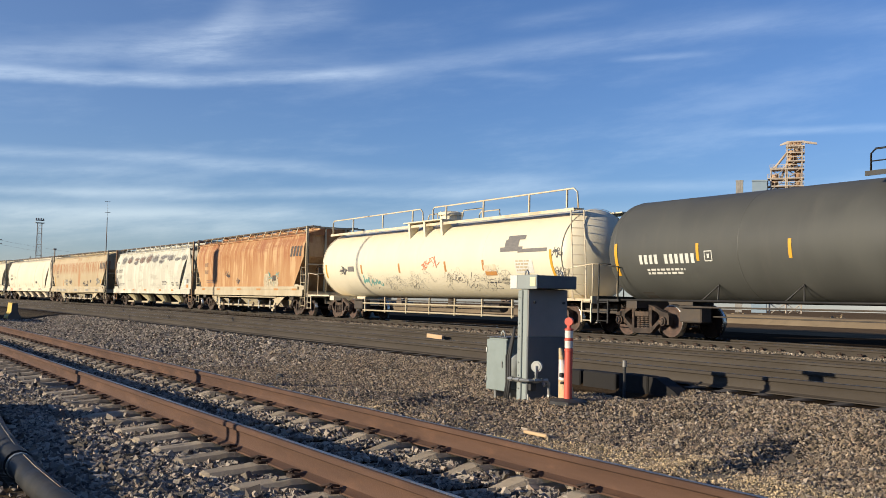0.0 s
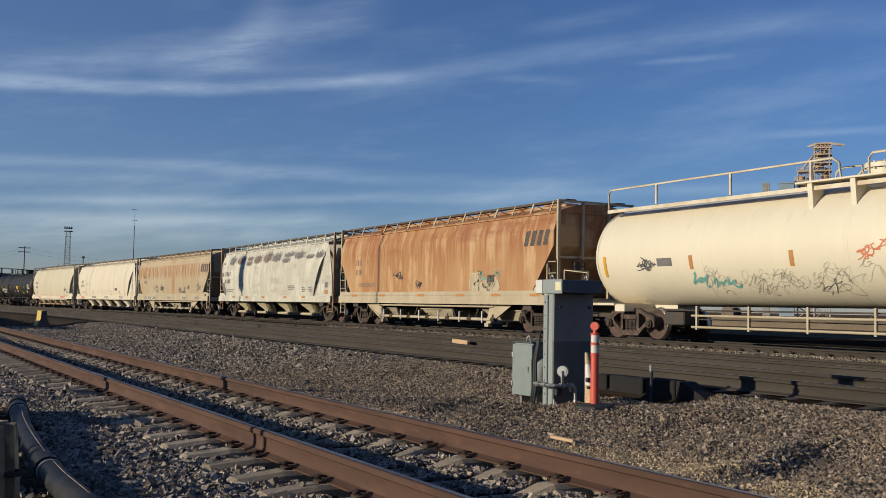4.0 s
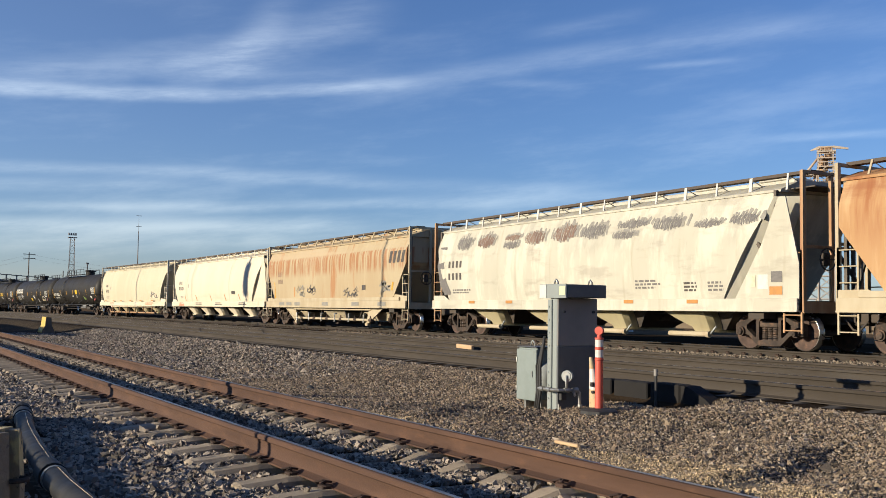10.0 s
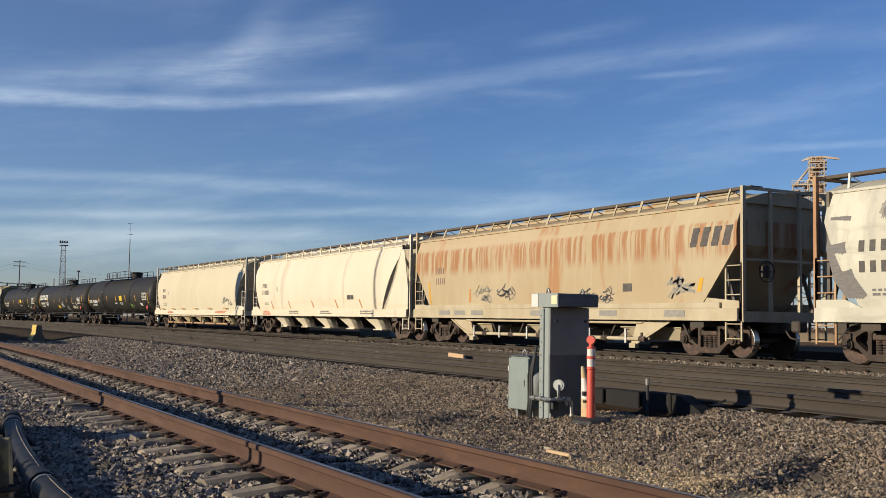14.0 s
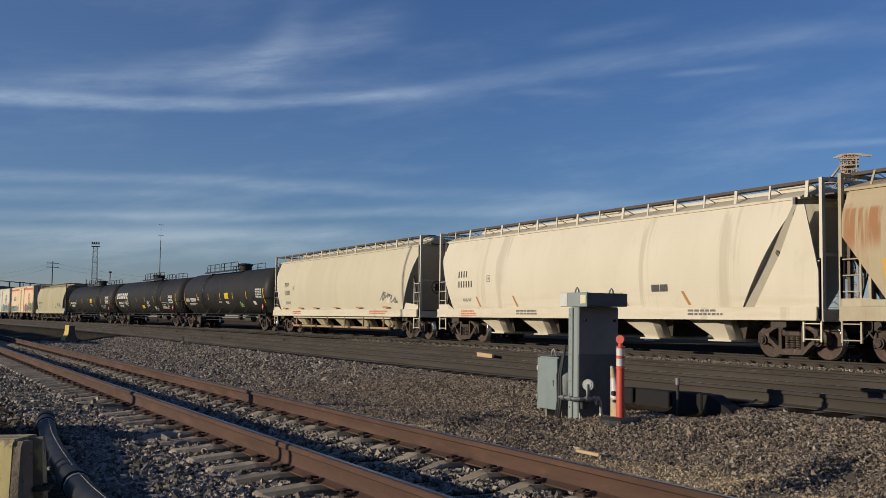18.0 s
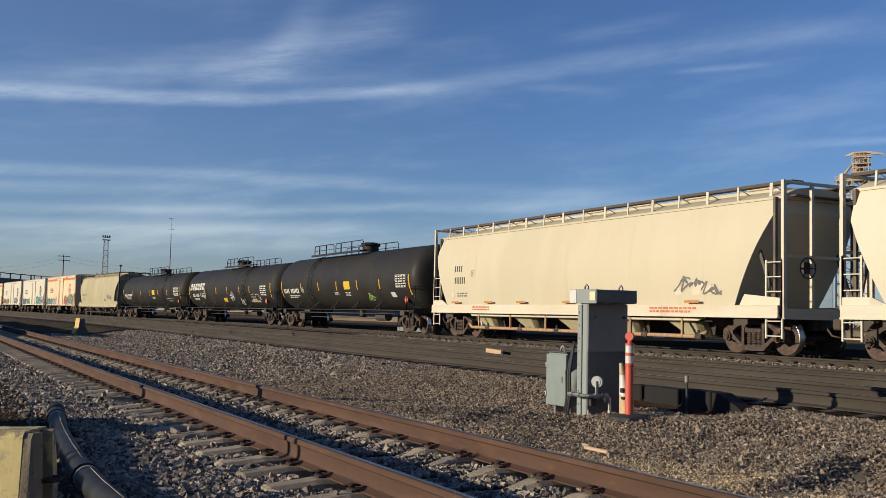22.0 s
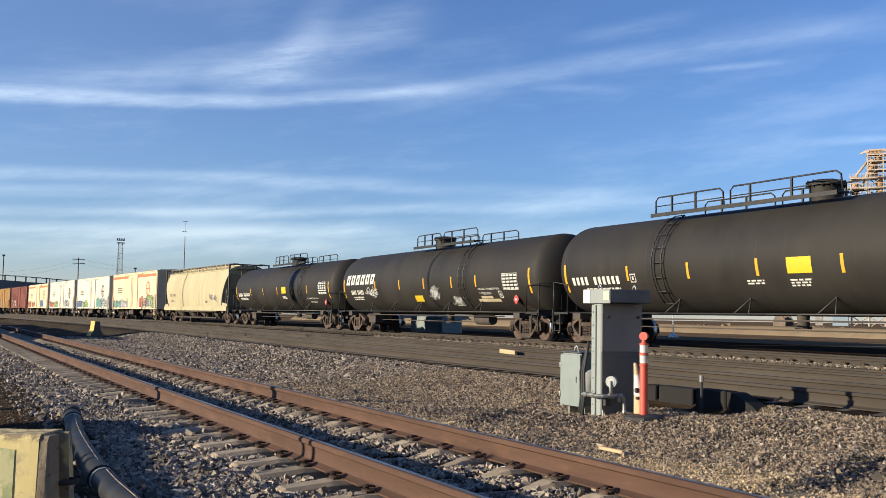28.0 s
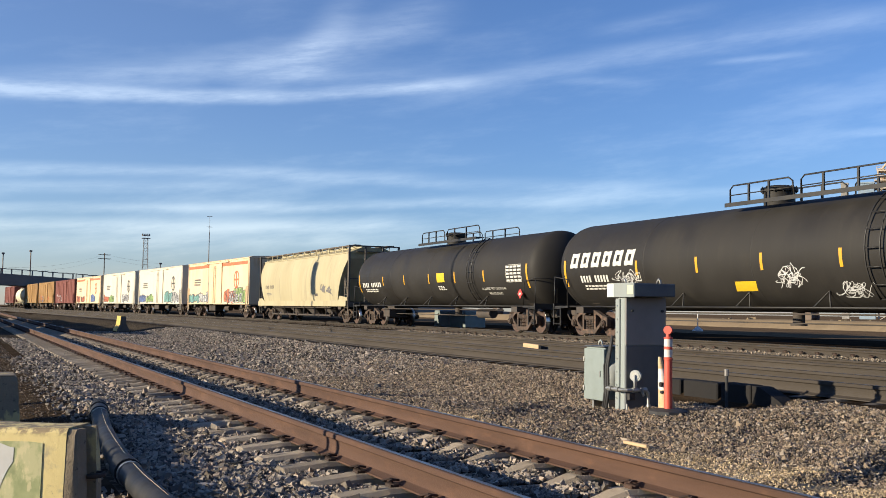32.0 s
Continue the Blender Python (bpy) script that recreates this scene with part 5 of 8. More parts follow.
def tank_car(label, L, r, zc, half_truck, skin, rail_m, dome_x, deck, ladder_x, bottom_rail, group="train of freight cars", brackets=False, brace=(-6.0, 2.8), head=0.72, reach=0.45, plat=0.9, drop=0.0):
    """A tank car: L over the shell, the domed heads standing out past it; deck is the top platform's reach along x."""
    car = empty("tank_car", label, "tank car", group)

    def side(z):
        return -math.sqrt(max(r * r - (z - zc) ** 2, 0.0))
    n = 48
    prof = []
    for k in range(13):
        a = math.pi / 2 * k / 12
        prof.append((-L / 2 - 0.62 + head * (1 - math.cos(a)), max(r * math.sin(a), 0.02)))
    prof += [(-L / 6, r), (0, r), (L / 6, r)]
    prof += [(-x, q) for x, q in reversed(prof[:13])]
    bm = bmesh.new()
    loft(bm, [[(x, q * math.cos(2 * math.pi * k / n), zc + q * math.sin(2 * math.pi * k / n)) for k in range(n)] for x, q in prof])
    part("shell", bm, skin, car, sharp=60)
    for x in (-L / 2 + 0.16, -L / 4, 0, L / 4, L / 2 - 0.16):
        bm = bmesh.new()
        loft(bm, [[(x + d, q * math.cos(2 * math.pi * k / n), zc + q * math.sin(2 * math.pi * k / n)) for k in range(n)] for d, q in ((-0.02, r), (-0.01, r + 0.006), (0.01, r + 0.006), (0.02, r))], caps=False)
        part("weld_seam", bm, skin, car)
    low = zc - r
    for s in (-1, 1):
        bm = bmesh.new()
        xb = s * half_truck
        # saddle hugging the shell
        sec = [(-1.45, 0.80), (-1.45, 1.0)] + [(side(z) * 1.0, z) for z in (1.02, 1.12, 1.25)] + [(-0.6, low + 0.12), (0, low + 0.02)]
        ring = sec + [(-y, z) for y, z in reversed(sec[:-1])]
        loft(bm, [[(xb + d, y, z) for y, z in ring] for d in (-0.22, 0.22)])
        box(bm, xb - 1.2, xb + 1.2, -0.32, 0.32, 0.62, 1.0)
        part("bolster", bm, skin if skin == "tank_white" else "under", car)
        bm = bmesh.new()
        xe, grip = s * (L / 2 + reach), 0.85 if plat < 1 else 1.17
        box(bm, min(xe, xe - s * plat), max(xe, xe - s * plat), -1.5, 1.5, 0.97, 1.04)
        box(bm, xe - 0.04, xe + 0.04, -1.52, 1.52, 0.9, 1.12)
        part("end_platform", bm, rail_m, car)
        for runs in ([[(xe - s * grip, -1.48, 1.0), (xe - s * grip, -1.48, 1.95), (xe - s * 0.05, -1.48, 2.05), (xe, -1.48, 2.05), (xe, -0.55, 2.05), (xe, -0.55, 1.0)], [(xe, -1.48, 1.0), (xe, -1.48, 2.05)]],
                     [[(xe, 0.55, 1.0), (xe, 0.55, 2.05), (xe, 1.48, 2.05), (xe, 1.48, 1.0)]]):
            bm = bmesh.new()
            for run in runs:
                pipe(bm, run, 0.02, 6)
            part("end_handrail", bm, rail_m, car)
        for y in (-1.50, 1.50):
            add_ladder(car, xe - s * 0.02, xe - s * 0.45, y, 0.35, 1.0, rail_m, 0.3, name="step_ladder")
        for y in (-0.5, 0.5):
            bm = bmesh.new()
            box(bm, s * (L / 2 - 0.525 + reach / 2) - 0.575 - reach / 2, s * (L / 2 - 0.525 + reach / 2) + 0.575 + reach / 2, y - 0.08, y + 0.08, 0.62, 0.98)
            part("stub_sill", bm, "under", car)
        add_coupler(car, s * (L / 2 + max(0.62, reach - 0.1)), s)
        add_truck(car, s * half_truck)
    # bottom rail with its braces
    if bottom_rail:
        zr = bottom_rail
        for y in (-1, 1):
            bm = bmesh.new()
            pipe(bm, [(-L / 2 + 0.2, y * 1.40, zr), (L / 2 - 0.2, y * 1.40, zr)], 0.03, 6)
            part("safety_rail", bm, rail_m, car)
        for i in range(5):
            x = brace[0] + i * brace[1]
            for s in (-1, 1):
                bm = bmesh.new()
                pipe(bm, [(x - 0.28, s * 1.40, zr), (x, side(zr + 0.42) * -s * 1.0, zr + 0.42), (x + 0.28, s * 1.40, zr)], 0.026, 5)
                part("rail_brace", bm, rail_m, car)
    bm = bmesh.new()
    cyl(bm, (half_truck - 4.2, -0.75, 0.72), (half_truck - 3.0, -0.75, 0.72), 0.2, 14)
    box(bm, -half_truck + 1.4, -half_truck + 2.2, -1.0, -0.6, 0.45, 0.9, 0.03)
    pipe(bm, [(-half_truck + 1.5, -1.1, 0.86), (half_truck - 1.5, -1.1, 0.86)], 0.025, 6)
    pipe(bm, [(-half_truck + 2.2, -0.6, 0.62), (half_truck - 3.2, -0.7, 0.62)], 0.02, 6)
    part("brake_gear", bm, "under", car)
    bm = bmesh.new()
    cyl(bm, (0.2, 0, low - 0.32), (0.2, 0, low + 0.05), 0.16, 14)
    cyl(bm, (0.2, 0, low - 0.36), (0.2, 0, low - 0.3), 0.22, 14)
    part("bottom_valve", bm, "under", car)
    # dome, deck and its handrails
    zt = zc + r
    bm = bmesh.new()
    cyl(bm, (dome_x, 0, zt - 0.08), (dome_x, 0, zt + 0.34), 0.42, 26)
    cyl(bm, (dome_x, 0, zt + 0.34), (dome_x, 0, zt + 0.44), 0.50, 26)
    cyl(bm, (dome_x, 0, zt + 0.44), (dome_x, 0, zt + 0.50), 0.46, 26, 0.3)
    for k in range(12):
        a = k * math.pi / 6
        cyl(bm, (dome_x + 0.46 * math.cos(a), 0.46 * math.sin(a), zt + 0.3), (dome_x + 0.46 * math.cos(a), 0.46 * math.sin(a), zt + 0.48), 0.022, 5)
    part("dome", bm, skin, car, "bolted manway dome")
    x0, x1 = deck
    for s in (-1, 1):
        bm = bmesh.new()
        box(bm, x0, x1, s * 0.95 - 0.2, s * 0.95 + 0.2, zt - 0.02 - drop, zt + 0.02 - drop)
        box(bm, x0, x1, s * 1.14 - 0.015, s * 1.14 + 0.015, zt - 0.08 - drop, zt + 0.03 - drop * 1.4)
        part("top_platform", bm, rail_m, car)
        k = max(round((x1 - x0) / 1.5), 2)
        for i in range(k + 1 if brackets else 0):
            x = x0 + i * (x1 - x0) / k
            bm = bmesh.new()
            prism(bm, [(x - 0.02, zt - 0.05), (x + 0.02, zt - 0.05), (x + 0.02, zt - 0.55), (x - 0.02, zt - 0.5)], s * 0.95 - 0.18, s * 0.95 + 0.18)
            part("platform_bracket", bm, rail_m, car)
    if ladder_x is not None:
        add_side_ladder(car, ladder_x, side, zc, r, rail_m)
    return car, side, zt


def add_side_ladder(car, x, side, zc, r, material):
    bm = bmesh.new()
    ang = [radians(a) for a in range(-48, 72, 8)]
    for d in (-0.22, 0.22):
        pipe(bm, [(x + d, -(r + 0.1) * math.cos(a), zc + (r + 0.1) * math.sin(a)) for a in ang], 0.022, 5)
    for a in ang[::2]:
        pipe(bm, [(x - 0.22, -(r + 0.1) * math.cos(a), zc + (r + 0.1) * math.sin(a)), (x + 0.22, -(r + 0.1) * math.cos(a), zc + (r + 0.1) * math.sin(a))], 0.016, 5)
    part("side_ladder", bm, material, car)


def handrail(car, pts, posts, material, r=0.024, name="handrail"):
    """A top rail through pts, with posts (x, y, z low, z high)."""
    bm = bmesh.new()
    pipe(bm, pts, r, 6)
    part(name, bm, material, car)
    for x, y, a, b in posts:
        bm = bmesh.new()
        box(bm, x - 0.03, x + 0.03, y - 0.022, y + 0.022, a, b)
        part("handrail_post", bm, material, car)


def box_car(label, L, half_truck, side_m, top, doors, ribs, group="train of freight cars"):
    car = empty("boxcar", label, "boxcar", group)
    bm = bmesh.new()
    box(bm, -L / 2, L / 2, -1.52, 1.52, 1.02, top - 0.16, 0.02)
    part("body", bm, side_m, car)
    bm = bmesh.new()
    sec = [(-1.56, top - 0.2), (-1.56, top - 0.14), (-1.2, top - 0.04), (0, top), (1.2, top - 0.04), (1.56, top - 0.14), (1.56, top - 0.2)]
    loft(bm, [[(x, y, z) for y, z in sec] for x in (-L / 2 - 0.05, L / 2 + 0.05)])
    part("roof", bm, side_m, car)
    for k in range(ribs):
        x = -L / 2 + 0.15 + k * (L - 0.3) / (ribs - 1)
        if abs(x) < doors / 2 + 0.15:
            continue
        bm = bmesh.new()
        box(bm, x - 0.06, x + 0.06, -1.56, -1.515, 1.1, top - 0.22, 0.01)
        part("side_post", bm, side_m, car)
    for s in (-1, 1):
        bm = bmesh.new()
        x = s * doors / 4
        box(bm, x - doors / 4 + 0.02, x + doors / 4 - 0.02, -1.60, -1.525, 1.12, top - 0.36, 0.015)
        d = part("sliding_door", bm, side_m, car)
        bm = bmesh.new()
        for k in range(5):
            z = 1.5 + k * (top - 2.2) / 4
            box(bm, x - doors / 4 + 0.1, x + doors / 4 - 0.1, -1.625, -1.60, z - 0.03, z + 0.03)
        pipe(bm, [(x - s * doors * 0.18, -1.66, 1.15), (x - s * doors * 0.18, -1.66, top - 0.5)], 0.025, 6)
        part("door_bar", bm, side_m, d)
        bm = bmesh.new()
        box(bm, s * (L / 2 - 0.4) - 0.45, s * (L / 2 - 0.4) + 0.45, -1.4, 1.4, 0.92, 1.0)
        box(bm, s * half_truck - 0.25, s * half_truck + 0.25, -1.45, 1.45, 0.78, 1.0)
        part("end_sill", bm, "under", car)
        add_ladder(car, s * (L / 2 - 0.1), s * (L / 2 - 0.55), -1.58, 0.5, 2.4, side_m)
        add_coupler(car, s * (L / 2 + 0.4), s)
        add_truck(car, s * half_truck)
    bm = bmesh.new()
    box(bm, -doors, doors, -1.62, -1.53, top - 0.34, top - 0.26)
    box(bm, -doors, doors, -1.62, -1.53, 1.03, 1.1)
    part("door_track", bm, side_m, car)
    bm = bmesh.new()
    box(bm, -L / 2 + 0.1, L / 2 - 0.1, -0.3, 0.3, 0.62, 1.02)
    box(bm, -3.0, -1.2, -1.2, -0.5, 0.5, 0.95, 0.03)
    cyl(bm, (1.0, -0.9, 0.72), (2.2, -0.9, 0.72), 0.2, 12)
    part("underframe", bm, "under", car)

    def side(z):
        return -1.528
    return car, side

# ---- the train, from its front to its tail ----
rnd = random.Random(7)


def place(car, middle):
    TRAIN.append((car, middle))
    return car


def stripes(car, side, places, z0, z1, material="yellow_tape", w=0.10):
    for x in places:
        bm, done = decal(car, "reflective_stripe", material)
        patch(bm, x - w / 2, x + w / 2, z0, z1, side, nz=6)
        done()


def head_stripe(car, side, x, z0, z1, lean):
    bm, done = decal(car, "reflective_stripe", "yellow_tape")
    patch(bm, x - 0.06, x + 0.06, z0, z1, side, 0.012, lean, nz=8)
    done()


def marks(car, side, material, x, z, h, pattern, pitch, fill=0.52, label=""):
    """A row of plain blocks h high from x on, one for each # of the pattern, pitch apart."""
    for k, ch in enumerate(pattern):
        if ch != " ":
            bm, done = decal(car, "letter_block", material, label)
            patch(bm, x + k * pitch, x + (k + fill) * pitch, z, z + h, side, nz=3)
            done()


def logo(car, side, material, x, z, h, n, pitch, slant, w, label):
    """A row of n slanted hollow blocks, in strokes w wide."""
    for k in range(n):
        a, b = x + k * pitch, x + k * pitch + pitch - w * 1.25
        q = w / 2
        bm, done = decal(car, "logo_block", material, label)
        patch(bm, a, a + w, z, z + h, side, slant=slant, nz=4)
        patch(bm, b - w, b, z, z + h, side, slant=slant, nz=4)
        patch(bm, a + slant * 0.05, b + slant * 0.05, z + q * 0.2, z + q * 1.9, side, 0.008, nz=2)
        patch(bm, a + slant * 0.9, b + slant * 0.9, z + h - q * 1.9, z + h - q * 0.2, side, 0.008, nz=2)
        done()


def brushed(car, side, material, x, z, w, h, n=16, label=""):
    """A patch of old paint left in upright brush strokes with ragged ends."""
    bm, done = decal(car, "paint_out", material, label)
    for k in range(n):
        a = x - w / 2 + w * (k + rnd.uniform(-0.6, 0.6)) / n
        t = 1 - 0.45 * abs(2 * k / n - 1)
        z0, z1 = z - h / 2 * t * rnd.uniform(0.55, 1.15), z + h / 2 * t * rnd.uniform(0.55, 1.15)
        stroke(bm, [(a, z0), (a + rnd.uniform(-0.03, 0.05), (z0 + z1) / 2), (a + rnd.uniform(0.0, 0.12), z1)], w / n * rnd.uniform(0.5, 1.35), side, 0.004 + 0.0003 * k)
    done()


def small_print(car, side, material, x, z, w, rows, h=0.055, name="small_print"):
    bm, done = decal(car, name, material)
    for r in range(rows):
        a = x
        end = x + w * rnd.uniform(0.75, 1.0)
        while a < end:
            b = min(a + rnd.uniform(0.08, 0.24), end)
            patch(bm, a, b, z - r * h * 1.7, z - r * h * 1.7 + h, side, nz=1)
            a = b + 0.05
    done()


def data_box(car, side, x, z, w, h, material="letter_white"):
    """A stencilled table of small marks in a thin frame."""
    bm, done = decal(car, "data_panel", material)
    for r in range(5):
        for c in range(4):
            patch(bm, x + c * w / 4 + 0.03, x + (c + 1) * w / 4 - 0.04, z + r * h / 5 + 0.02, z + (r + 1) * h / 5 - 0.035, side, nz=1)
    for q in (0, h):
        patch(bm, x, x + w, z + q - 0.008, z + q + 0.008, side, nz=1)
    for q in (0, w):
        patch(bm, x + q - 0.008, x + q + 0.008, z, z + h, side, nz=4)
    done()


def square_mark(car, side, x, z, s, material):
    bm, done = decal(car, "square_mark", material)
    for a, b, c, d in ((0, s, 0, 0.025), (0, s, s - 0.025, s), (0, 0.025, 0, s), (s - 0.025, s, 0, s), (s * 0.35, s * 0.65, s * 0.3, s * 0.7)):
        patch(bm, x + a, x + b, z + c, z + d, side, nz=2)
    done()


def flat_patch(car, side, name, material, x0, x1, z0, z1, label="", slant=0.0):
    bm, done = decal(car, name, material, label)
    patch(bm, x0, x1, z0, z1, side, 0.007, slant, nz=5)
    return done()


def tags(car, side, material, x0, x1, z0, z1, n, w=0.03):
    bm, done = decal(car, "graffiti", material)
    scrawl(bm, rnd, x0, x1, z0, z1, n, w, side)
    done()


def wording(car, side, material, x, z, h, w, text):
    """Stencilled words on the side, w long and h high."""
    cu = bpy.data.curves.new("wording", "FONT")
    cu.body, cu.size = text, 1.0
    ob = bpy.data.objects.new("wording", cu)
    bpy.context.scene.collection.objects.link(ob)
    dg = bpy.context.evaluated_depsgraph_get()
    me = bpy.data.meshes.new_from_object(ob.evaluated_get(dg))
    bpy.data.objects.remove(ob)
    xs, ys = [v.co.x for v in me.vertices], [v.co.y for v in me.vertices]
    x0, y0, kx, ky = min(xs), min(ys), w / (max(xs) - min(xs)), h / (max(ys) - min(ys))
    for v in me.vertices:
        q = z + (v.co.y - y0) * ky
        v.co = (x + (v.co.x - x0) * kx, side(q) - 0.012, q)
    me.materials.clear()
    me.materials.append(M[material])
    link("wording", me, None, car, "white stencilled words")


def mural(car, side, x0, x1, z0, z1, fill, line):
    """Fat sprayed letters side by side, with an outline."""
    bm, done = decal(car, "graffiti", fill)
    lines = []
    x = x0
    while x < x1:
        w, lean = rnd.uniform(0.45, 0.85), rnd.uniform(-0.25, 0.25)
        a, b = z0 + rnd.uniform(0, 0.15), z1 - rnd.uniform(0, 0.35)
        pts = [(x, a), (x + w * rnd.uniform(0.7, 1.0), a + rnd.uniform(-0.05, 0.12)), (x + w + rnd.uniform(-0.1, 0.1), (a + b) / 2), (x + w * 0.9 + lean, b), (x + lean, b - rnd.uniform(0, 0.2)), (x - 0.06, (a + b) / 2 + 0.1)]
        y = side(a)
        prism(bm, pts, y - 0.008, y - 0.002)
        lines += [pts + pts[:1], [pts[1], (x + w * 0.4, (a + b) / 2), pts[3]], [(x + w * 0.2, a + 0.1), (x + w * 0.5 + lean, b - 0.1)]]
        x += w * rnd.uniform(0.85, 1.15)
    done()
    bm, done = decal(car, "graffiti", line)
    for q in lines:
        stroke(bm, q, 0.06, side, 0.014)
    done()


def diamond(car, side, x, z, r, white=0.45):
    bm, done = decal(car, "placard", "red", "red and white hazard diamond")
    for s, o in ((r, 0.02), ):
        y = side(z + s * 0.4) - 0.04
        prism(bm, [(x - s, z), (x, z - s), (x + s, z), (x, z + s)], y - 0.008, y)
    done()
    bm, done = decal(car, "placard_mark", "letter_white")
    s = r * white
    y = side(z + r * 0.4) - 0.055
    prism(bm, [(x - s, z - s * 0.1), (x, z - s * 0.7), (x + s, z - s * 0.1), (x, z + s * 0.5)], y, y + 0.006)
    done()


def deck_rails(car, zt, x0, x1, material, y=0.95, h=0.53):
    """Handrails along both sides of a tank's top deck."""
    for s in (-1, 1):
        e = s * y
        mid = x0 + (x1 - x0) * 0.42
        for a, b in ((x0, mid), (mid + 0.25, x1)):
            pts = [(a, e, zt), (a, e, zt + h - 0.1), (a + 0.12, e, zt + h), (b - 0.2, e, zt + h), (b - 0.05, e, zt + h - 0.1), (b, e, zt)]
            handrail(car, pts, [(a + 0.75, e, zt, zt + h), ((a + b) / 2 + 0.3, e, zt, zt + h)], material)
            handrail(car, [(a, e, zt + h * 0.5), (b, e, zt + h * 0.5)], [], material, 0.016)


def black_tank(label, L, r, zc, half_truck, dome_x, deck, ladder_x, skin="tank_black", brace=(-6.0, 2.8)):
    car, side, zt = tank_car(label, L, r, zc, half_truck, skin, "tank_rail", dome_x, deck, ladder_x, 1.02, brace=brace)
    deck_rails(car, zt, deck[0], deck[1], "tank_rail")
    for s in (-1, 1):
        head_stripe(car, side, s * (L / 2 - 0.25), 1.7, 2.6, 0.0)
    return car, side


# tank car at the head
c, sd = black_tank("dark grey tank car with white reporting marks and yellow stripes", 19.2, 1.45, 2.43, 8.65, 1.3, (-1.4, 3.6), 4.2, "tank_grey", (-5.75, 2.67))
marks(c, sd, "letter_white", -8.39, 2.0, 0.25, "#### ######", 0.198, 0.6)
small_print(c, sd, "letter_white", -8.15, 1.82, 1.75, 2)
square_mark(c, sd, -5.93, 2.03, 0.27, "letter_white")
stripes(c, sd, (-6.16, -3.19, -0.2, 2.8, 5.8), 2.05, 2.50)
place(c, -13.0)

# long white tank with a full-length top handrail
c, sd, zt = tank_car("cream-white tank car with black scrawled graffiti and top handrails", 18.36, 1.45, 2.42, 7.93, "tank_white", "cream_rail", -0.05, (-8.9, 9.25), None, 0.0, brackets=False, head=0.96, reach=1.45, plat=2.5, drop=0.07)
shell_parts = set(c.children)
for s in (-1, 1):
    e = s * 0.95
    for a, b, at in (() if s > 0 else ((-9.5, -0.95, (-7.34, -4.45, -1.83)), (-0.2, 8.82, (0.81, 3.40, 6.20, 8.24)))):
        h = 0.58
        handrail(c, [(a, e, zt), (a, e, zt + h - 0.1), (a + 0.1, e, zt + h), (b - 0.25, e, zt + h), (b - 0.06, e, zt + h - 0.12), (b, e, zt - 0.05)],
                 [(q, e, zt, zt + h) for q in at], "cream_rail", 0.03)
    for a, b in ((-1.6, -0.75), (1.0, 2.5)):
        bm = bmesh.new()
        pipe(bm, [(a, e * 0.4, zt), (a + 0.03, e * 0.4, zt + 0.32), (a + 0.15, e * 0.4, zt + 0.42), (b - 0.1, e * 0.4, zt + 0.42), (b, e * 0.4, zt)], 0.026, 6)
        part("dome_guard", bm, "cream_rail", c)
for x in (-1.64, -0.43, 0.88):
    bm = bmesh.new()
    loft(bm, [[(x + d, -1.22, zt + 0.02), (x + d, -0.75, zt + 0.02), (x + d, -0.9, zt - 0.4), (x + d, -1.16, zt - 0.62)] for d in (-0.07, 0.07)])
    part("platform_bracket", bm, "tank_white", c)
bm = bmesh.new()
box(bm, -2.05, 0.98, -1.26, -0.72, zt + 0.02, zt + 0.07, 0.01)
part("side_platform", bm, "tank_white", c)
way = [Vector(p) for p in ((9.52, -1.40, 1.02), (9.44, -1.36, 1.9), (9.26, -1.27, 2.8), (9.08, -1.16, 3.3), (8.87, -1.02, zt - 0.12))]
bm = bmesh.new()
for d in (-0.11, 0.11):
    pipe(bm, [p + Vector((d, d * 1.5, 0)) for p in way], 0.022, 6)
for a, b in zip(way, way[1:]):
    n = max(round((b - a).length / 0.34), 1)
    for k in range(n):
        p = a.lerp(b, (k + 0.5) / n)
        cyl(bm, p - Vector((0.11, 0.165, 0)), p + Vector((0.11, 0.165, 0)), 0.015, 5)
part("end_ladder", bm, "cream_rail", c, "tall steel ladder up the tank's end")
for z in (0.42, 0.72):
    bm = bmesh.new()
    pipe(bm, [(-5.6, -1.2, z), (5.8, -1.2, z)], 0.035, 6)
    part("safety_rail", bm, "sill_tan", c)
for k in range(7):
    x = -5.4 + k * 1.85
    bm = bmesh.new()
    box(bm, x - 0.03, x + 0.03, -1.23, -1.17, 0.35, 0.98)
    part("safety_rail_post", bm, "sill_tan", c)
stripes(c, sd, (-5.41, -2.0, 1.6, 4.18), 1.95, 2.32, "tape_orange", 0.13)
head_stripe(c, sd, -9.05, 1.8, 2.4, 0.0)
head_stripe(c, sd, 8.2, 1.5, 2.55, -0.12)
for x0, x1, z0, z1 in ((5.25, 6.55, 2.55, 2.70), (5.5, 6.3, 2.62, 2.95), (5.6, 6.6, 2.93, 3.08), (6.3, 7.9, 2.50, 2.62), (-6.75, -6.15, 2.06, 2.28)):
    flat_patch(c, sd, "paint_out", "grey_patch", x0, x1, z0, z1, "grey paint over old lettering")
flat_patch(c, sd, "paint_out", "cream_rail", 4.2, 4.95, 1.95, 2.15)
flat_patch(c, sd, "stencil_panel", "tape_orange", 4.25, 4.95, 1.78, 1.92)
flat_patch(c, sd, "stencil_panel", "white_paint", 6.12, 7.12, 1.83, 2.26)
for k in range(4):
    small_print(c, lambda z: sd(z) - 0.006, "sill_tan", 6.18, 2.20 - 0.1 * k, 0.85, 1)
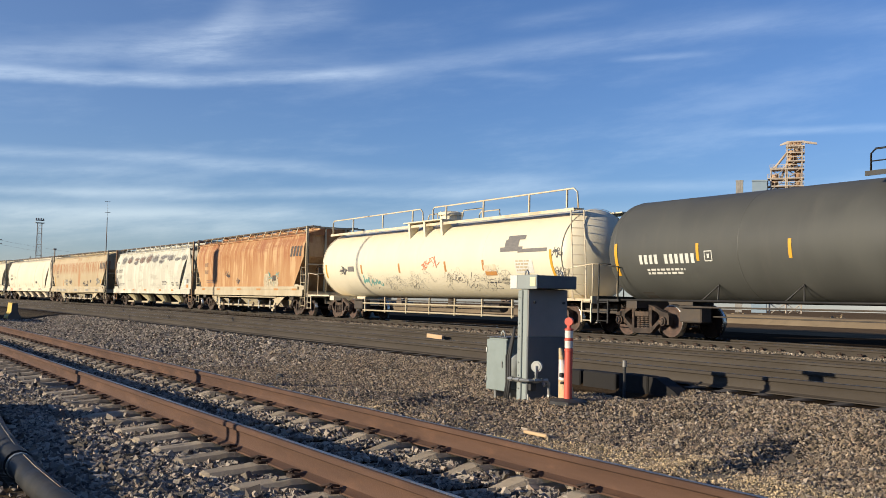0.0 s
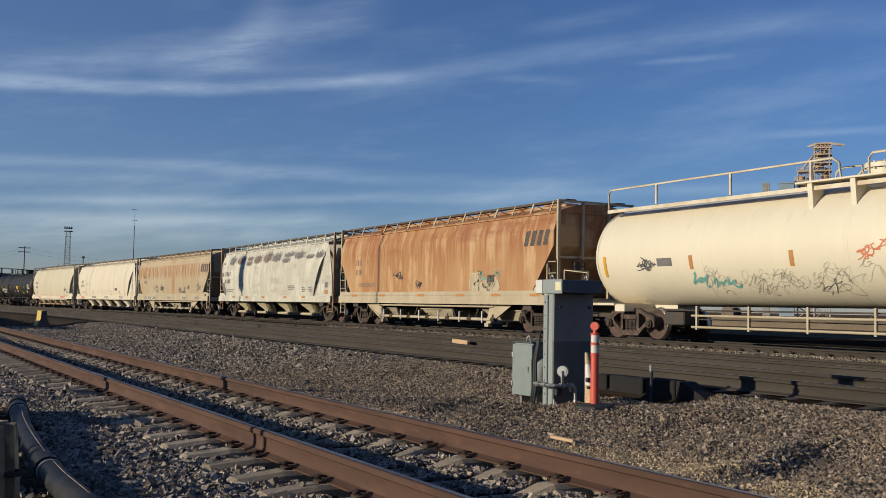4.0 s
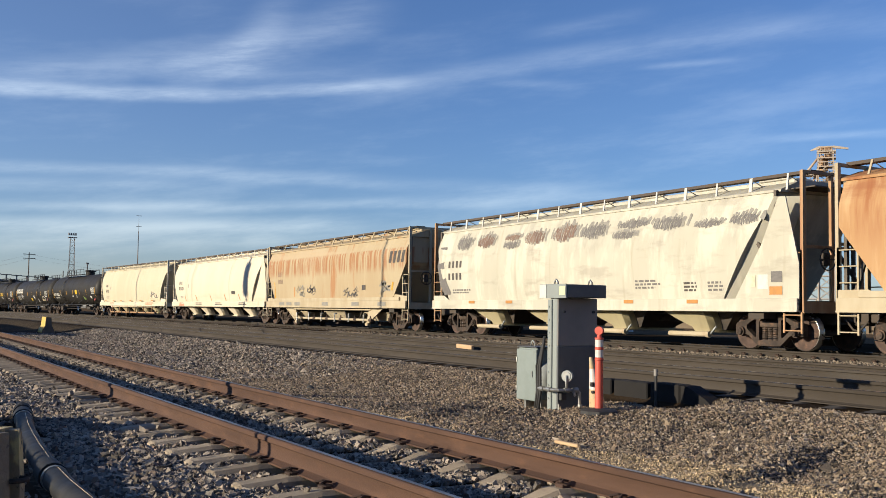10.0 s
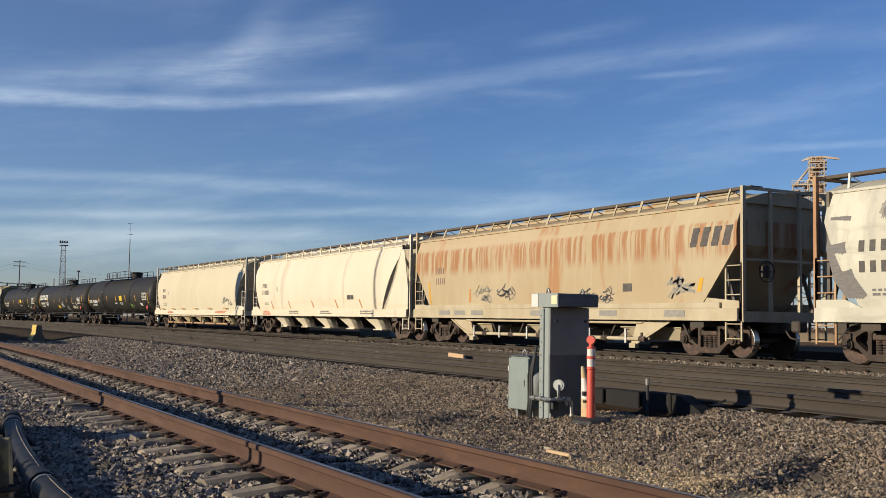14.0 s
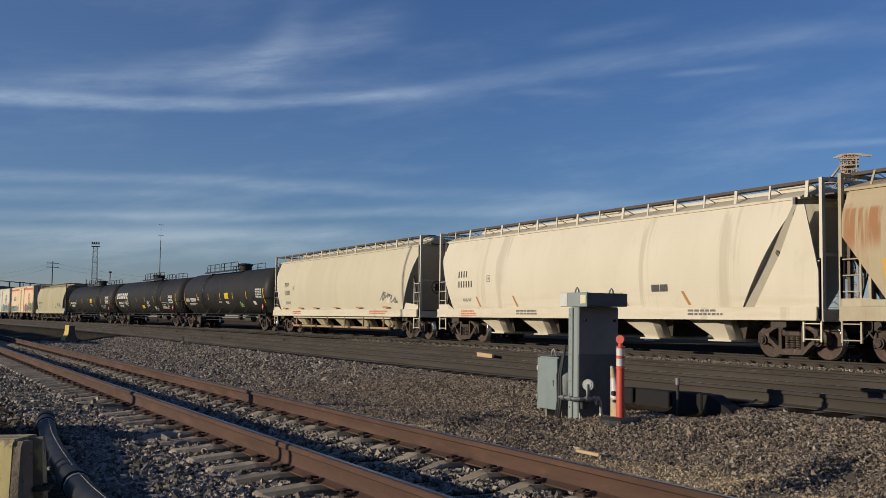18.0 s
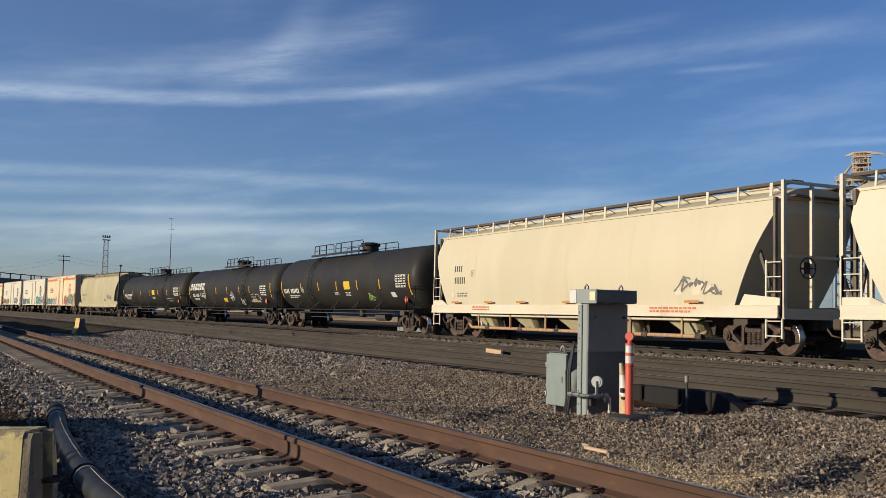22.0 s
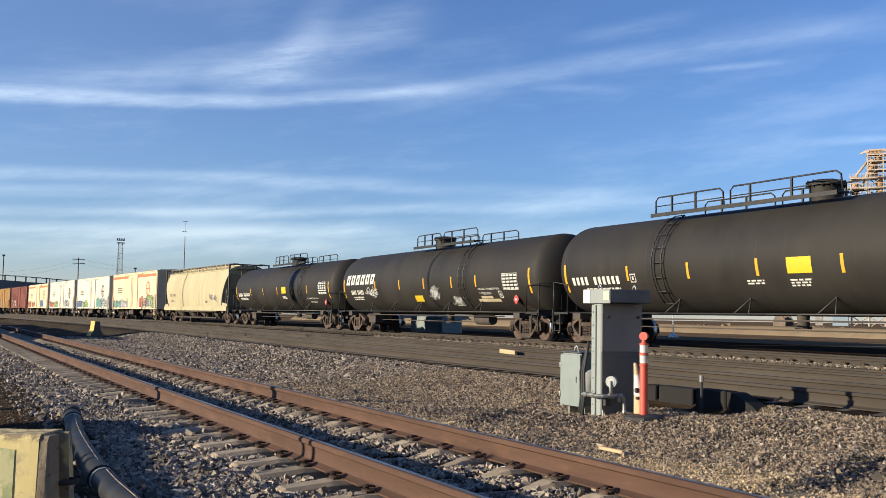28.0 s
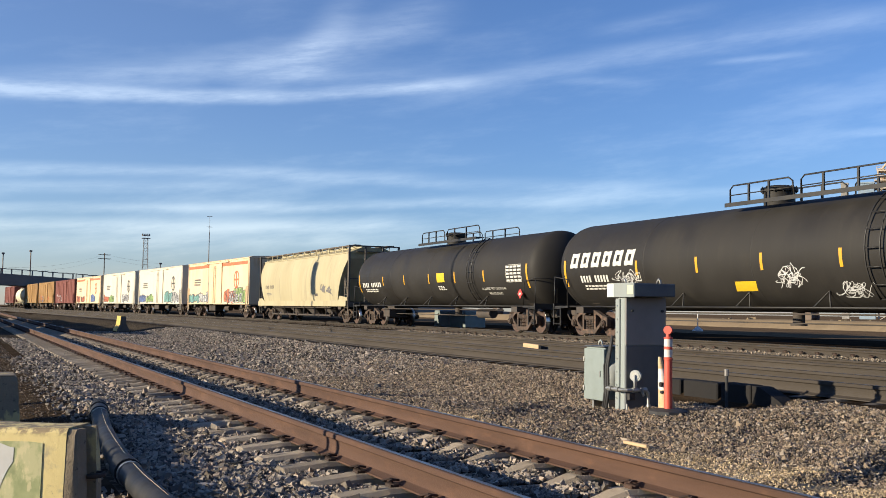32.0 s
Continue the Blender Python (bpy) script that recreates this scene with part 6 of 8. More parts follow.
for x in (6.5, 6.7):
    flat_patch(c, sd, "notice_plate", "letter_dark", x - 0.09, x + 0.09, 1.48, 1.66)
tags(c, sd, "graf_black", -7.6, -6.8, 2.05, 2.15, 4, 0.03)
tags(c, sd, "graf_grey", -5.0, 5.4, 1.36, 1.70, 30, 0.007)
tags(c, sd, "graf_grey", -5.2, 5.9, 1.66, 1.98, 22, 0.007)
tags(c, sd, "graf_black", -1.4, 4.6, 1.38, 1.8, 9, 0.012)
tags(c, sd, "graf_grey", 5.0, 7.4, 1.4, 1.9, 6, 0.008)
wording(c, sd, "graf_black", 5.12, 1.60, 0.07, 0.66, "LIQUEFIED")
wording(c, sd, "graf_black", 5.16, 1.48, 0.07, 0.72, "PETROLEUM")
wording(c, sd, "graf_black", 5.32, 1.36, 0.07, 0.28, "GAS")
small_print(c, sd, "graf_black", 4.1, 1.52, 0.95, 1)
tags(c, sd, "graf_teal", -5.2, -3.0, 1.45, 1.75, 3, 0.05)
tags(c, sd, "graf_red", -0.5, 1.6, 2.1, 2.35, 4, 0.025)
flat_patch(c, sd, "placard_board", "cream_rail", 7.42, 7.78, 1.1, 1.75)
diamond(c, sd, 7.6, 1.30, 0.18, 0.72)
for x0, x1, z0, z1, n in ((8.34, 8.58, 2.3, 2.65, 2), (8.36, 8.58, 1.7, 2.1, 3)):
    tags(c, sd, "graf_black", x0, x1, z0, z1, n, 0.022)
for ob in c.children:                # the fittings above are set out from the old middle of the tank
    if ob not in shell_parts:
        ob.location.x += 0.4
place(c, -33.97)

# rusty hopper with a dark logo
c, sd, ev = hopper("rust-orange covered hopper car with streaked sides and dark logo", 17.4, 6.95, "slab", "side_rust", "sill_tan", 4.32, 3, "sill_tan")
logo(c, sd, "letter_dark", 6.85, 2.88, 0.50, 4, 0.37, 0.14, 0.11, "faded dark slanted logo as plain blocks")
marks(c, sd, "brown_patch", -6.75, 2.60, 0.24, "####", 0.17, 0.42)
marks(c, sd, "brown_patch", -6.75, 2.17, 0.24, "#####", 0.14, 0.42)
small_print(c, sd, "brown_patch", -6.4, 1.75, 2.0, 2)
stripes(c, lambda z: -1.64, (-6.77, -3.93, -0.40, 2.7, 5.2, 7.6), 1.23, 1.32, "tape_orange", 0.6)
tags(c, sd, "graf_black", -2.9, -2.2, 1.95, 2.15, 4, 0.022)
tags(c, sd, "graf_black", -1.2, -0.3, 1.65, 2.1, 3, 0.026)
mural(c, sd, 3.4, 4.9, 1.22, 2.15, "sill_tan", "graf_cream")
tags(c, sd, "graf_teal", 3.4, 5.2, 1.25, 2.1, 7, 0.04)
for x, z, w, h in ((3.8, 1.5, 0.5, 0.35), (4.5, 1.75, 0.4, 0.3), (5.0, 1.45, 0.35, 0.3)):
    brushed(c, sd, "brown_patch", x, z, w, h, 12)
for x in (4.68, 4.92):
    flat_patch(c, lambda z: sd(z) - 0.02, "notice_plate", "letter_dark", x - 0.1, x + 0.1, 1.72, 1.98)
place(c, -53.6)

# chalky white hopper with bare brown patches
c, sd, ev = hopper("chalky white covered hopper car with brown bare paint patches", 18.2, 7.6, "round", "side_white", "side_white", 4.28, 4, "end_rust", bracket_m="white_paint", end_cut=(0.95, 1.65, 3.75), gusset=True)
marks(c, sd, "letter_dark", -7.81, 2.48, 0.25, "####", 0.28)
marks(c, sd, "letter_dark", -7.80, 2.03, 0.25, "####", 0.28)
small_print(c, sd, "grey_patch", -7.5, 1.62, 1.5, 2)
for x, z, w, h, m in ((-6.86, 3.36, 0.9, 0.55, "grey_patch"), (-5.29, 3.37, 1.0, 0.5, "brown_patch"), (-3.55, 3.40, 0.9, 0.22, "brown_patch"), (-3.6, 3.14, 0.8, 0.3, "grey_patch"), (-2.15, 3.33, 1.05, 0.5, "brown_patch"),
                      (-0.5, 3.38, 1.15, 0.6, "brown_patch"), (1.0, 3.34, 1.1, 0.5, "grey_patch"), (2.85, 3.42, 1.3, 0.25, "grey_patch"), (2.5, 3.12, 0.9, 0.25, "grey_patch"), (4.37, 3.34, 1.1, 0.4, "grey_patch"), (5.9, 3.22, 0.9, 0.2, "grey_patch"), (7.2, 3.27, 0.9, 0.32, "grey_patch")):
    brushed(c, sd, m, x, z, w, h, 30, "old paint showing in brush strokes")
    brushed(c, sd, "graf_grey", x + 0.12, z + 0.04, w * 1.3, h * 1.25, 16)
small_print(c, sd, "grey_patch", 3.1, 1.75, 1.1, 3)
small_print(c, sd, "letter_dark", 5.1, 1.66, 0.5, 3)
small_print(c, sd, "grey_patch", 6.0, 1.66, 0.6, 3)
plate = lambda z: -1.562
for x0, x1, z0, z1, m in ((7.35, 7.65, 1.55, 1.85, "cream_rail"), (7.72, 8.05, 1.5, 1.85, "white_paint"), (8.15, 8.5, 1.66, 1.92, "grey_patch"), (8.1, 8.5, 1.36, 1.56, "tape_orange")):
    flat_patch(c, plate, "stencil_panel", m, x0, x1, z0, z1)
bm, done = decal(c, "paint_out", "grey_patch", "grey smear of old paint")
for q in range(6):
    stroke(bm, [(-8.55 + q * 0.08, 3.3), (-8.6 + q * 0.07, 2.6), (-8.4 + q * 0.08, 1.9), (-8.1 + q * 0.08, 1.5)], 0.16, sd, 0.005 + 0.0006 * q)
done()
stripes(c, lambda z: -1.64, (-5.96, -3.45, -0.6, 2.9, 5.51), 1.15, 1.25, "tape_orange", 0.42)
place(c, -72.3)

# paler rusty hopper
c, sd, ev = hopper("tan covered hopper car with orange rust streaks and dark logo", 17.5, 7.1, "slab", "side_rust_pale", "sill_tan", 4.32, 3, "sill_tan")
logo(c, sd, "letter_dark", 6.93, 2.86, 0.50, 4, 0.39, 0.14, 0.12, "dark slanted logo as plain blocks")
marks(c, sd, "brown_patch", -6.9, 2.59, 0.24, "####", 0.17, 0.42)
marks(c, sd, "brown_patch", -6.9, 2.2, 0.24, "#####", 0.15, 0.42)
flat_patch(c, sd, "reflective_stripe", "yellow_tape", -7.36, -7.24, 1.45, 2.3, slant=-0.16)
flat_patch(c, sd, "reflective_stripe", "tape_orange", -4.4, -4.28, 1.5, 2.0)
tags(c, sd, "graf_grey", -3.9, -2.9, 1.6, 2.0, 8, 0.03)
tags(c, sd, "graf_black", -2.3, -1.4, 1.6, 1.95, 5, 0.03)
tags(c, sd, "graf_black", 2.3, 3.6, 1.5, 1.95, 6, 0.035)
tags(c, sd, "graf_grey", 6.1, 7.0, 1.6, 2.0, 4, 0.07)
flat_patch(c, sd, "reflective_stripe", "yellow_tape", 7.2, 7.35, 1.7, 2.05, slant=0.1)
flat_patch(c, sd, "notice_plate", "letter_dark", 4.2, 4.6, 1.75, 1.98)
stripes(c, lambda z: -1.64, (-6.13, -5.02, -3.78, 0.0, 3.6, 6.4), 1.05, 1.22, "graf_grey", 0.8)
place(c, -92.3)

# two long cream hoppers
c, sd, ev = hopper("cream covered hopper car with smooth curved sides", 19.4, 8.3, "round", "side_cream", "side_cream", 4.30, 5, "side_cream", bracket_m="side_cream", end_cut=(0.95, 1.65, 3.75), gusset=True)
marks(c, sd, "letter_dark", -7.92, 2.46, 0.24, "####", 0.195, 0.45)
marks(c, sd, "letter_dark", -7.92, 2.08, 0.24, "######", 0.195, 0.45)
small_print(c, sd, "grey_patch", -7.6, 1.62, 0.8, 2, 0.04)
square_mark(c, sd, -5.75, 2.25, 0.24, "graf_grey")
for x in (-6.35, -3.75, -0.55, 2.4, 5.1):
    flat_patch(c, sd, "reflective_stripe", "tape_orange", x, x + 0.11, 1.34, 1.72, slant=-0.26)
flat_patch(c, sd, "notice_plate", "letter_dark", 3.6, 3.95, 1.72, 1.92)
flat_patch(c, sd, "notice_plate", "letter_dark", 3.98, 4.3, 1.72, 1.92)
for x in (-3.6, 0.6, 5.2):
    small_print(c, lambda z: -1.64, "grey_patch", x, 1.16, 1.4, 2)
small_print(c, lambda z: -1.64, "graf_red", -7.6, 1.16, 1.2, 3)
place(c, -111.2)

c, sd, ev = hopper("beige covered hopper car with smooth sides and lower frame", 19.2, 8.1, "round", "side_beige", "side_cream", 4.36, 5, "side_cream", bracket_m="side_cream", frame_rail=1)
marks(c, sd, "letter_dark", -7.6, 2.55, 0.24, "####", 0.17, 0.5)
marks(c, sd, "letter_dark", -7.56, 2.09, 0.25, "######", 0.15, 0.5)
small_print(c, sd, "grey_patch", -7.4, 1.68, 0.9, 2)
square_mark(c, sd, -6.23, 2.35, 0.23, "graf_grey")
flat_patch(c, sd, "paint_out", "white_paint", -7.85, -7.65, 1.55, 1.75)
stripes(c, lambda z: -1.645, (-7.4, -4.8, -2.5, 0.4, 3.3, 6.4), 1.33, 1.40, "tape_orange", 0.6)
for x0, x1 in ((5.6, 5.9), (6.3, 7.1)):
    flat_patch(c, sd, "paint_out", "cream_rail", x0, x1, 1.55, 1.85)
tags(c, sd, "grey_patch", 5.9, 7.3, 1.6, 2.0, 5, 0.05)
small_print(c, lambda z: -1.64, "graf_red", -6.0, 1.16, 1.6, 2)
small_print(c, lambda z: -1.64, "graf_red", 4.6, 1.16, 2.0, 2)
place(c, -132.2)

# three black tanks
c, sd = black_tank("black tank car with yellow placard and top railings", 18.2, 1.48, 2.49, 8.2, 1.0, (-4.7, 2.4), -3.9, brace=(-6.3, 2.86))
marks(c, sd, "letter_white", -8.48, 1.92, 0.25, "#### ######", 0.242, 0.6)
small_print(c, sd, "letter_white", -7.8, 1.76, 1.9, 2)
square_mark(c, sd, -5.33, 1.95, 0.26, "letter_white")
stripes(c, sd, (-5.45, -2.65, 0.05, 2.82, 5.58), 2.0, 2.45)
flat_patch(c, sd, "placard", "yellow_card", 1.08, 1.88, 2.03, 2.43, "yellow placard")
small_print(c, sd, "letter_white", 1.1, 1.85, 0.8, 3, 0.04)
small_print(c, sd, "letter_white", -0.4, 1.86, 0.7, 2, 0.04)
data_box(c, sd, 7.4, 2.05, 1.1, 0.55)
flat_patch(c, sd, "placard_card", "white_paint", 6.65, 7.15, 1.62, 1.84, "white notice card")
tags(c, sd, "graf_green", 4.0, 4.4, 1.6, 1.75, 3, 0.03)
diamond(c, sd, 8.1, 1.5, 0.2)
place(c, -153.2)

c, sd = black_tank("black tank car with large white logo and white graffiti", 19.0, 1.49, 2.40, 8.35, -0.5, (-1.4, 4.4), 4.1)
logo(c, sd, "letter_white", -8.9, 2.32, 0.50, 6, 0.635, 0.10, 0.15, "large white logo as plain blocks")
marks(c, sd, "letter_white", -8.33, 1.83, 0.22, "#### #####", 0.168, 0.6)
small_print(c, sd, "letter_white", -8.2, 1.68, 1.6, 2)
square_mark(c, sd, -5.2, 1.82, 0.26, "letter_white")
stripes(c, sd, (-5.1, -2.23, 0.39, 3.07, 5.18), 2.0, 2.45)
flat_patch(c, sd, "placard", "yellow_card", -0.88, -0.06, 1.46, 1.72, "yellow placard", 0.1)
tags(c, sd, "graf_white", 1.05, 1.55, 1.6, 1.95, 8, 0.016)
tags(c, sd, "graf_white", 2.5, 3.4, 1.38, 1.5, 7, 0.016)
tags(c, sd, "graf_white", -6.1, -5.3, 1.75, 2.0, 5, 0.018)
data_box(c, sd, 7.3, 1.85, 1.1, 0.6)
wording(c, sd, "letter_white", 5.3, 1.86, 0.085, 1.65, "LIQUEFIED PETROLEUM GAS")
wording(c, sd, "letter_white", 5.35, 1.70, 0.085, 0.9, "NOT-ODORIZED")
flat_patch(c, sd, "paint_out", "sill_tan", 5.0, 6.75, 1.42, 1.53)
flat_patch(c, sd, "paint_out", "sill_tan", 5.35, 6.25, 1.545, 1.64)
square_mark(c, sd, 6.82, 1.56, 0.26, "letter_white")
diamond(c, sd, 8.05, 1.5, 0.2)
place(c, -173.65)

c, sd = black_tank("black tank car with yellow placard and side ladder", 18.4, 1.47, 2.42, 8.0, -0.17, (-1.9, 4.1), 4.3)
marks(c, sd, "letter_white", -8.5, 1.95, 0.22, "#### ######", 0.24, 0.6)
small_print(c, sd, "letter_white", -8.2, 1.80, 1.8, 2)
stripes(c, sd, (-5.6, -2.88, 0.01, 2.71, 5.42), 2.0, 2.45)
flat_patch(c, sd, "placard", "yellow_card", 0.88, 1.68, 2.05, 2.45, "yellow placard")
small_print(c, sd, "letter_white", 0.9, 1.85, 0.8, 3, 0.04)
data_box(c, sd, 7.32, 1.95, 1.2, 0.65)
wording(c, sd, "letter_white", 5.07, 1.66, 0.1, 2.0, "LIQUEFIED PETROLEUM GAS")
wording(c, sd, "letter_white", 5.5, 1.48, 0.09, 1.1, "NON ODORIZED")
diamond(c, sd, 8.1, 1.5, 0.2)
place(c, -194.6)


# beige hopper ahead of the boxcars
c, sd, ev = hopper("beige covered hopper car with grimy curved sides", 17.6, 7.4, "round", "side_grime_shade", "side_grime_shade", 4.34, 4, "end_dark", frame_rail=2)
marks(c, sd, "letter_dark", -7.0, 2.1, 0.22, "#### #####", 0.2, 0.5)
small_print(c, sd, "grey_patch", -6.8, 1.75, 1.2, 2)
tags(c, sd, "grey_patch", 4.5, 6.5, 1.6, 2.1, 8, 0.06)
flat_patch(c, sd, "notice_plate", "letter_dark", 3.3, 3.8, 1.55, 1.7)
place(c, -214.2)

# boxcars
BOXES = [
    ("pale orange refrigerator boxcar with colourful graffiti", "box_orange", 4.62, -234.4, ("graf_teal", "graf_red", "graf_white", "graf_green", "graf_black")),
    ("white refrigerator boxcar with graffiti along the bottom", "box_white", 4.6, -253.7, ("graf_blue", "graf_teal", "graf_green", "graf_black")),
    ("white refrigerator boxcar with orange graffiti", "box_white", 4.6, -273.0, ("graf_red", "graf_black", "graf_green")),
    ("pale orange boxcar with red and blue graffiti", "box_orange", 4.55, -292.3, ("graf_red", "graf_blue", "graf_red")),
    ("oxide red boxcar with pale scrawls", "box_red", 4.5, -311.6, ("graf_white",)),
    ("yellow-brown boxcar with dark door", "box_brown", 4.5, -330.9, ("graf_blue", "graf_red")),
    ("yellow-brown boxcar with graffiti", "box_brown", 4.5, -350.2, ("graf_teal",)),
]
for label, m, top, at, sprays in BOXES:
    pale = m in ("box_white", "box_orange")
    c, sd = box_car(label, 17.4, 6.7, m, top, 3.6, 2 if pale else 15)
    for q, g in enumerate(sprays):
        if pale:
            x0 = (-8.2, 2.4, -5.0, 5.2, 4.0)[q]
            mural(c, sd, x0, x0 + 2.6, 1.12, 2.1 + 0.25 * (q % 2), g, "graf_black" if g != "graf_black" else "graf_white")
        else:
            tags(c, sd, g, -7.6 + q * 1.2, 2.0 + q * 1.8, 1.3, 2.2, 16, 0.20)
    if m in ("box_white", "box_orange"):
        bm, done = decal(c, "roundel", "letter_dark" if m == "box_white" else "graf_red", "faded round emblem as a plain disc")
        ring = [(5.6 + 0.62 * math.cos(a * math.pi / 12), 2.9 + 0.62 * math.sin(a * math.pi / 12)) for a in range(25)]
        stroke(bm, ring, 0.12, sd)
        stroke(bm, [(5.0, 2.9), (6.2, 2.9)], 0.14, sd, 0.012)
        stroke(bm, [(5.6, 2.3), (5.6, 3.5)], 0.14, sd, 0.014)
        done()
        small_print(c, sd, "grey_patch", -6.6, 3.0, 2.2, 3, 0.12)
        flat_patch(c, sd, "eave_band", "graf_red" if m == "box_orange" else "box_white", -8.6, 8.6, top - 0.62, top - 0.38, "faded band under the roof")
    place(c, at)
c, sd, zt = tank_car("white tank car far along the train", 14.0, 1.45, 2.45, 5.6, "tank_white", "cream_rail", 0.0, (-1.5, 1.5), 2.0, 1.0)
place(c, -367.5)
c, sd = box_car("oxide red boxcar at the end of the train", 17.4, 6.7, "box_red", 4.5, 3.6, 15)
place(c, -385.0)

# ---- things along the tracks ----
def lathe(bm, prof, at=(0, 0, 0), n=20):
    loft(bm, [[(at[0] + r * math.cos(2 * math.pi * k / n), at[1] + r * math.sin(2 * math.pi * k / n), at[2] + z) for k in range(n)] for z, r in prof])
    return bm


def jersey(name, label, L, group, material="pale_yellow", h=0.81, end_m="barrier_end"):
    """A concrete barrier along x, on the ground at z = 0."""
    ob = empty(name, label, "concrete barrier", group)
    sec = [(-0.15, 0), (-0.145, 0.10), (-0.13, 0.30), (-0.115, h - 0.02), (-0.10, h), (0.10, h), (0.115, h - 0.02), (0.13, 0.30), (0.145, 0.10), (0.15, 0)]
    bm = bmesh.new()
    n = 14
    rings = []
    for i in range(n + 1):
        x = -L / 2 + 0.07 + (L - 0.14) * i / n
        rings.append([(x + 0.01 * noise.noise((i, y * 3, z * 3)), y + 0.008 * noise.noise((x * 4, y * 3, z * 5)), z + 0.006 * noise.noise((x * 5, 7, z)) * (z > 0)) for y, z in sec])
    loft(bm, rings)
    part("barrier_body", bm, material, ob)
    for s in (-1, 1):
        for e in (-1, 1):
            bm = bmesh.new()
            loft(bm, [[(s * (L / 2 - 0.07), e * (0.035), z), (s * (L / 2 - 0.012 * (z > 0.7)), e * 0.045, z), (s * (L / 2 - 0.008 - 0.02 * (z > 0.7)), e * (w - 0.012), z), (s * (L / 2 - 0.03), e * w, z), (s * (L / 2 - 0.07), e * w, z)]
                      for z, w in ((0.002, 0.147), (0.1, 0.142), (0.3, 0.127), (0.55, 0.121), (h - 0.03, 0.112), (h - 0.004, 0.095))])
            part("end_rib", bm, end_m, ob, "bare stained concrete rib with paint left on it")
        for z in (0.25, 0.6):
            bm = bmesh.new()
            ring = [(s * (L / 2 + 0.05 * math.sin(a)), 0.05 * math.cos(a), z) for a in [k * math.pi / 6 for k in range(7)]]
            pipe(bm, ring, 0.012, 5)
            part("connecting_loop", bm, "truck", ob)
    return ob


def make_cabinet():
    ob = empty("signal_cabinet", "grey metal signal post cabinet with dark cap", "signal cabinet", at=(CAB_X, CAB_Y, CAB_Z))
    w, d, h = 0.15, 0.57, 1.40
    bm = bmesh.new()
    box(bm, -w / 2, w / 2, -d / 2, d / 2, 0.0, h, 0.012)
    part("post_body", bm, "cabinet", ob)
    bm = bmesh.new()
    box(bm, w / 2 - 0.02, w / 2 + 0.012, -d / 2 + 0.006, d / 2 - 0.004, 0.845, h - 0.006, 0.004)
    part("upper_panel", bm, "panel_warm", ob, "weathered warm grey upper side panel")
    bm = bmesh.new()
    box(bm, w / 2 - 0.02, w / 2 + 0.014, -d / 2 + 0.006, d / 2 - 0.004, 0.02, 0.838, 0.004)
    part("lower_panel", bm, "panel_dark", ob, "dark blue-grey lower side panel")
    for y, z in ((-0.2, 1.24), (0.22, 1.24), (0.24, 0.5)):
        bm = bmesh.new()
        cyl(bm, (w / 2, y, z), (w / 2 + 0.035, y, z), 0.016, 8)
        part("bolt", bm, "black", ob)
    bm = bmesh.new()
    box(bm, w / 2 + 0.01, w / 2 + 0.06, -d / 2 + 0.02, -d / 2 + 0.10, 0.22, 0.30, 0.006)
    part("switch_box", bm, "black", ob)
    bm = bmesh.new()
    box(bm, -w / 2 - 0.03, w / 2 + 0.205, -d / 2 - 0.006, 0.27, h + 0.003, h + 0.155, 0.008)
    cap = part("cap", bm, "cabinet_dark", ob, "dark overhanging cap")
    bm = bmesh.new()
    box(bm, -w / 2 - 0.17, w / 2 + 0.21, -d / 2 - 0.03, -d / 2 - 0.008, h - 0.005, h + 0.16, 0.004)
    part("cap_plate", bm, "cabinet", ob, "pale grey front plate")
    bm = bmesh.new()
    box(bm, w / 2 + 0.09, w / 2 + 0.20, -d / 2 - 0.038, -d / 2 - 0.031, h + 0.03, h + 0.13)
    part("sticker", bm, "sticker", ob, "pale yellow sticker")
    bm = bmesh.new()
    box(bm, -w / 2 - 0.165, -w / 2 - 0.03, -d / 2 - 0.036, -d / 2 - 0.031, h + 0.0, h + 0.155)
    part("sticker", bm, "white_paint", ob, "white sticker")
    for x, y in ((-0.02, -d / 2 + 0.05), (0.05, d / 2 - 0.08)):
        bm = bmesh.new()
        pipe(bm, [(x - 0.035, y, h + 0.135), (x - 0.03, y, h + 0.19), (x, y, h + 0.215), (x + 0.03, y, h + 0.19), (x + 0.035, y, h + 0.135)], 0.012, 6)
        part("lifting_eye", bm, "pipe", ob)
    bm = bmesh.new()
    box(bm, -w / 2 - 0.02, -w / 2 + 0.06, -d / 2 - 0.02, -d / 2 + 0.04, 0, h - 0.02, 0.006)
    for k in range(9):
        cyl(bm, (-w / 2 + 0.02, -d / 2 - 0.03, 0.08 + 0.152 * k), (-w / 2 + 0.02, -d / 2 - 0.015, 0.08 + 0.152 * k), 0.008, 6)
    part("corner_strip", bm, "cabinet", ob)
    bm = bmesh.new()
    x = w / 2 + 0.09
    e = -d / 2 - 0.07
    pipe(bm, [(-w / 2 - 0.12, e, 0.34), (x - 0.03, e, 0.34), (x, e + 0.03, 0.34), (x, -0.07, 0.335), (x, -0.03, 0.31), (x, -0.02, -0.06)], 0.019, 8)
    for u in (-0.12, 0.02):
        cyl(bm, (u - 0.035, e, 0.34), (u + 0.035, e, 0.34), 0.03, 8)
    pipe(bm, [(x, -0.21, 0.34), (x + 0.005, -0.21, 0.46)], 0.018, 8)
    for y in (-0.21, -0.09):
        cyl(bm, (x, y - 0.035, 0.338), (x, y + 0.035, 0.338), 0.03, 8)
    cyl(bm, (x, -0.02, 0.10), (x, -0.02, 0.17), 0.028, 8)
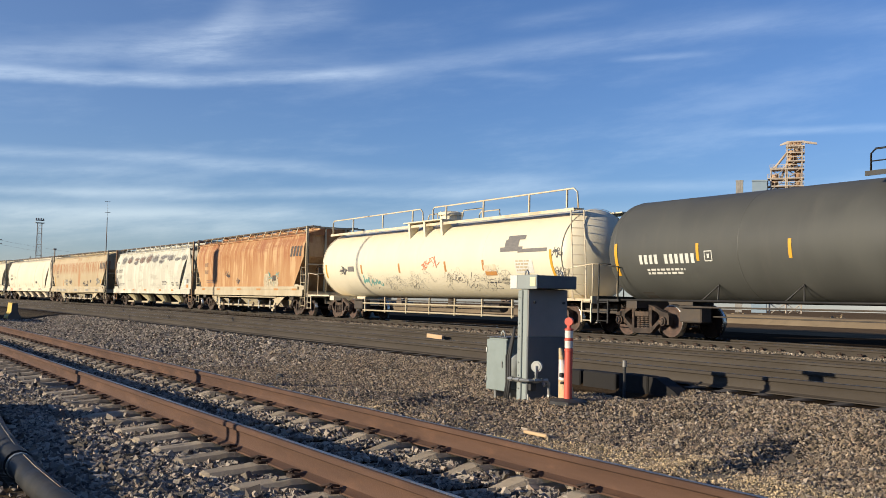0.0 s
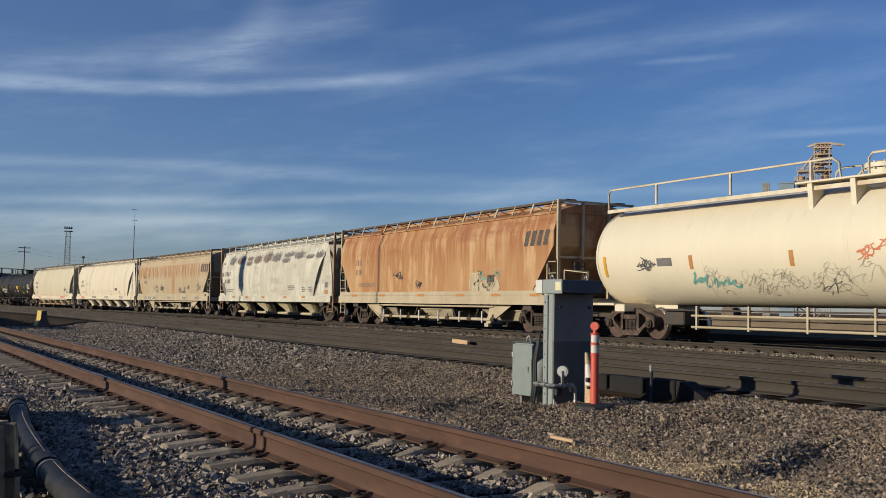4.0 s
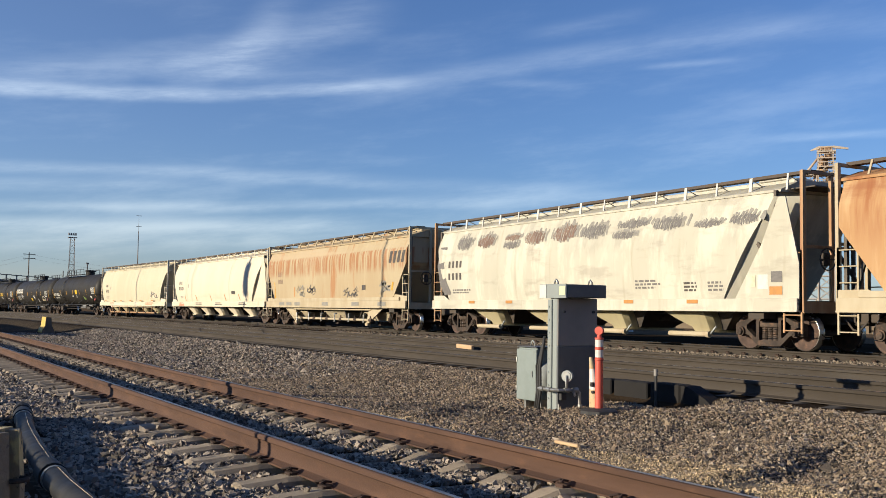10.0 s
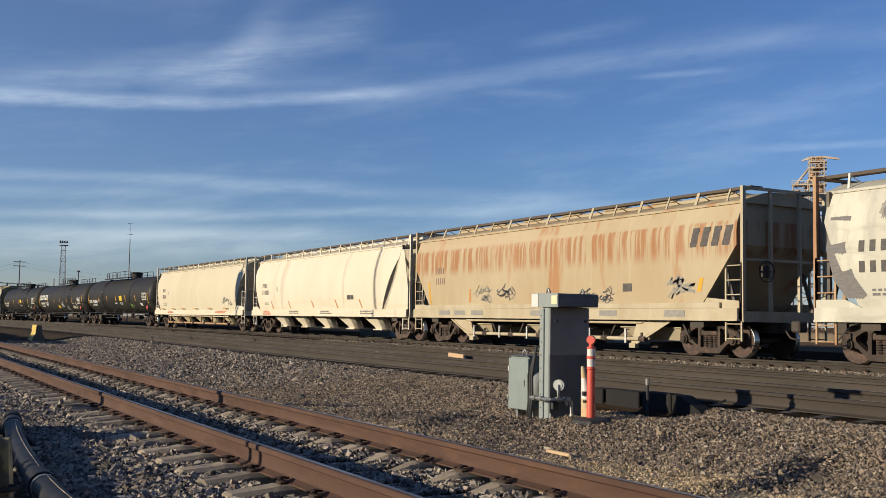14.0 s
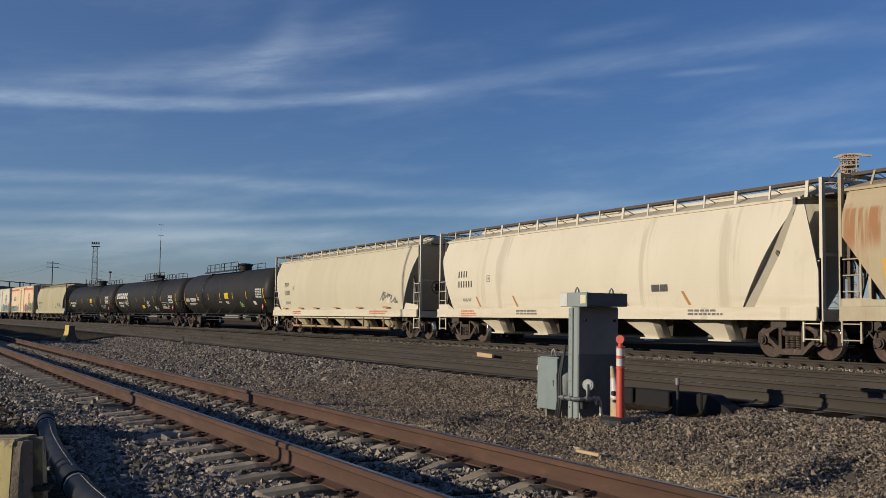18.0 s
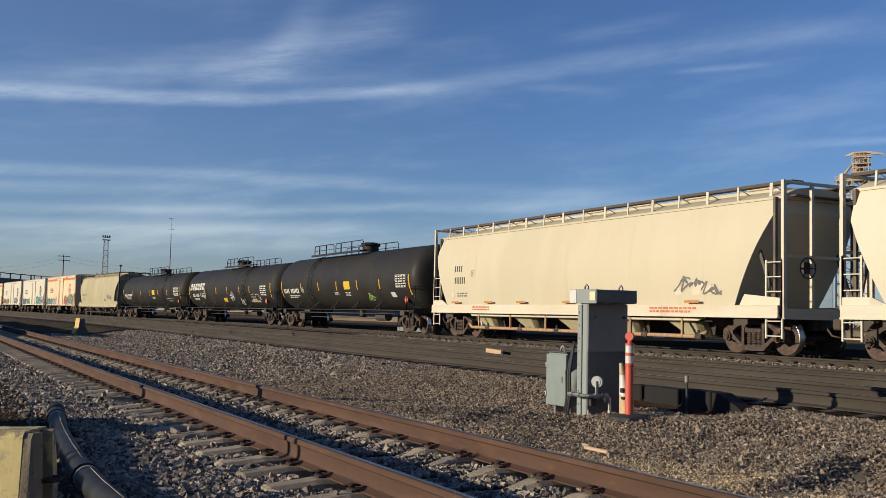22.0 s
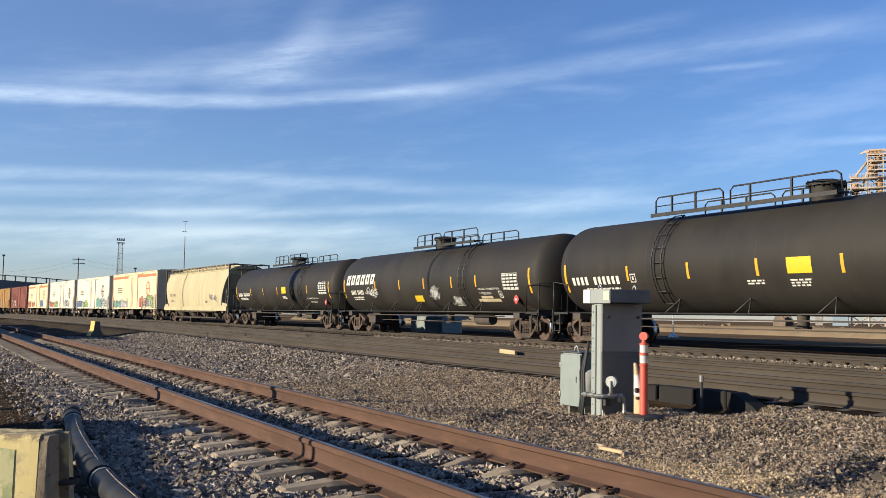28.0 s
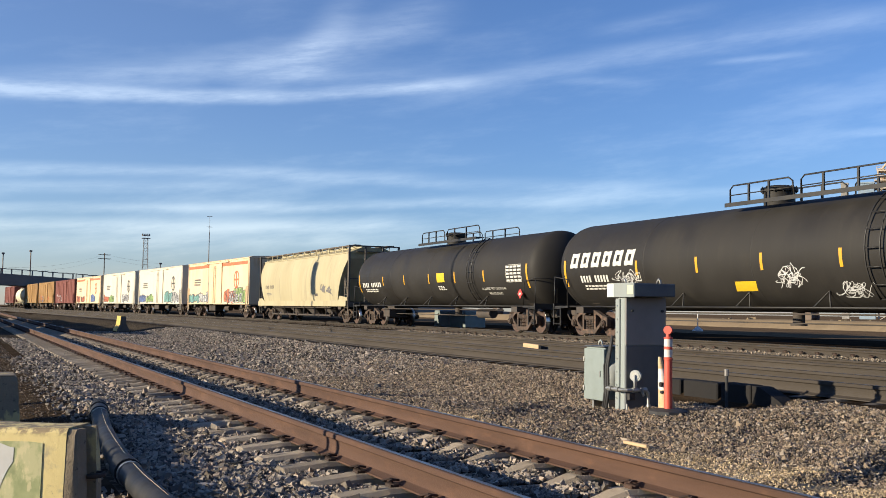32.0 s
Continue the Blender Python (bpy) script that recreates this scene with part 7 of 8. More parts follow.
    pipe(bm, [(x, -0.12, 0.34), (x + 0.03, -0.11, 0.27)], 0.016, 6)
    part("conduit", bm, "pipe", ob, "galvanized conduit with fittings")
    bm = bmesh.new()
    g, a = Vector((x, -0.20, 0.50)), Vector((0.55, -0.83, 0.0))
    cyl(bm, g - a * 0.02, g + a * 0.02, 0.066, 20)
    gauge = part("dial_gauge", bm, "gauge", ob, "round pale metal gauge")
    bm = bmesh.new()
    cyl(bm, g + a * 0.02, g + a * 0.026, 0.048, 20)
    part("dial_face", bm, "pipe", gauge)
    bm = bmesh.new()
    pipe(bm, [g + a * 0.035 + Vector((0, 0, 0.01)), g + a * 0.04 + Vector((0, 0, -0.07)), g + a * 0.03 + Vector((0, 0, -0.13))], 0.012, 6)
    part("lever", bm, "gauge", gauge)
    bm = bmesh.new()
    cyl(bm, (x - 0.03, -0.30, -0.06), (x - 0.03, -0.30, 0.18), 0.01, 6)
    part("stake", bm, "pipe", ob)
    bm = bmesh.new()
    for k, o in enumerate((0.0, 0.035, 0.07)):
        pipe(bm, [(-w / 2 - 0.03 - o * 0.3, -d / 2 - 0.05, 0.95 - o), (-w / 2 - 0.05 - o * 0.4, -d / 2 - 0.06, 0.8), (-w / 2 - 0.09 - o, -d / 2 - 0.07, 0.6), (-w / 2 - 0.08 - o, -d / 2 - 0.07, 0.3), (-w / 2 - 0.12 - o, -d / 2 - 0.08, 0.02)], 0.016, 6)
    part("cable", bm, "black", ob, "black cables")
    return ob


def make_junction_box():
    ob = empty("junction_box", "grey-green metal junction box beside the cabinet", "junction box", at=(-10.365, 7.02, -0.20))
    bm = bmesh.new()
    box(bm, -0.205, 0.20, -0.17, 0.20, 0.0, 0.62, 0.008)
    part("box_body", bm, "box_green", ob)
    bm = bmesh.new()
    box(bm, -0.215, 0.213, -0.195, -0.172, -0.012, 0.60, 0.005)
    door = part("box_door", bm, "box_green", ob)
    for z in (0.12, 0.47):
        bm = bmesh.new()
        cyl(bm, (-0.205, -0.20, z - 0.03), (-0.205, -0.20, z + 0.03), 0.01, 6)
        part("hinge", bm, "pipe", door)
    bm = bmesh.new()
    box(bm, 0.13, 0.145, -0.206, -0.194, 0.27, 0.34)
    part("latch", bm, "pipe", door)
    bm = bmesh.new()
    box(bm, -0.215, 0.213, -0.195, 0.205, 0.622, 0.635, 0.004)
    part("box_lid", bm, "panel_dark", ob, "dark lid")
    bm = bmesh.new()
    loft(bm, [[(x, 0.01 + r * math.cos(q * math.pi / 10), 0.27 + r * math.sin(q * math.pi / 10)) for q in range(20)] for x, r in ((0.19, 0.18), (0.24, 0.18), (0.275, 0.155), (0.30, 0.11), (0.31, 0.05))])
    part("round_cover", bm, "gauge", ob, "round pale metal side cover")
    bm = bmesh.new()
    pipe(bm, [(-0.04, -0.1, 0.62), (-0.035, -0.1, 0.68), (0.0, -0.1, 0.705), (0.035, -0.1, 0.68), (0.04, -0.1, 0.62)], 0.01, 6)
    part("lifting_eye", bm, "gauge", ob)
    for x in (-0.16, 0.16):
        bm = bmesh.new()
        box(bm, x - 0.02, x + 0.02, -0.1, 0.1, -0.20, 0.0)
        part("leg", bm, "pipe", ob)


def make_delineator(x, y, z, h):
    ob = empty("delineator_post", "orange plastic delineator post with reflective bands", "delineator post", at=(x, y, z))
    bm = bmesh.new()
    lathe(bm, [(0.02, 0.046), (0.30, 0.044), (h - 0.16, 0.0435), (h - 0.145, 0.030), (h - 0.10, 0.022)])
    part("post", bm, "orange", ob)
    bm = bmesh.new()
    cyl(bm, (-0.014, 0.02, h - 0.055), (0.014, -0.02, h - 0.055), 0.047, 18)
    part("top_ring", bm, "orange", ob)
    for a in (0.635, 0.755):
        bm = bmesh.new()
        lathe(bm, [(h * a, 0.0455), (h * a + 0.085, 0.0450)])
        part("reflective_band", bm, "band", ob, "pale reflective band")
    for a in (0.612, 0.733, 0.85):
        bm = bmesh.new()
        lathe(bm, [(h * a - 0.012, 0.044), (h * a - 0.007, 0.050), (h * a + 0.007, 0.050), (h * a + 0.012, 0.044)])
        part("collar", bm, "orange", ob)
    bm = bmesh.new()
    lathe(bm, [(-0.03, 0.215), (0.025, 0.21), (0.045, 0.16), (0.05, 0.06)], n=10)
    part("base", bm, "black", ob, "black rubber base")


def make_far_barrier(x, y, z, label="yellow end of a concrete barrier"):
    ob = empty("concrete_barrier", label, "concrete barrier", "yellow barriers", at=(x, y, z))
    bm = bmesh.new()
    sec = [(-0.42, 0), (-0.40, 0.12), (-0.22, 0.38), (-0.17, 0.82), (0.17, 0.82), (0.22, 0.38), (0.40, 0.12), (0.42, 0)]
    loft(bm, [[(d, yy, zz) for yy, zz in sec] for d in (-1.5, -1.0, -0.5, 0.0)])
    bmesh.ops.bevel(bm, geom=bm.edges[:], offset=0.012, segments=1, affect="EDGES")
    part("barrier_body", bm, "yellow", ob)
    # end plate in a dark brown that puts the end's shade into its colour
    bm = bmesh.new()
    loft(bm, [[(d, yy * 0.96, zz * 0.985) for yy, zz in sec] for d in (0.003, 0.02)])
    part("barrier_end", bm, "end_dark", ob, "dirty end of the barrier, darkened for its shade")
    return ob


def lattice(bm, x, y, z0, z1, w0, w1, n, r=0.06):
    """A square lattice mast."""
    def corner(k, u):
        w = w0 + (w1 - w0) * u
        sx, sy = ((-1, -1), (1, -1), (1, 1), (-1, 1))[k % 4]
        return Vector((x + sx * w / 2, y + sy * w / 2, z0 + (z1 - z0) * u))
    for k in range(4):
        cyl(bm, corner(k, 0), corner(k, 1), r, 5)
        for i in range(n):
            a, b = i / n, (i + 1) / n
            cyl(bm, corner(k, a), corner(k + 1, b), r * 0.6, 4)
            cyl(bm, corner(k, b), corner(k + 1, b), r * 0.6, 4)


def at_dir(az, dist):
    return dist * math.cos(radians(az)), dist * math.sin(radians(az))


def make_far_things():
    # light tower and antenna far along the yard
    x, y = at_dir(171.5, 200)
    ob = empty("light_tower", "tall lattice floodlight tower far down the yard", "light tower")
    bm = bmesh.new()
    lattice(bm, x, y, -0.5, 13.6, 1.3, 0.7, 14, 0.032)
    part("mast", bm, "mast", ob)
    bm = bmesh.new()
    box(bm, x - 0.6, x + 0.6, y - 0.75, y + 0.75, 13.5, 13.62)
    box(bm, x - 0.5, x + 0.5, y - 0.7, y + 0.7, 14.0, 14.08)
    for k in range(4):
        box(bm, x - 0.15, x + 0.2, y - 0.72 + k * 0.4, y - 0.52 + k * 0.4, 14.08, 14.42)
    part("lamp_rack", bm, "mast", ob)
    x, y = at_dir(168.15, 150)
    ob = empty("antenna_mast", "thin antenna mast with whip aerials", "antenna mast")
    bm = bmesh.new()
    cyl(bm, (x, y, -0.5), (x, y, 11.6), 0.10, 6, 0.05)
    cyl(bm, (x, y, 11.6), (x, y, 13.8), 0.016, 5)
    part("mast", bm, "mast", ob)
    bm = bmesh.new()
    for z, w in ((12.3, 0.4), (13.8, 0.38)):
        cyl(bm, (x, y - w, z), (x, y + w, z), 0.035, 5)
    part("aerial", bm, "mast", ob)
    # wooden line poles
    for az, d, h in ((173.6, 240, 12.5), (170.2, 260, 8.0), (171.9, 250, 9.0), (175.0, 250, 8.0), (179.6, 240, 10.0), (181.0, 230, 10.0)):
        x, y = at_dir(az, d)
        ob = empty("utility_pole", "weathered wooden utility pole with crossarms", "utility pole", "line of utility poles")
        bm = bmesh.new()
        cyl(bm, (x, y, -0.5), (x, y, h), 0.15, 7, 0.10)
        part("pole", bm, "wood_pole", ob)
        if h > 10.8:
            bm = bmesh.new()
            for z in (h - 0.4, h - 1.3):
                box(bm, x - 0.06, x + 0.06, y - 1.3, y + 1.3, z - 0.07, z + 0.07)
            part("crossarm", bm, "wood_pole", ob)
    ob = empty("overhead_wires", "thin dark overhead wires between the poles", "wires")
    for dz in (-0.4, -1.3):
        bm = bmesh.new()
        a, b = Vector((*at_dir(173.6, 240), 12.5 + dz)), Vector((*at_dir(160.0, 250), 11.0 + dz))
        e = Vector((*at_dir(181.0, 230), 10.0 + dz))
        for p, q in ((a, b), (a, e)):
            pipe(bm, [p.lerp(q, k / 14) - Vector((0, 0, 2.2 * 4 * (k / 14) * (1 - k / 14))) for k in range(15)], 0.010, 4)
        part("wire", bm, "mast", ob)
    # road bridge over the yard at the far end
    ob = tagged(new("road_bridge"), "dark concrete road bridge over the tracks with parapet", "bridge", kind="structure")
    X = -150.0
    bm = bmesh.new()
    rings = []
    for y in (-140, -60, -20, 0, 4, 8, 13, 20, 30, 45, 80):
        top = 4.9 - 0.055 * (y - 3) if y > 3 else 4.9
        rings.append([(X - 60 - 5 + y * 0.0, y, top - 1.5), (X - 60 + 5, y, top - 1.5), (X - 60 + 5, y, top), (X - 60 - 5, y, top)])
    part("deck", loft(bm, [[(px, py * 1.4, pz * 1.38 - 0.3) for px, py, pz in r] for r in rings]), "bridge", ob)
    bm = bmesh.new()
    for k in range(70):
        y = -60 + k * 1.8
        top = (4.9 - 0.055 * (y / 1.4 - 3) if y / 1.4 > 3 else 4.9) * 1.38 - 0.3
        box(bm, X - 55.4, X - 55.2, y - 0.12, y + 0.12, top, top + 1.0)
        box(bm, X - 55.4, X - 55.2, y - 0.9, y + 0.9, top + 0.85, top + 1.0)
    tagged(part("parapet", bm, "bridge", ob), kind="stuff")
    for y in (-28, -8, 0.0, 32, 52):
        bm = bmesh.new()
        box(bm, X - 61, X - 59, y - 0.6, y + 0.6, -0.6, 5.2)
        part("pier", bm, "bridge", ob)
    for y, h in ((3.6, 4.0), (7.0, 4.6), (24.0, 3.0)):
        bm = bmesh.new()
        cyl(bm, (X - 55.3, y * 1.4, 6.0), (X - 55.3, y * 1.4, 6.0 + h), 0.10, 6)
        box(bm, X - 55.6, X - 55.0, y * 1.4 - 0.25, y * 1.4 + 0.25, 6.0 + h, 6.3 + h)
        part("bridge_lamp", bm, "mast", ob)
    # works beyond the train
    x, y = at_dir(130.65, 300)
    away = Vector((-math.sin(radians(130.65)), math.cos(radians(130.65)), 0))     # along the tower's broad face

    def stage(w0, w1, z, deep=2.2):
        """A deck with posts and a top rail, from w0 to w1 along the tower's face."""
        bm = bmesh.new()
        box(bm, w0, w1, -deep, deep, z - 0.25, z + 0.05)
        n = max(int((w1 - w0) / 0.9), 2)
        for e in (-deep, deep):
            for k in range(n + 1):
                q = w0 + (w1 - w0) * k / n
                box(bm, q - 0.05, q + 0.05, e - 0.05, e + 0.05, z, z + 1.1)
            box(bm, w0, w1, e - 0.06, e + 0.06, z + 1.0, z + 1.14)
        part("platform", bm, "far_steel", ob)

    ob = empty("process_tower", "tall pale steel process tower of a works", "industrial tower", at=(x, y, 0))
    ob.rotation_euler = (0, 0, math.atan2(away.y, away.x))
    bm = bmesh.new()
    lattice(bm, 0.0, 0, -0.5, 47.0, 3.9, 3.9, 15, 0.2)
    part("frame", bm, "far_steel", ob)
    bm = bmesh.new()
    lattice(bm, 4.3, 0, -0.5, 40.6, 4.4, 3.9, 13, 0.2)
    part("side_frame", bm, "far_steel", ob)
    for z in (31.0, 33.4, 35.6, 37.8, 40.4):
        stage(-2.5, 7.2 if z < 40 else 6.6, z)
    for z in (42.6, 45.0, 46.8):
        stage(-2.6, 2.3, z)
    for k, (w, z0, z1, r) in enumerate(((0.9, 30, 36, 1.1), (-0.9, 36, 41, 0.9), (0.6, 41.5, 45.6, 1.2), (4.6, 30, 35, 1.2), (5.2, 35.4, 39.0, 0.9), (-0.6, 45.2, 47.4, 1.0))):
        bm = bmesh.new()
        cyl(bm, (w, -0.6, z0), (w, -0.6, z1), r, 12)
        part("vessel", bm, "end_rust", ob, "rust-brown vessel inside the frame")
    for w0, w1, z0, z1 in ((5.4, 2.0, 41.0, 45.4), (3.6, 1.2, 38.0, 44.6), (-1.6, 1.5, 38.5, 42.0)):
        bm = bmesh.new()
        pipe(bm, [(w0, -1.4, z0), (w1, -1.4, z1)], 0.36, 6)
        part("chute", bm, "far_steel", ob)
    bm = bmesh.new()
    box(bm, -1.7, 1.6, -1.6, 1.6, 46.9, 48.0)
    part("head_house", bm, "end_rust", ob)
    bm = bmesh.new()
    loft(bm, [[(w, -0.3, z - h), (w, 0.3, z - h), (w, 0.3, z + h), (w, -0.3, z + h)] for w, z, h in ((4.0, 47.3, 0.15), (2.0, 48.0, 0.4), (-2.2, 48.1, 0.35), (-5.9, 47.5, 0.25))])
    part("boom", bm, "far_steel", ob)
    x2, y2 = at_dir(132.42, 300)
    ob = empty("works_building", "blue-grey clad works building with flat roof", "building", at=(x2, y2, 0))
    ob.rotation_euler = (0, 0, math.atan2(away.y, away.x))
    bm = bmesh.new()
    box(bm, -2.0, 2.0, -3, 3, -0.5, 36.8)
    part("wall", bm, "far_blue", ob)
    bm = bmesh.new()
    box(bm, -2.15, 2.15, -3.2, 3.2, 36.8, 37.2)
    part("roof", bm, "far_blue", ob)
    x2, y2 = at_dir(133.48, 300)
    ob = empty("concrete_stack", "pale square concrete stack of a works", "stack", at=(x2, y2, 0))
    ob.rotation_euler = (0, 0, math.atan2(away.y, away.x))
    bm = bmesh.new()
    box(bm, -0.95, 0.95, -0.95, 0.95, -0.5, 37.0)
    part("shaft", bm, "concrete", ob)
    bm = bmesh.new()
    box(bm, -1.02, 1.02, -1.02, 1.02, 37.0, 37.4)
    part("rim", bm, "concrete", ob)


def make_behind_train():
    """Ground clutter that shows under and between the cars."""
    bm = bmesh.new()
    rings = []
    for k in range(60):
        x = -150 + 3.0 * k
        h = 0.75 + 0.25 * noise.noise((k * 0.31, 2, 0)) + 0.12 * noise.noise((k * 1.3, 5, 0))
        y = 47 + 1.2 * noise.noise((k * 0.2, 8, 0))
        rings.append([(x, y, -0.6), (x, y + 1.5, -0.2 + h * 0.8), (x, y + 3, -0.25 + h), (x, y + 7, -0.25 + h * 0.9), (x, y + 10, -0.6)])
    loft(bm, rings)
    tagged(part("dirt_bank", bm, "tan_bank"), "long low bank of dry tan soil", "dirt bank", kind="structure")
    r = random.Random(3)
    for k in range(26):
        x, y = -120 + 5.2 * k + r.uniform(-2, 2), 60 + r.uniform(0, 8)
        zg = ground_z(x, y)
        w, h = r.uniform(0.8, 2.0), r.uniform(0.4, 0.9)
        kind = 1 if k % 5 else 3
        if kind == 1:
            ob = empty("rubble_heap", "low heap of tan rubble", "rubble", "rubble heaps", at=(x, y, zg))
            for q in range(6):
                bm = bmesh.new()
                m = pose(r.uniform(-w, w), r.uniform(-0.8, 0.8), r.uniform(0, 0.3), r.uniform(0, 90), r.uniform(0, 90), r.uniform(0, 90)) @ Matrix.Diagonal((r.uniform(0.3, 0.9), r.uniform(0.2, 0.6), r.uniform(0.15, 0.4), 1))
                bmesh.ops.create_cube(bm, size=1.0, matrix=m)
                for v in bm.verts:
                    v.co += Vector((r.uniform(-0.06, 0.06), r.uniform(-0.06, 0.06), r.uniform(-0.05, 0.05)))
                part("chunk", bm, "tan_bank", ob)
        else:
            ob = empty("cable_reel", "worn wooden cable reel behind the tracks", "cable reel", "reels behind the tracks", at=(x, y, zg + 0.74))
            bm = bmesh.new()
            for s in (-1, 1):
                cyl(bm, (0, s * 0.4, 0), (0, s * 0.48, 0), 0.75, 18)
            cyl(bm, (0, -0.4, 0), (0, 0.4, 0), 0.4, 14)
            part("drum", bm, "wood_pole", ob)
    for x, y in ((-41.9, 33.9),):
        ob = empty("marker_post", "white marker post on a flared base", "marker post", "white marker posts", at=(x, y, -0.08))
        bm = bmesh.new()
        lathe(bm, [(0, 0.28), (0.08, 0.26), (0.26, 0.05)], n=12)
        part("base", bm, "white_paint", ob)
        bm = bmesh.new()
        cyl(bm, (0, 0, 0.22), (0, 0, 1.2), 0.025, 8)
        part("post", bm, "white_paint", ob)
    ob = empty("electrical_box", "pale blue steel box beside the far track", "electrical box", at=(-49.8, 24.1, -0.09))
    bm = bmesh.new()
    box(bm, -1.95, 1.95, -0.6, 0.6, 0, 0.9, 0.03)
    part("box_body", bm, "box_green", ob)
    bm = bmesh.new()
    box(bm, -0.1, 0.1, -0.63, -0.595, 0.08, 0.84)
    part("door_seam", bm, "steel_grey", ob)


def make_near_things():
    make_cabinet()
    make_junction_box()
    make_delineator(DEL_X, DEL_Y, DEL_Z, 0.955)
    ob = empty("traffic_cone", "worn and leaning orange and white traffic cone", "traffic cone", at=(DEL_X - 0.13, DEL_Y + 0.09, DEL_Z))

    def cone_rings(bm, zr):
        loft(bm, [[(-0.085 * z + r * math.cos(k * math.pi / 8), -0.115 * z + r * math.sin(k * math.pi / 8), z) for k in range(16)] for z, r in zr])
        return bm
    part("cone_foot", cone_rings(bmesh.new(), [(0.0, 0.11), (0.03, 0.098), (0.24, 0.068)]), "cone_tan", ob, "faded orange lower half")
    part("cone_band", cone_rings(bmesh.new(), [(0.242, 0.0685), (0.47, 0.036)]), "band", ob, "dirty white reflective band")
    part("cone_tip", cone_rings(bmesh.new(), [(0.472, 0.0355), (0.59, 0.021), (0.60, 0.016)]), "cone_tan", ob, "faded orange tip")
    for z, w in ((0.30, 0.05), (0.215, 0.03)):
        bm = bmesh.new()
        box(bm, -0.085 * z + 0.01, -0.085 * z + 0.055, -0.115 * z - 0.08, -0.115 * z - 0.035, z - w / 2, z + w / 2, 0.01)
        part("scuff", bm, "black", ob, "black scuff mark")
    fb = make_far_barrier(-48.4, 6.35, -0.36)
    fb.scale = (0.9, 0.68, 0.86)
    # concrete blocks set along the second track
    for x0, x1, top in ((-11.38, -11.12, -0.05), (-11.06, -10.37, -0.045), (-10.31, -9.76, -0.03)):
        ob = empty("concrete_block", "very dark grey concrete block beside the rail", "concrete block", "blocks beside the rail", at=((x0 + x1) / 2, 8.80, -0.42))
        bm = bmesh.new()
        w = (x1 - x0) / 2
        box(bm, -w, w, -0.10, 0.12, 0, top + 0.42, 0.015)
        part("block_body", bm, "dark_concrete", ob)
        bm = bmesh.new()
        box(bm, -w - 0.02, w + 0.03, 0.0, 0.10, 0.03, top + 0.40)
        part("backing_plate", bm, "black", ob)
    ob = empty("sloped_block", "dark sloping end block of a concrete row", "concrete block", "blocks beside the rail", at=(-9.73, 8.80, -0.42))
    bm = bmesh.new()
    prism(bm, [(0.0, 0.0), (0.62, 0.0), (0.60, 0.14), (0.45, 0.24), (0.12, 0.38), (0.0, 0.385)], -0.10, 0.12)
    part("block_body", bm, "dark_concrete", ob)
    ob = empty("marker_stub", "short grey pipe stub marker", "pipe stub", at=(-9.9, 8.45, -0.3))
    bm = bmesh.new()
    cyl(bm, (0, 0, 0), (0, 0, 0.42), 0.02, 8)
    part("pipe", bm, "black", ob)
    bm = bmesh.new()
    cyl(bm, (0, 0, 0.38), (0, 0, 0.46), 0.026, 8)
    part("cap", bm, "panel_warm", ob)
    # wood scrap, stick and stones' litter
    for x, y, z, l, w, rz in ((-23.2, 13.35, -0.07, 0.78, 0.08, 1.0), (-7.55, 5.42, -0.33, 0.30, 0.045, 9)):
        bm = bmesh.new()
        m = pose(x, y, z, 3, 2, rz) @ Matrix.Diagonal((l, w, 0.03 if l < 0.6 else 0.11, 1))
        bmesh.ops.create_cube(bm, size=1.0, matrix=m)
        bmesh.ops.bevel(bm, geom=bm.edges[:], offset=0.008, segments=1, affect="EDGES")
        tagged(part("wood_scrap", bm, "scrap_wood"), "splintered pale scrap of wood on the gravel", "wood scrap", "wood scraps")
    for x, y, w in ((-21.88, 5.81, 0.30), (-14.73, 5.74, 0.22)):
        bm = bmesh.new()
        rr = random.Random(int(w * 100))
        rings = []
        for k in range(7):
            u = k / 6
            h = 0.05 * math.sin(math.pi * (0.08 + 0.84 * u)) * rr.uniform(0.7, 1.3)
            v = 0.07 * math.sin(math.pi * (0.12 + 0.76 * u)) * rr.uniform(0.8, 1.2)
            rings.append([(x + (u - 0.5) * w, y + v * math.cos(q * math.pi / 4), ground_z(x, y) + 0.01 + h * max(math.sin(q * math.pi / 4), -0.3)) for q in range(8)])
        loft(bm, rings)
        tagged(part("rag", bm, "black"), "crumpled dark rag lying on the gravel", "rag", "rags on the gravel")
    def barrier_face(x, z):
        """Where the near face of a barrier lies, with its unevenness."""
        i = math.floor((x + 1.13) / 0.161429)
        a = -1.13 + 0.161429 * i
        u, w = (x - a) / 0.161429, (z - 0.30) / 0.49
        lo = [-0.13 + 0.008 * noise.noise((q * 4, -0.39, 1.5)) for q in (a, a + 0.161429)]
        hi = [-0.115 + 0.008 * noise.noise((q * 4, -0.345, 3.95)) for q in (a, a + 0.161429)]
        return (lo[0] * (1 - u) + lo[1] * u) * (1 - w) + (hi[0] * (1 - u) + hi[1] * u) * w

    def on_face(bm, xs, height, off):
        """A coat of paint on a barrier's face; height(x, u) runs from its lower to its upper edge."""
        rows = [[bm.verts.new((x, barrier_face(x, height(x, j / 6)) - off, height(x, j / 6))) for x in xs] for j in range(7)]
        for a, b in zip(rows, rows[1:]):
            for i in range(len(xs) - 1):
                bm.faces.new((a[i], a[i + 1], b[i + 1], b[i]))
    # black plastic pipe lying along the ties
    ob = empty("plastic_pipe", "black plastic pipe with couplings lying on ballast", "plastic pipe")
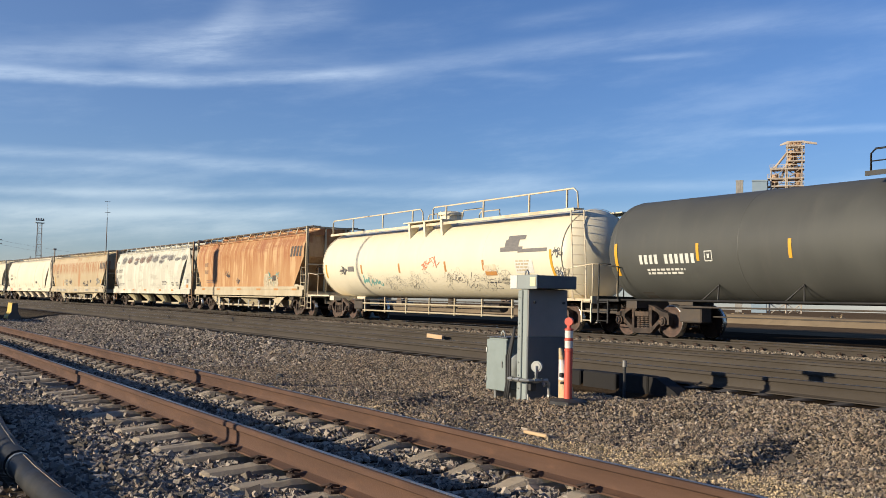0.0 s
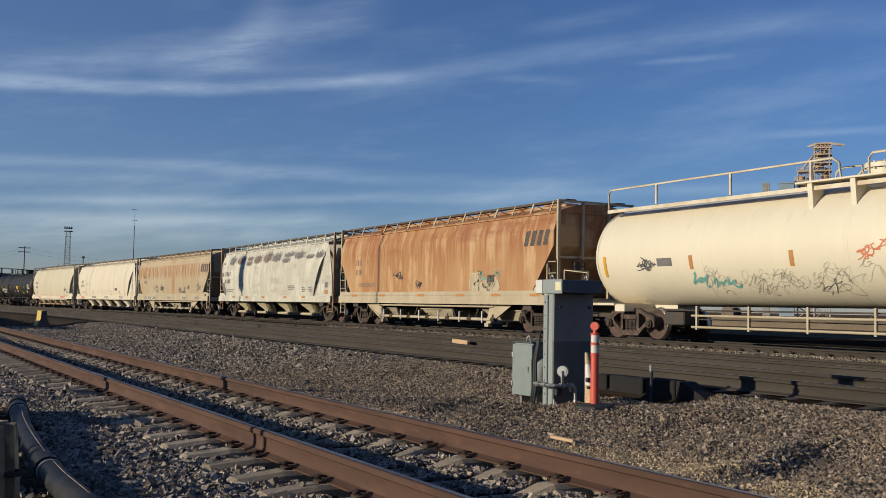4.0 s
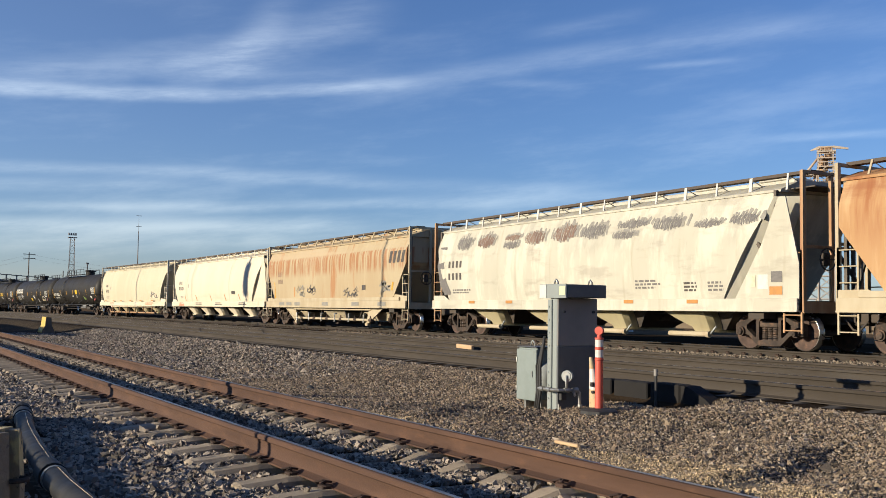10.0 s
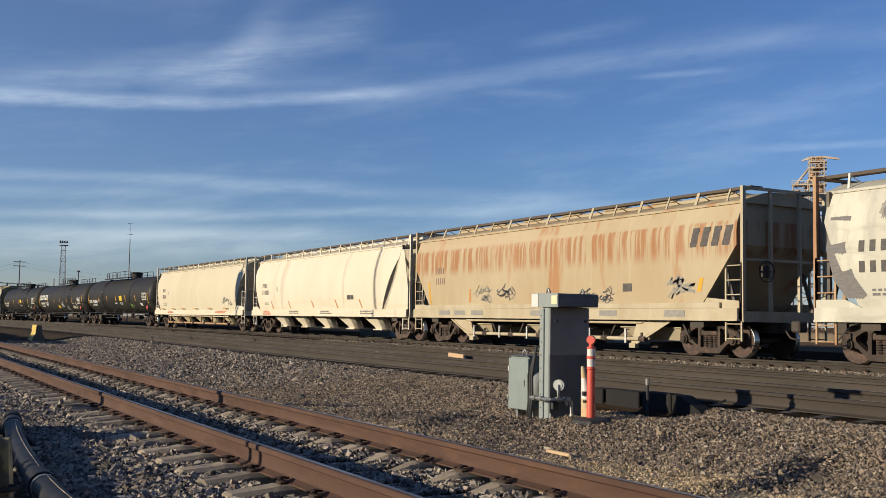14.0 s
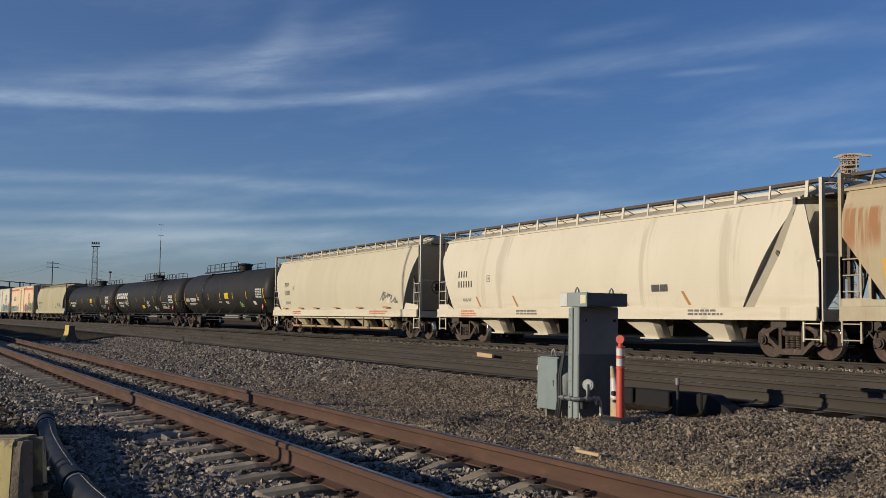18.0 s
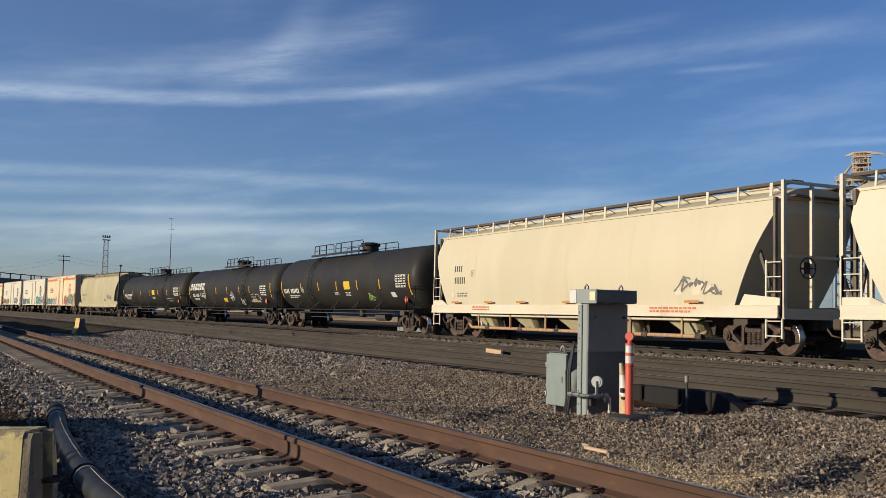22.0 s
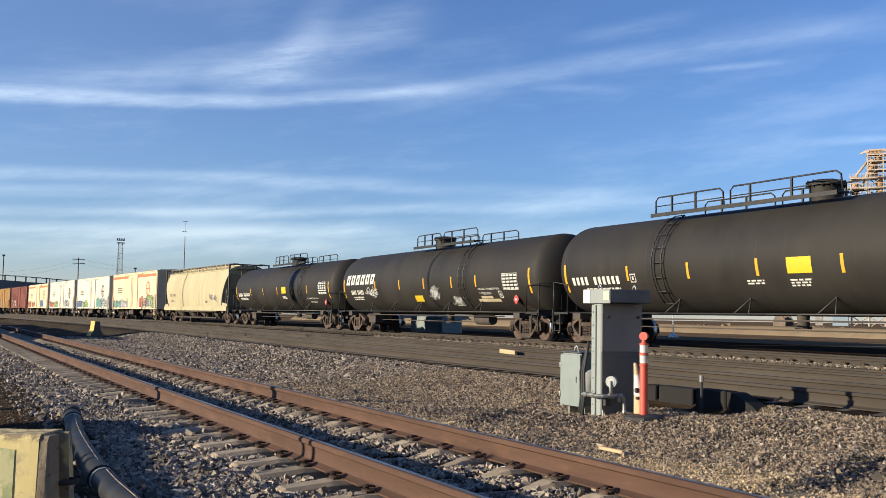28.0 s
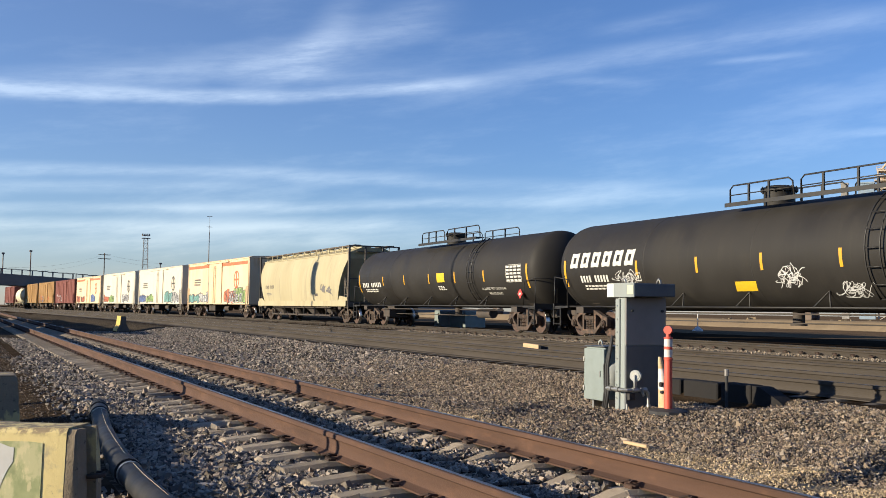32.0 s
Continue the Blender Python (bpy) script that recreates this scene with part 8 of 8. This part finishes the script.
    pts = [(-12.0, 1.34, -0.31), (-11.8, 1.32, -0.315), (-11.49, 1.29, -0.325), (-10.8, 1.23, -0.33), (-10.18, 1.18, -0.335), (-9.5, 1.135, -0.335), (-8.77, 1.10, -0.34), (-7.69, 1.06, -0.345), (-6.93, 1.06, -0.35), (-6.2, 1.09, -0.36), (-5.2, 1.15, -0.38), (-3.5, 1.2, -0.40), (-1.0, 1.0, -0.42)]
    bm = bmesh.new()
    pipe(bm, pts, 0.085, 14)
    part("pipe", bm, "hdpe", ob)
    for k in range(5):
        bm = bmesh.new()
        a, d = Vector(pts[0]), (Vector(pts[1]) - Vector(pts[0])).normalized()
        cyl(bm, a + d * (0.05 * k - 0.02), a + d * (0.05 * k + 0.012), 0.098, 14)
        part("end_rib", bm, "black", ob)
    for i in (2, 7):
        bm = bmesh.new()
        a, b = Vector(pts[i]), Vector(pts[i + 1])
        d = (b - a).normalized()
        cyl(bm, a - d * 0.14, a + d * 0.14, 0.10, 14)
        part("coupling", bm, "hdpe", ob)
        bm = bmesh.new()
        cyl(bm, a + d * 0.2, a + d * 0.24, 0.093, 14)
        part("clamp", bm, "pipe", ob)
    bm = bmesh.new()
    pipe(bm, [(x, y + 0.012, z + 0.0835) for x, y, z in pts[2:10]], 0.0016, 4)
    part("print_line", bm, "cream_rail", ob, "thin white line along the top of the pipe")
    # yellow barriers beside the camera
    b0 = jersey("concrete_barrier", "pale yellow concrete barrier with a faded green painted panel", 2.4, "yellow barriers")
    b0.matrix_basis = pose(YB[0], YB[1], YB[2], 0, 0, YB[3])
    bm = bmesh.new()
    on_face(bm, [-0.9685 + 0.16143 * k for k in range(13)] + [1.03], lambda x, u: 0.30 + 0.45 * u + 0.006 * noise.noise((x * 9, u * 5, 2)), 0.0028)
    part("painted_panel", bm, "green_patch", b0, "faded green painted panel")
    bm = bmesh.new()
    on_face(bm, [0.2 + 0.0226 * k for k in range(32)], lambda x, u: 0.745 - (0.745 - 0.34 - 0.33 * smooth(0.76, 0.9, x) - 0.04 * noise.noise((x * 16, 3, 1))) * (1 - u) - 0.02 * smooth(0.82, 0.9, x), 0.0045)
    part("white_smear", bm, "white_paint", b0, "white paint smear")
    # row out of view, set out by the shadow it casts on the ballast
    for x, y, rz, l in ((-8.35, -1.58, 0, 1.7), (-10.1, -1.54, 0, 1.7), (-11.85, -1.50, 0, 1.7)):
        b = jersey("concrete_barrier", "pale yellow concrete barrier in a row beside the track", l, "yellow barriers")
        b.matrix_basis = pose(x, y, -0.5, 0, 0, rz)
    # tapered block with a lid, modelled in place of a barrier end
    ob = empty("tapered_block", "brown tapered block standing for a barrier end", "equipment box", at=(-11.2, 0.20, -0.44))
    bm = bmesh.new()
    loft(bm, [[(-w, -w + 0.05, z), (w, -w + 0.05, z), (w, w - 0.05, z), (-w, w - 0.05, z)] for w, z in ((0.34, 0.0), (0.30, 0.5), (0.285, 0.56))])
    part("box_body", bm, "barrier_end", ob)
    bm = bmesh.new()
    box(bm, -0.27, 0.27, -0.22, 0.22, 0.56, 0.575, 0.005)
    part("lid", bm, "barrier_end", ob)
    ob = empty("sign_post", "dark steel sign post beside the track", "sign post", at=(-14.21, 0.10, -0.45))
    bm = bmesh.new()
    box(bm, -0.09, 0.09, -0.05, 0.05, 0, 1.6)
    part("post", bm, "mast", ob)
    bm = bmesh.new()
    box(bm, -0.10, 0.10, -0.16, 0.06, 1.35, 1.62)
    part("sign_plate", bm, "mast", ob)
    # posts beside the near track, out of the camera's view but for their shadows
    for x, y, h, w in ((-8.66, -1.3, 1.5, 0.035), (-8.42, -1.3, 1.5, 0.035)):
        ob = empty("fence_post", "plain steel fence post beside the track", "fence post", "fence posts", at=(x, y, -0.52))
        bm = bmesh.new()
        cyl(bm, (0, 0, 0), (0, 0, h), w, 8)
        part("post", bm, "mast", ob)
        bm = bmesh.new()
        cyl(bm, (0, 0, h), (0, 0, h + 0.03), w * 1.2, 8)
        part("cap", bm, "mast", ob)
    # added plate, never in view, cut to the outline of a shadow on the ballast
    ob = empty("shadow_plate", "unseen sloped plate added on the barriers to cast a shadow", "steel plate", at=(-10.8, -1.5, 0.31))
    bm = bmesh.new()
    prism(bm, [(0.0, 0.0), (1.3, 0.0), (0.65, 0.035), (-0.4, 0.10), (-0.45, 0.085)], -0.03, 0.03)
    part("plate", bm, "mast", ob)
    # unseen containers, added to cast the shade on the far left ground
    for k in range(3):
        ob = empty("shade_container", "unseen steel container added to shade the far bank", "container", "containers beside the track", at=(-52.0 - 13.5 * k, -4.6 - 0.5 * k, -0.52))
        bm = bmesh.new()
        box(bm, -6.1, 6.1, -1.2, 1.2, 0.1, 2.75, 0.03)
        part("container_body", bm, "steel_grey", ob)
        for s in (-1, 1):
            bm = bmesh.new()
            box(bm, s * 6.0 - 0.1, s * 6.0 + 0.1, -1.24, 1.24, 0.0, 0.2)
            part("corner_casting", bm, "mast", ob)
    # masts beside the camera's side of the yard, whose shadows lie on the cars
    for x, y, h, w in ((-43.0, -4.0, 12.5, 0.09), (-62.0, -4.0, 11.0, 0.13), (-87.2, -4.0, 12.5, 0.09)):
        ob = empty("yard_mast", "slim steel yard mast beside the near track", "mast", "yard masts", at=(x, y, -0.5))
        bm = bmesh.new()
        cyl(bm, (0, 0, 0), (0, 0, h), w, 10, w * 0.7)
        part("pole", bm, "mast", ob)
        if w > 0.1:
            bm = bmesh.new()
            box(bm, -0.42, 0.42, -0.15, 0.2, 7.6, 9.6, 0.1)
            part("signal_head", bm, "mast", ob)


CAB_X, CAB_Y, CAB_Z = -9.79, 7.105, -0.38
DEL_X, DEL_Y, DEL_Z = -9.05, 6.92, -0.245
YB = (-5.371, -0.507, -0.505, 58.0)
make_near_things()
make_behind_train()
make_far_things()
make_stones()


# ---- what rolls ----
def motions():
    step = 1.0
    for car, middle in TRAIN:
        rows = []
        for k in range(33):
            x = middle + ROLLED[k]
            rows.append((k * step, pose(x, TRACK_Y - bend(x), 0, 0, 0, math.degrees(math.atan(bend_slope(x))))))
        walk(car, rows)
    # wheels turn as far as the train has rolled
    times = [k * 0.125 for k in range(257)]
    at = [float(np.interp(t, range(33), ROLLED)) for t in times]
    for w, d in ROLLING:
        walk(w, [(t, pose(d, 0, WHEEL_R, 0, math.degrees(s / WHEEL_R) % 360.0, 0)) for t, s in zip(times, at)])


motions()
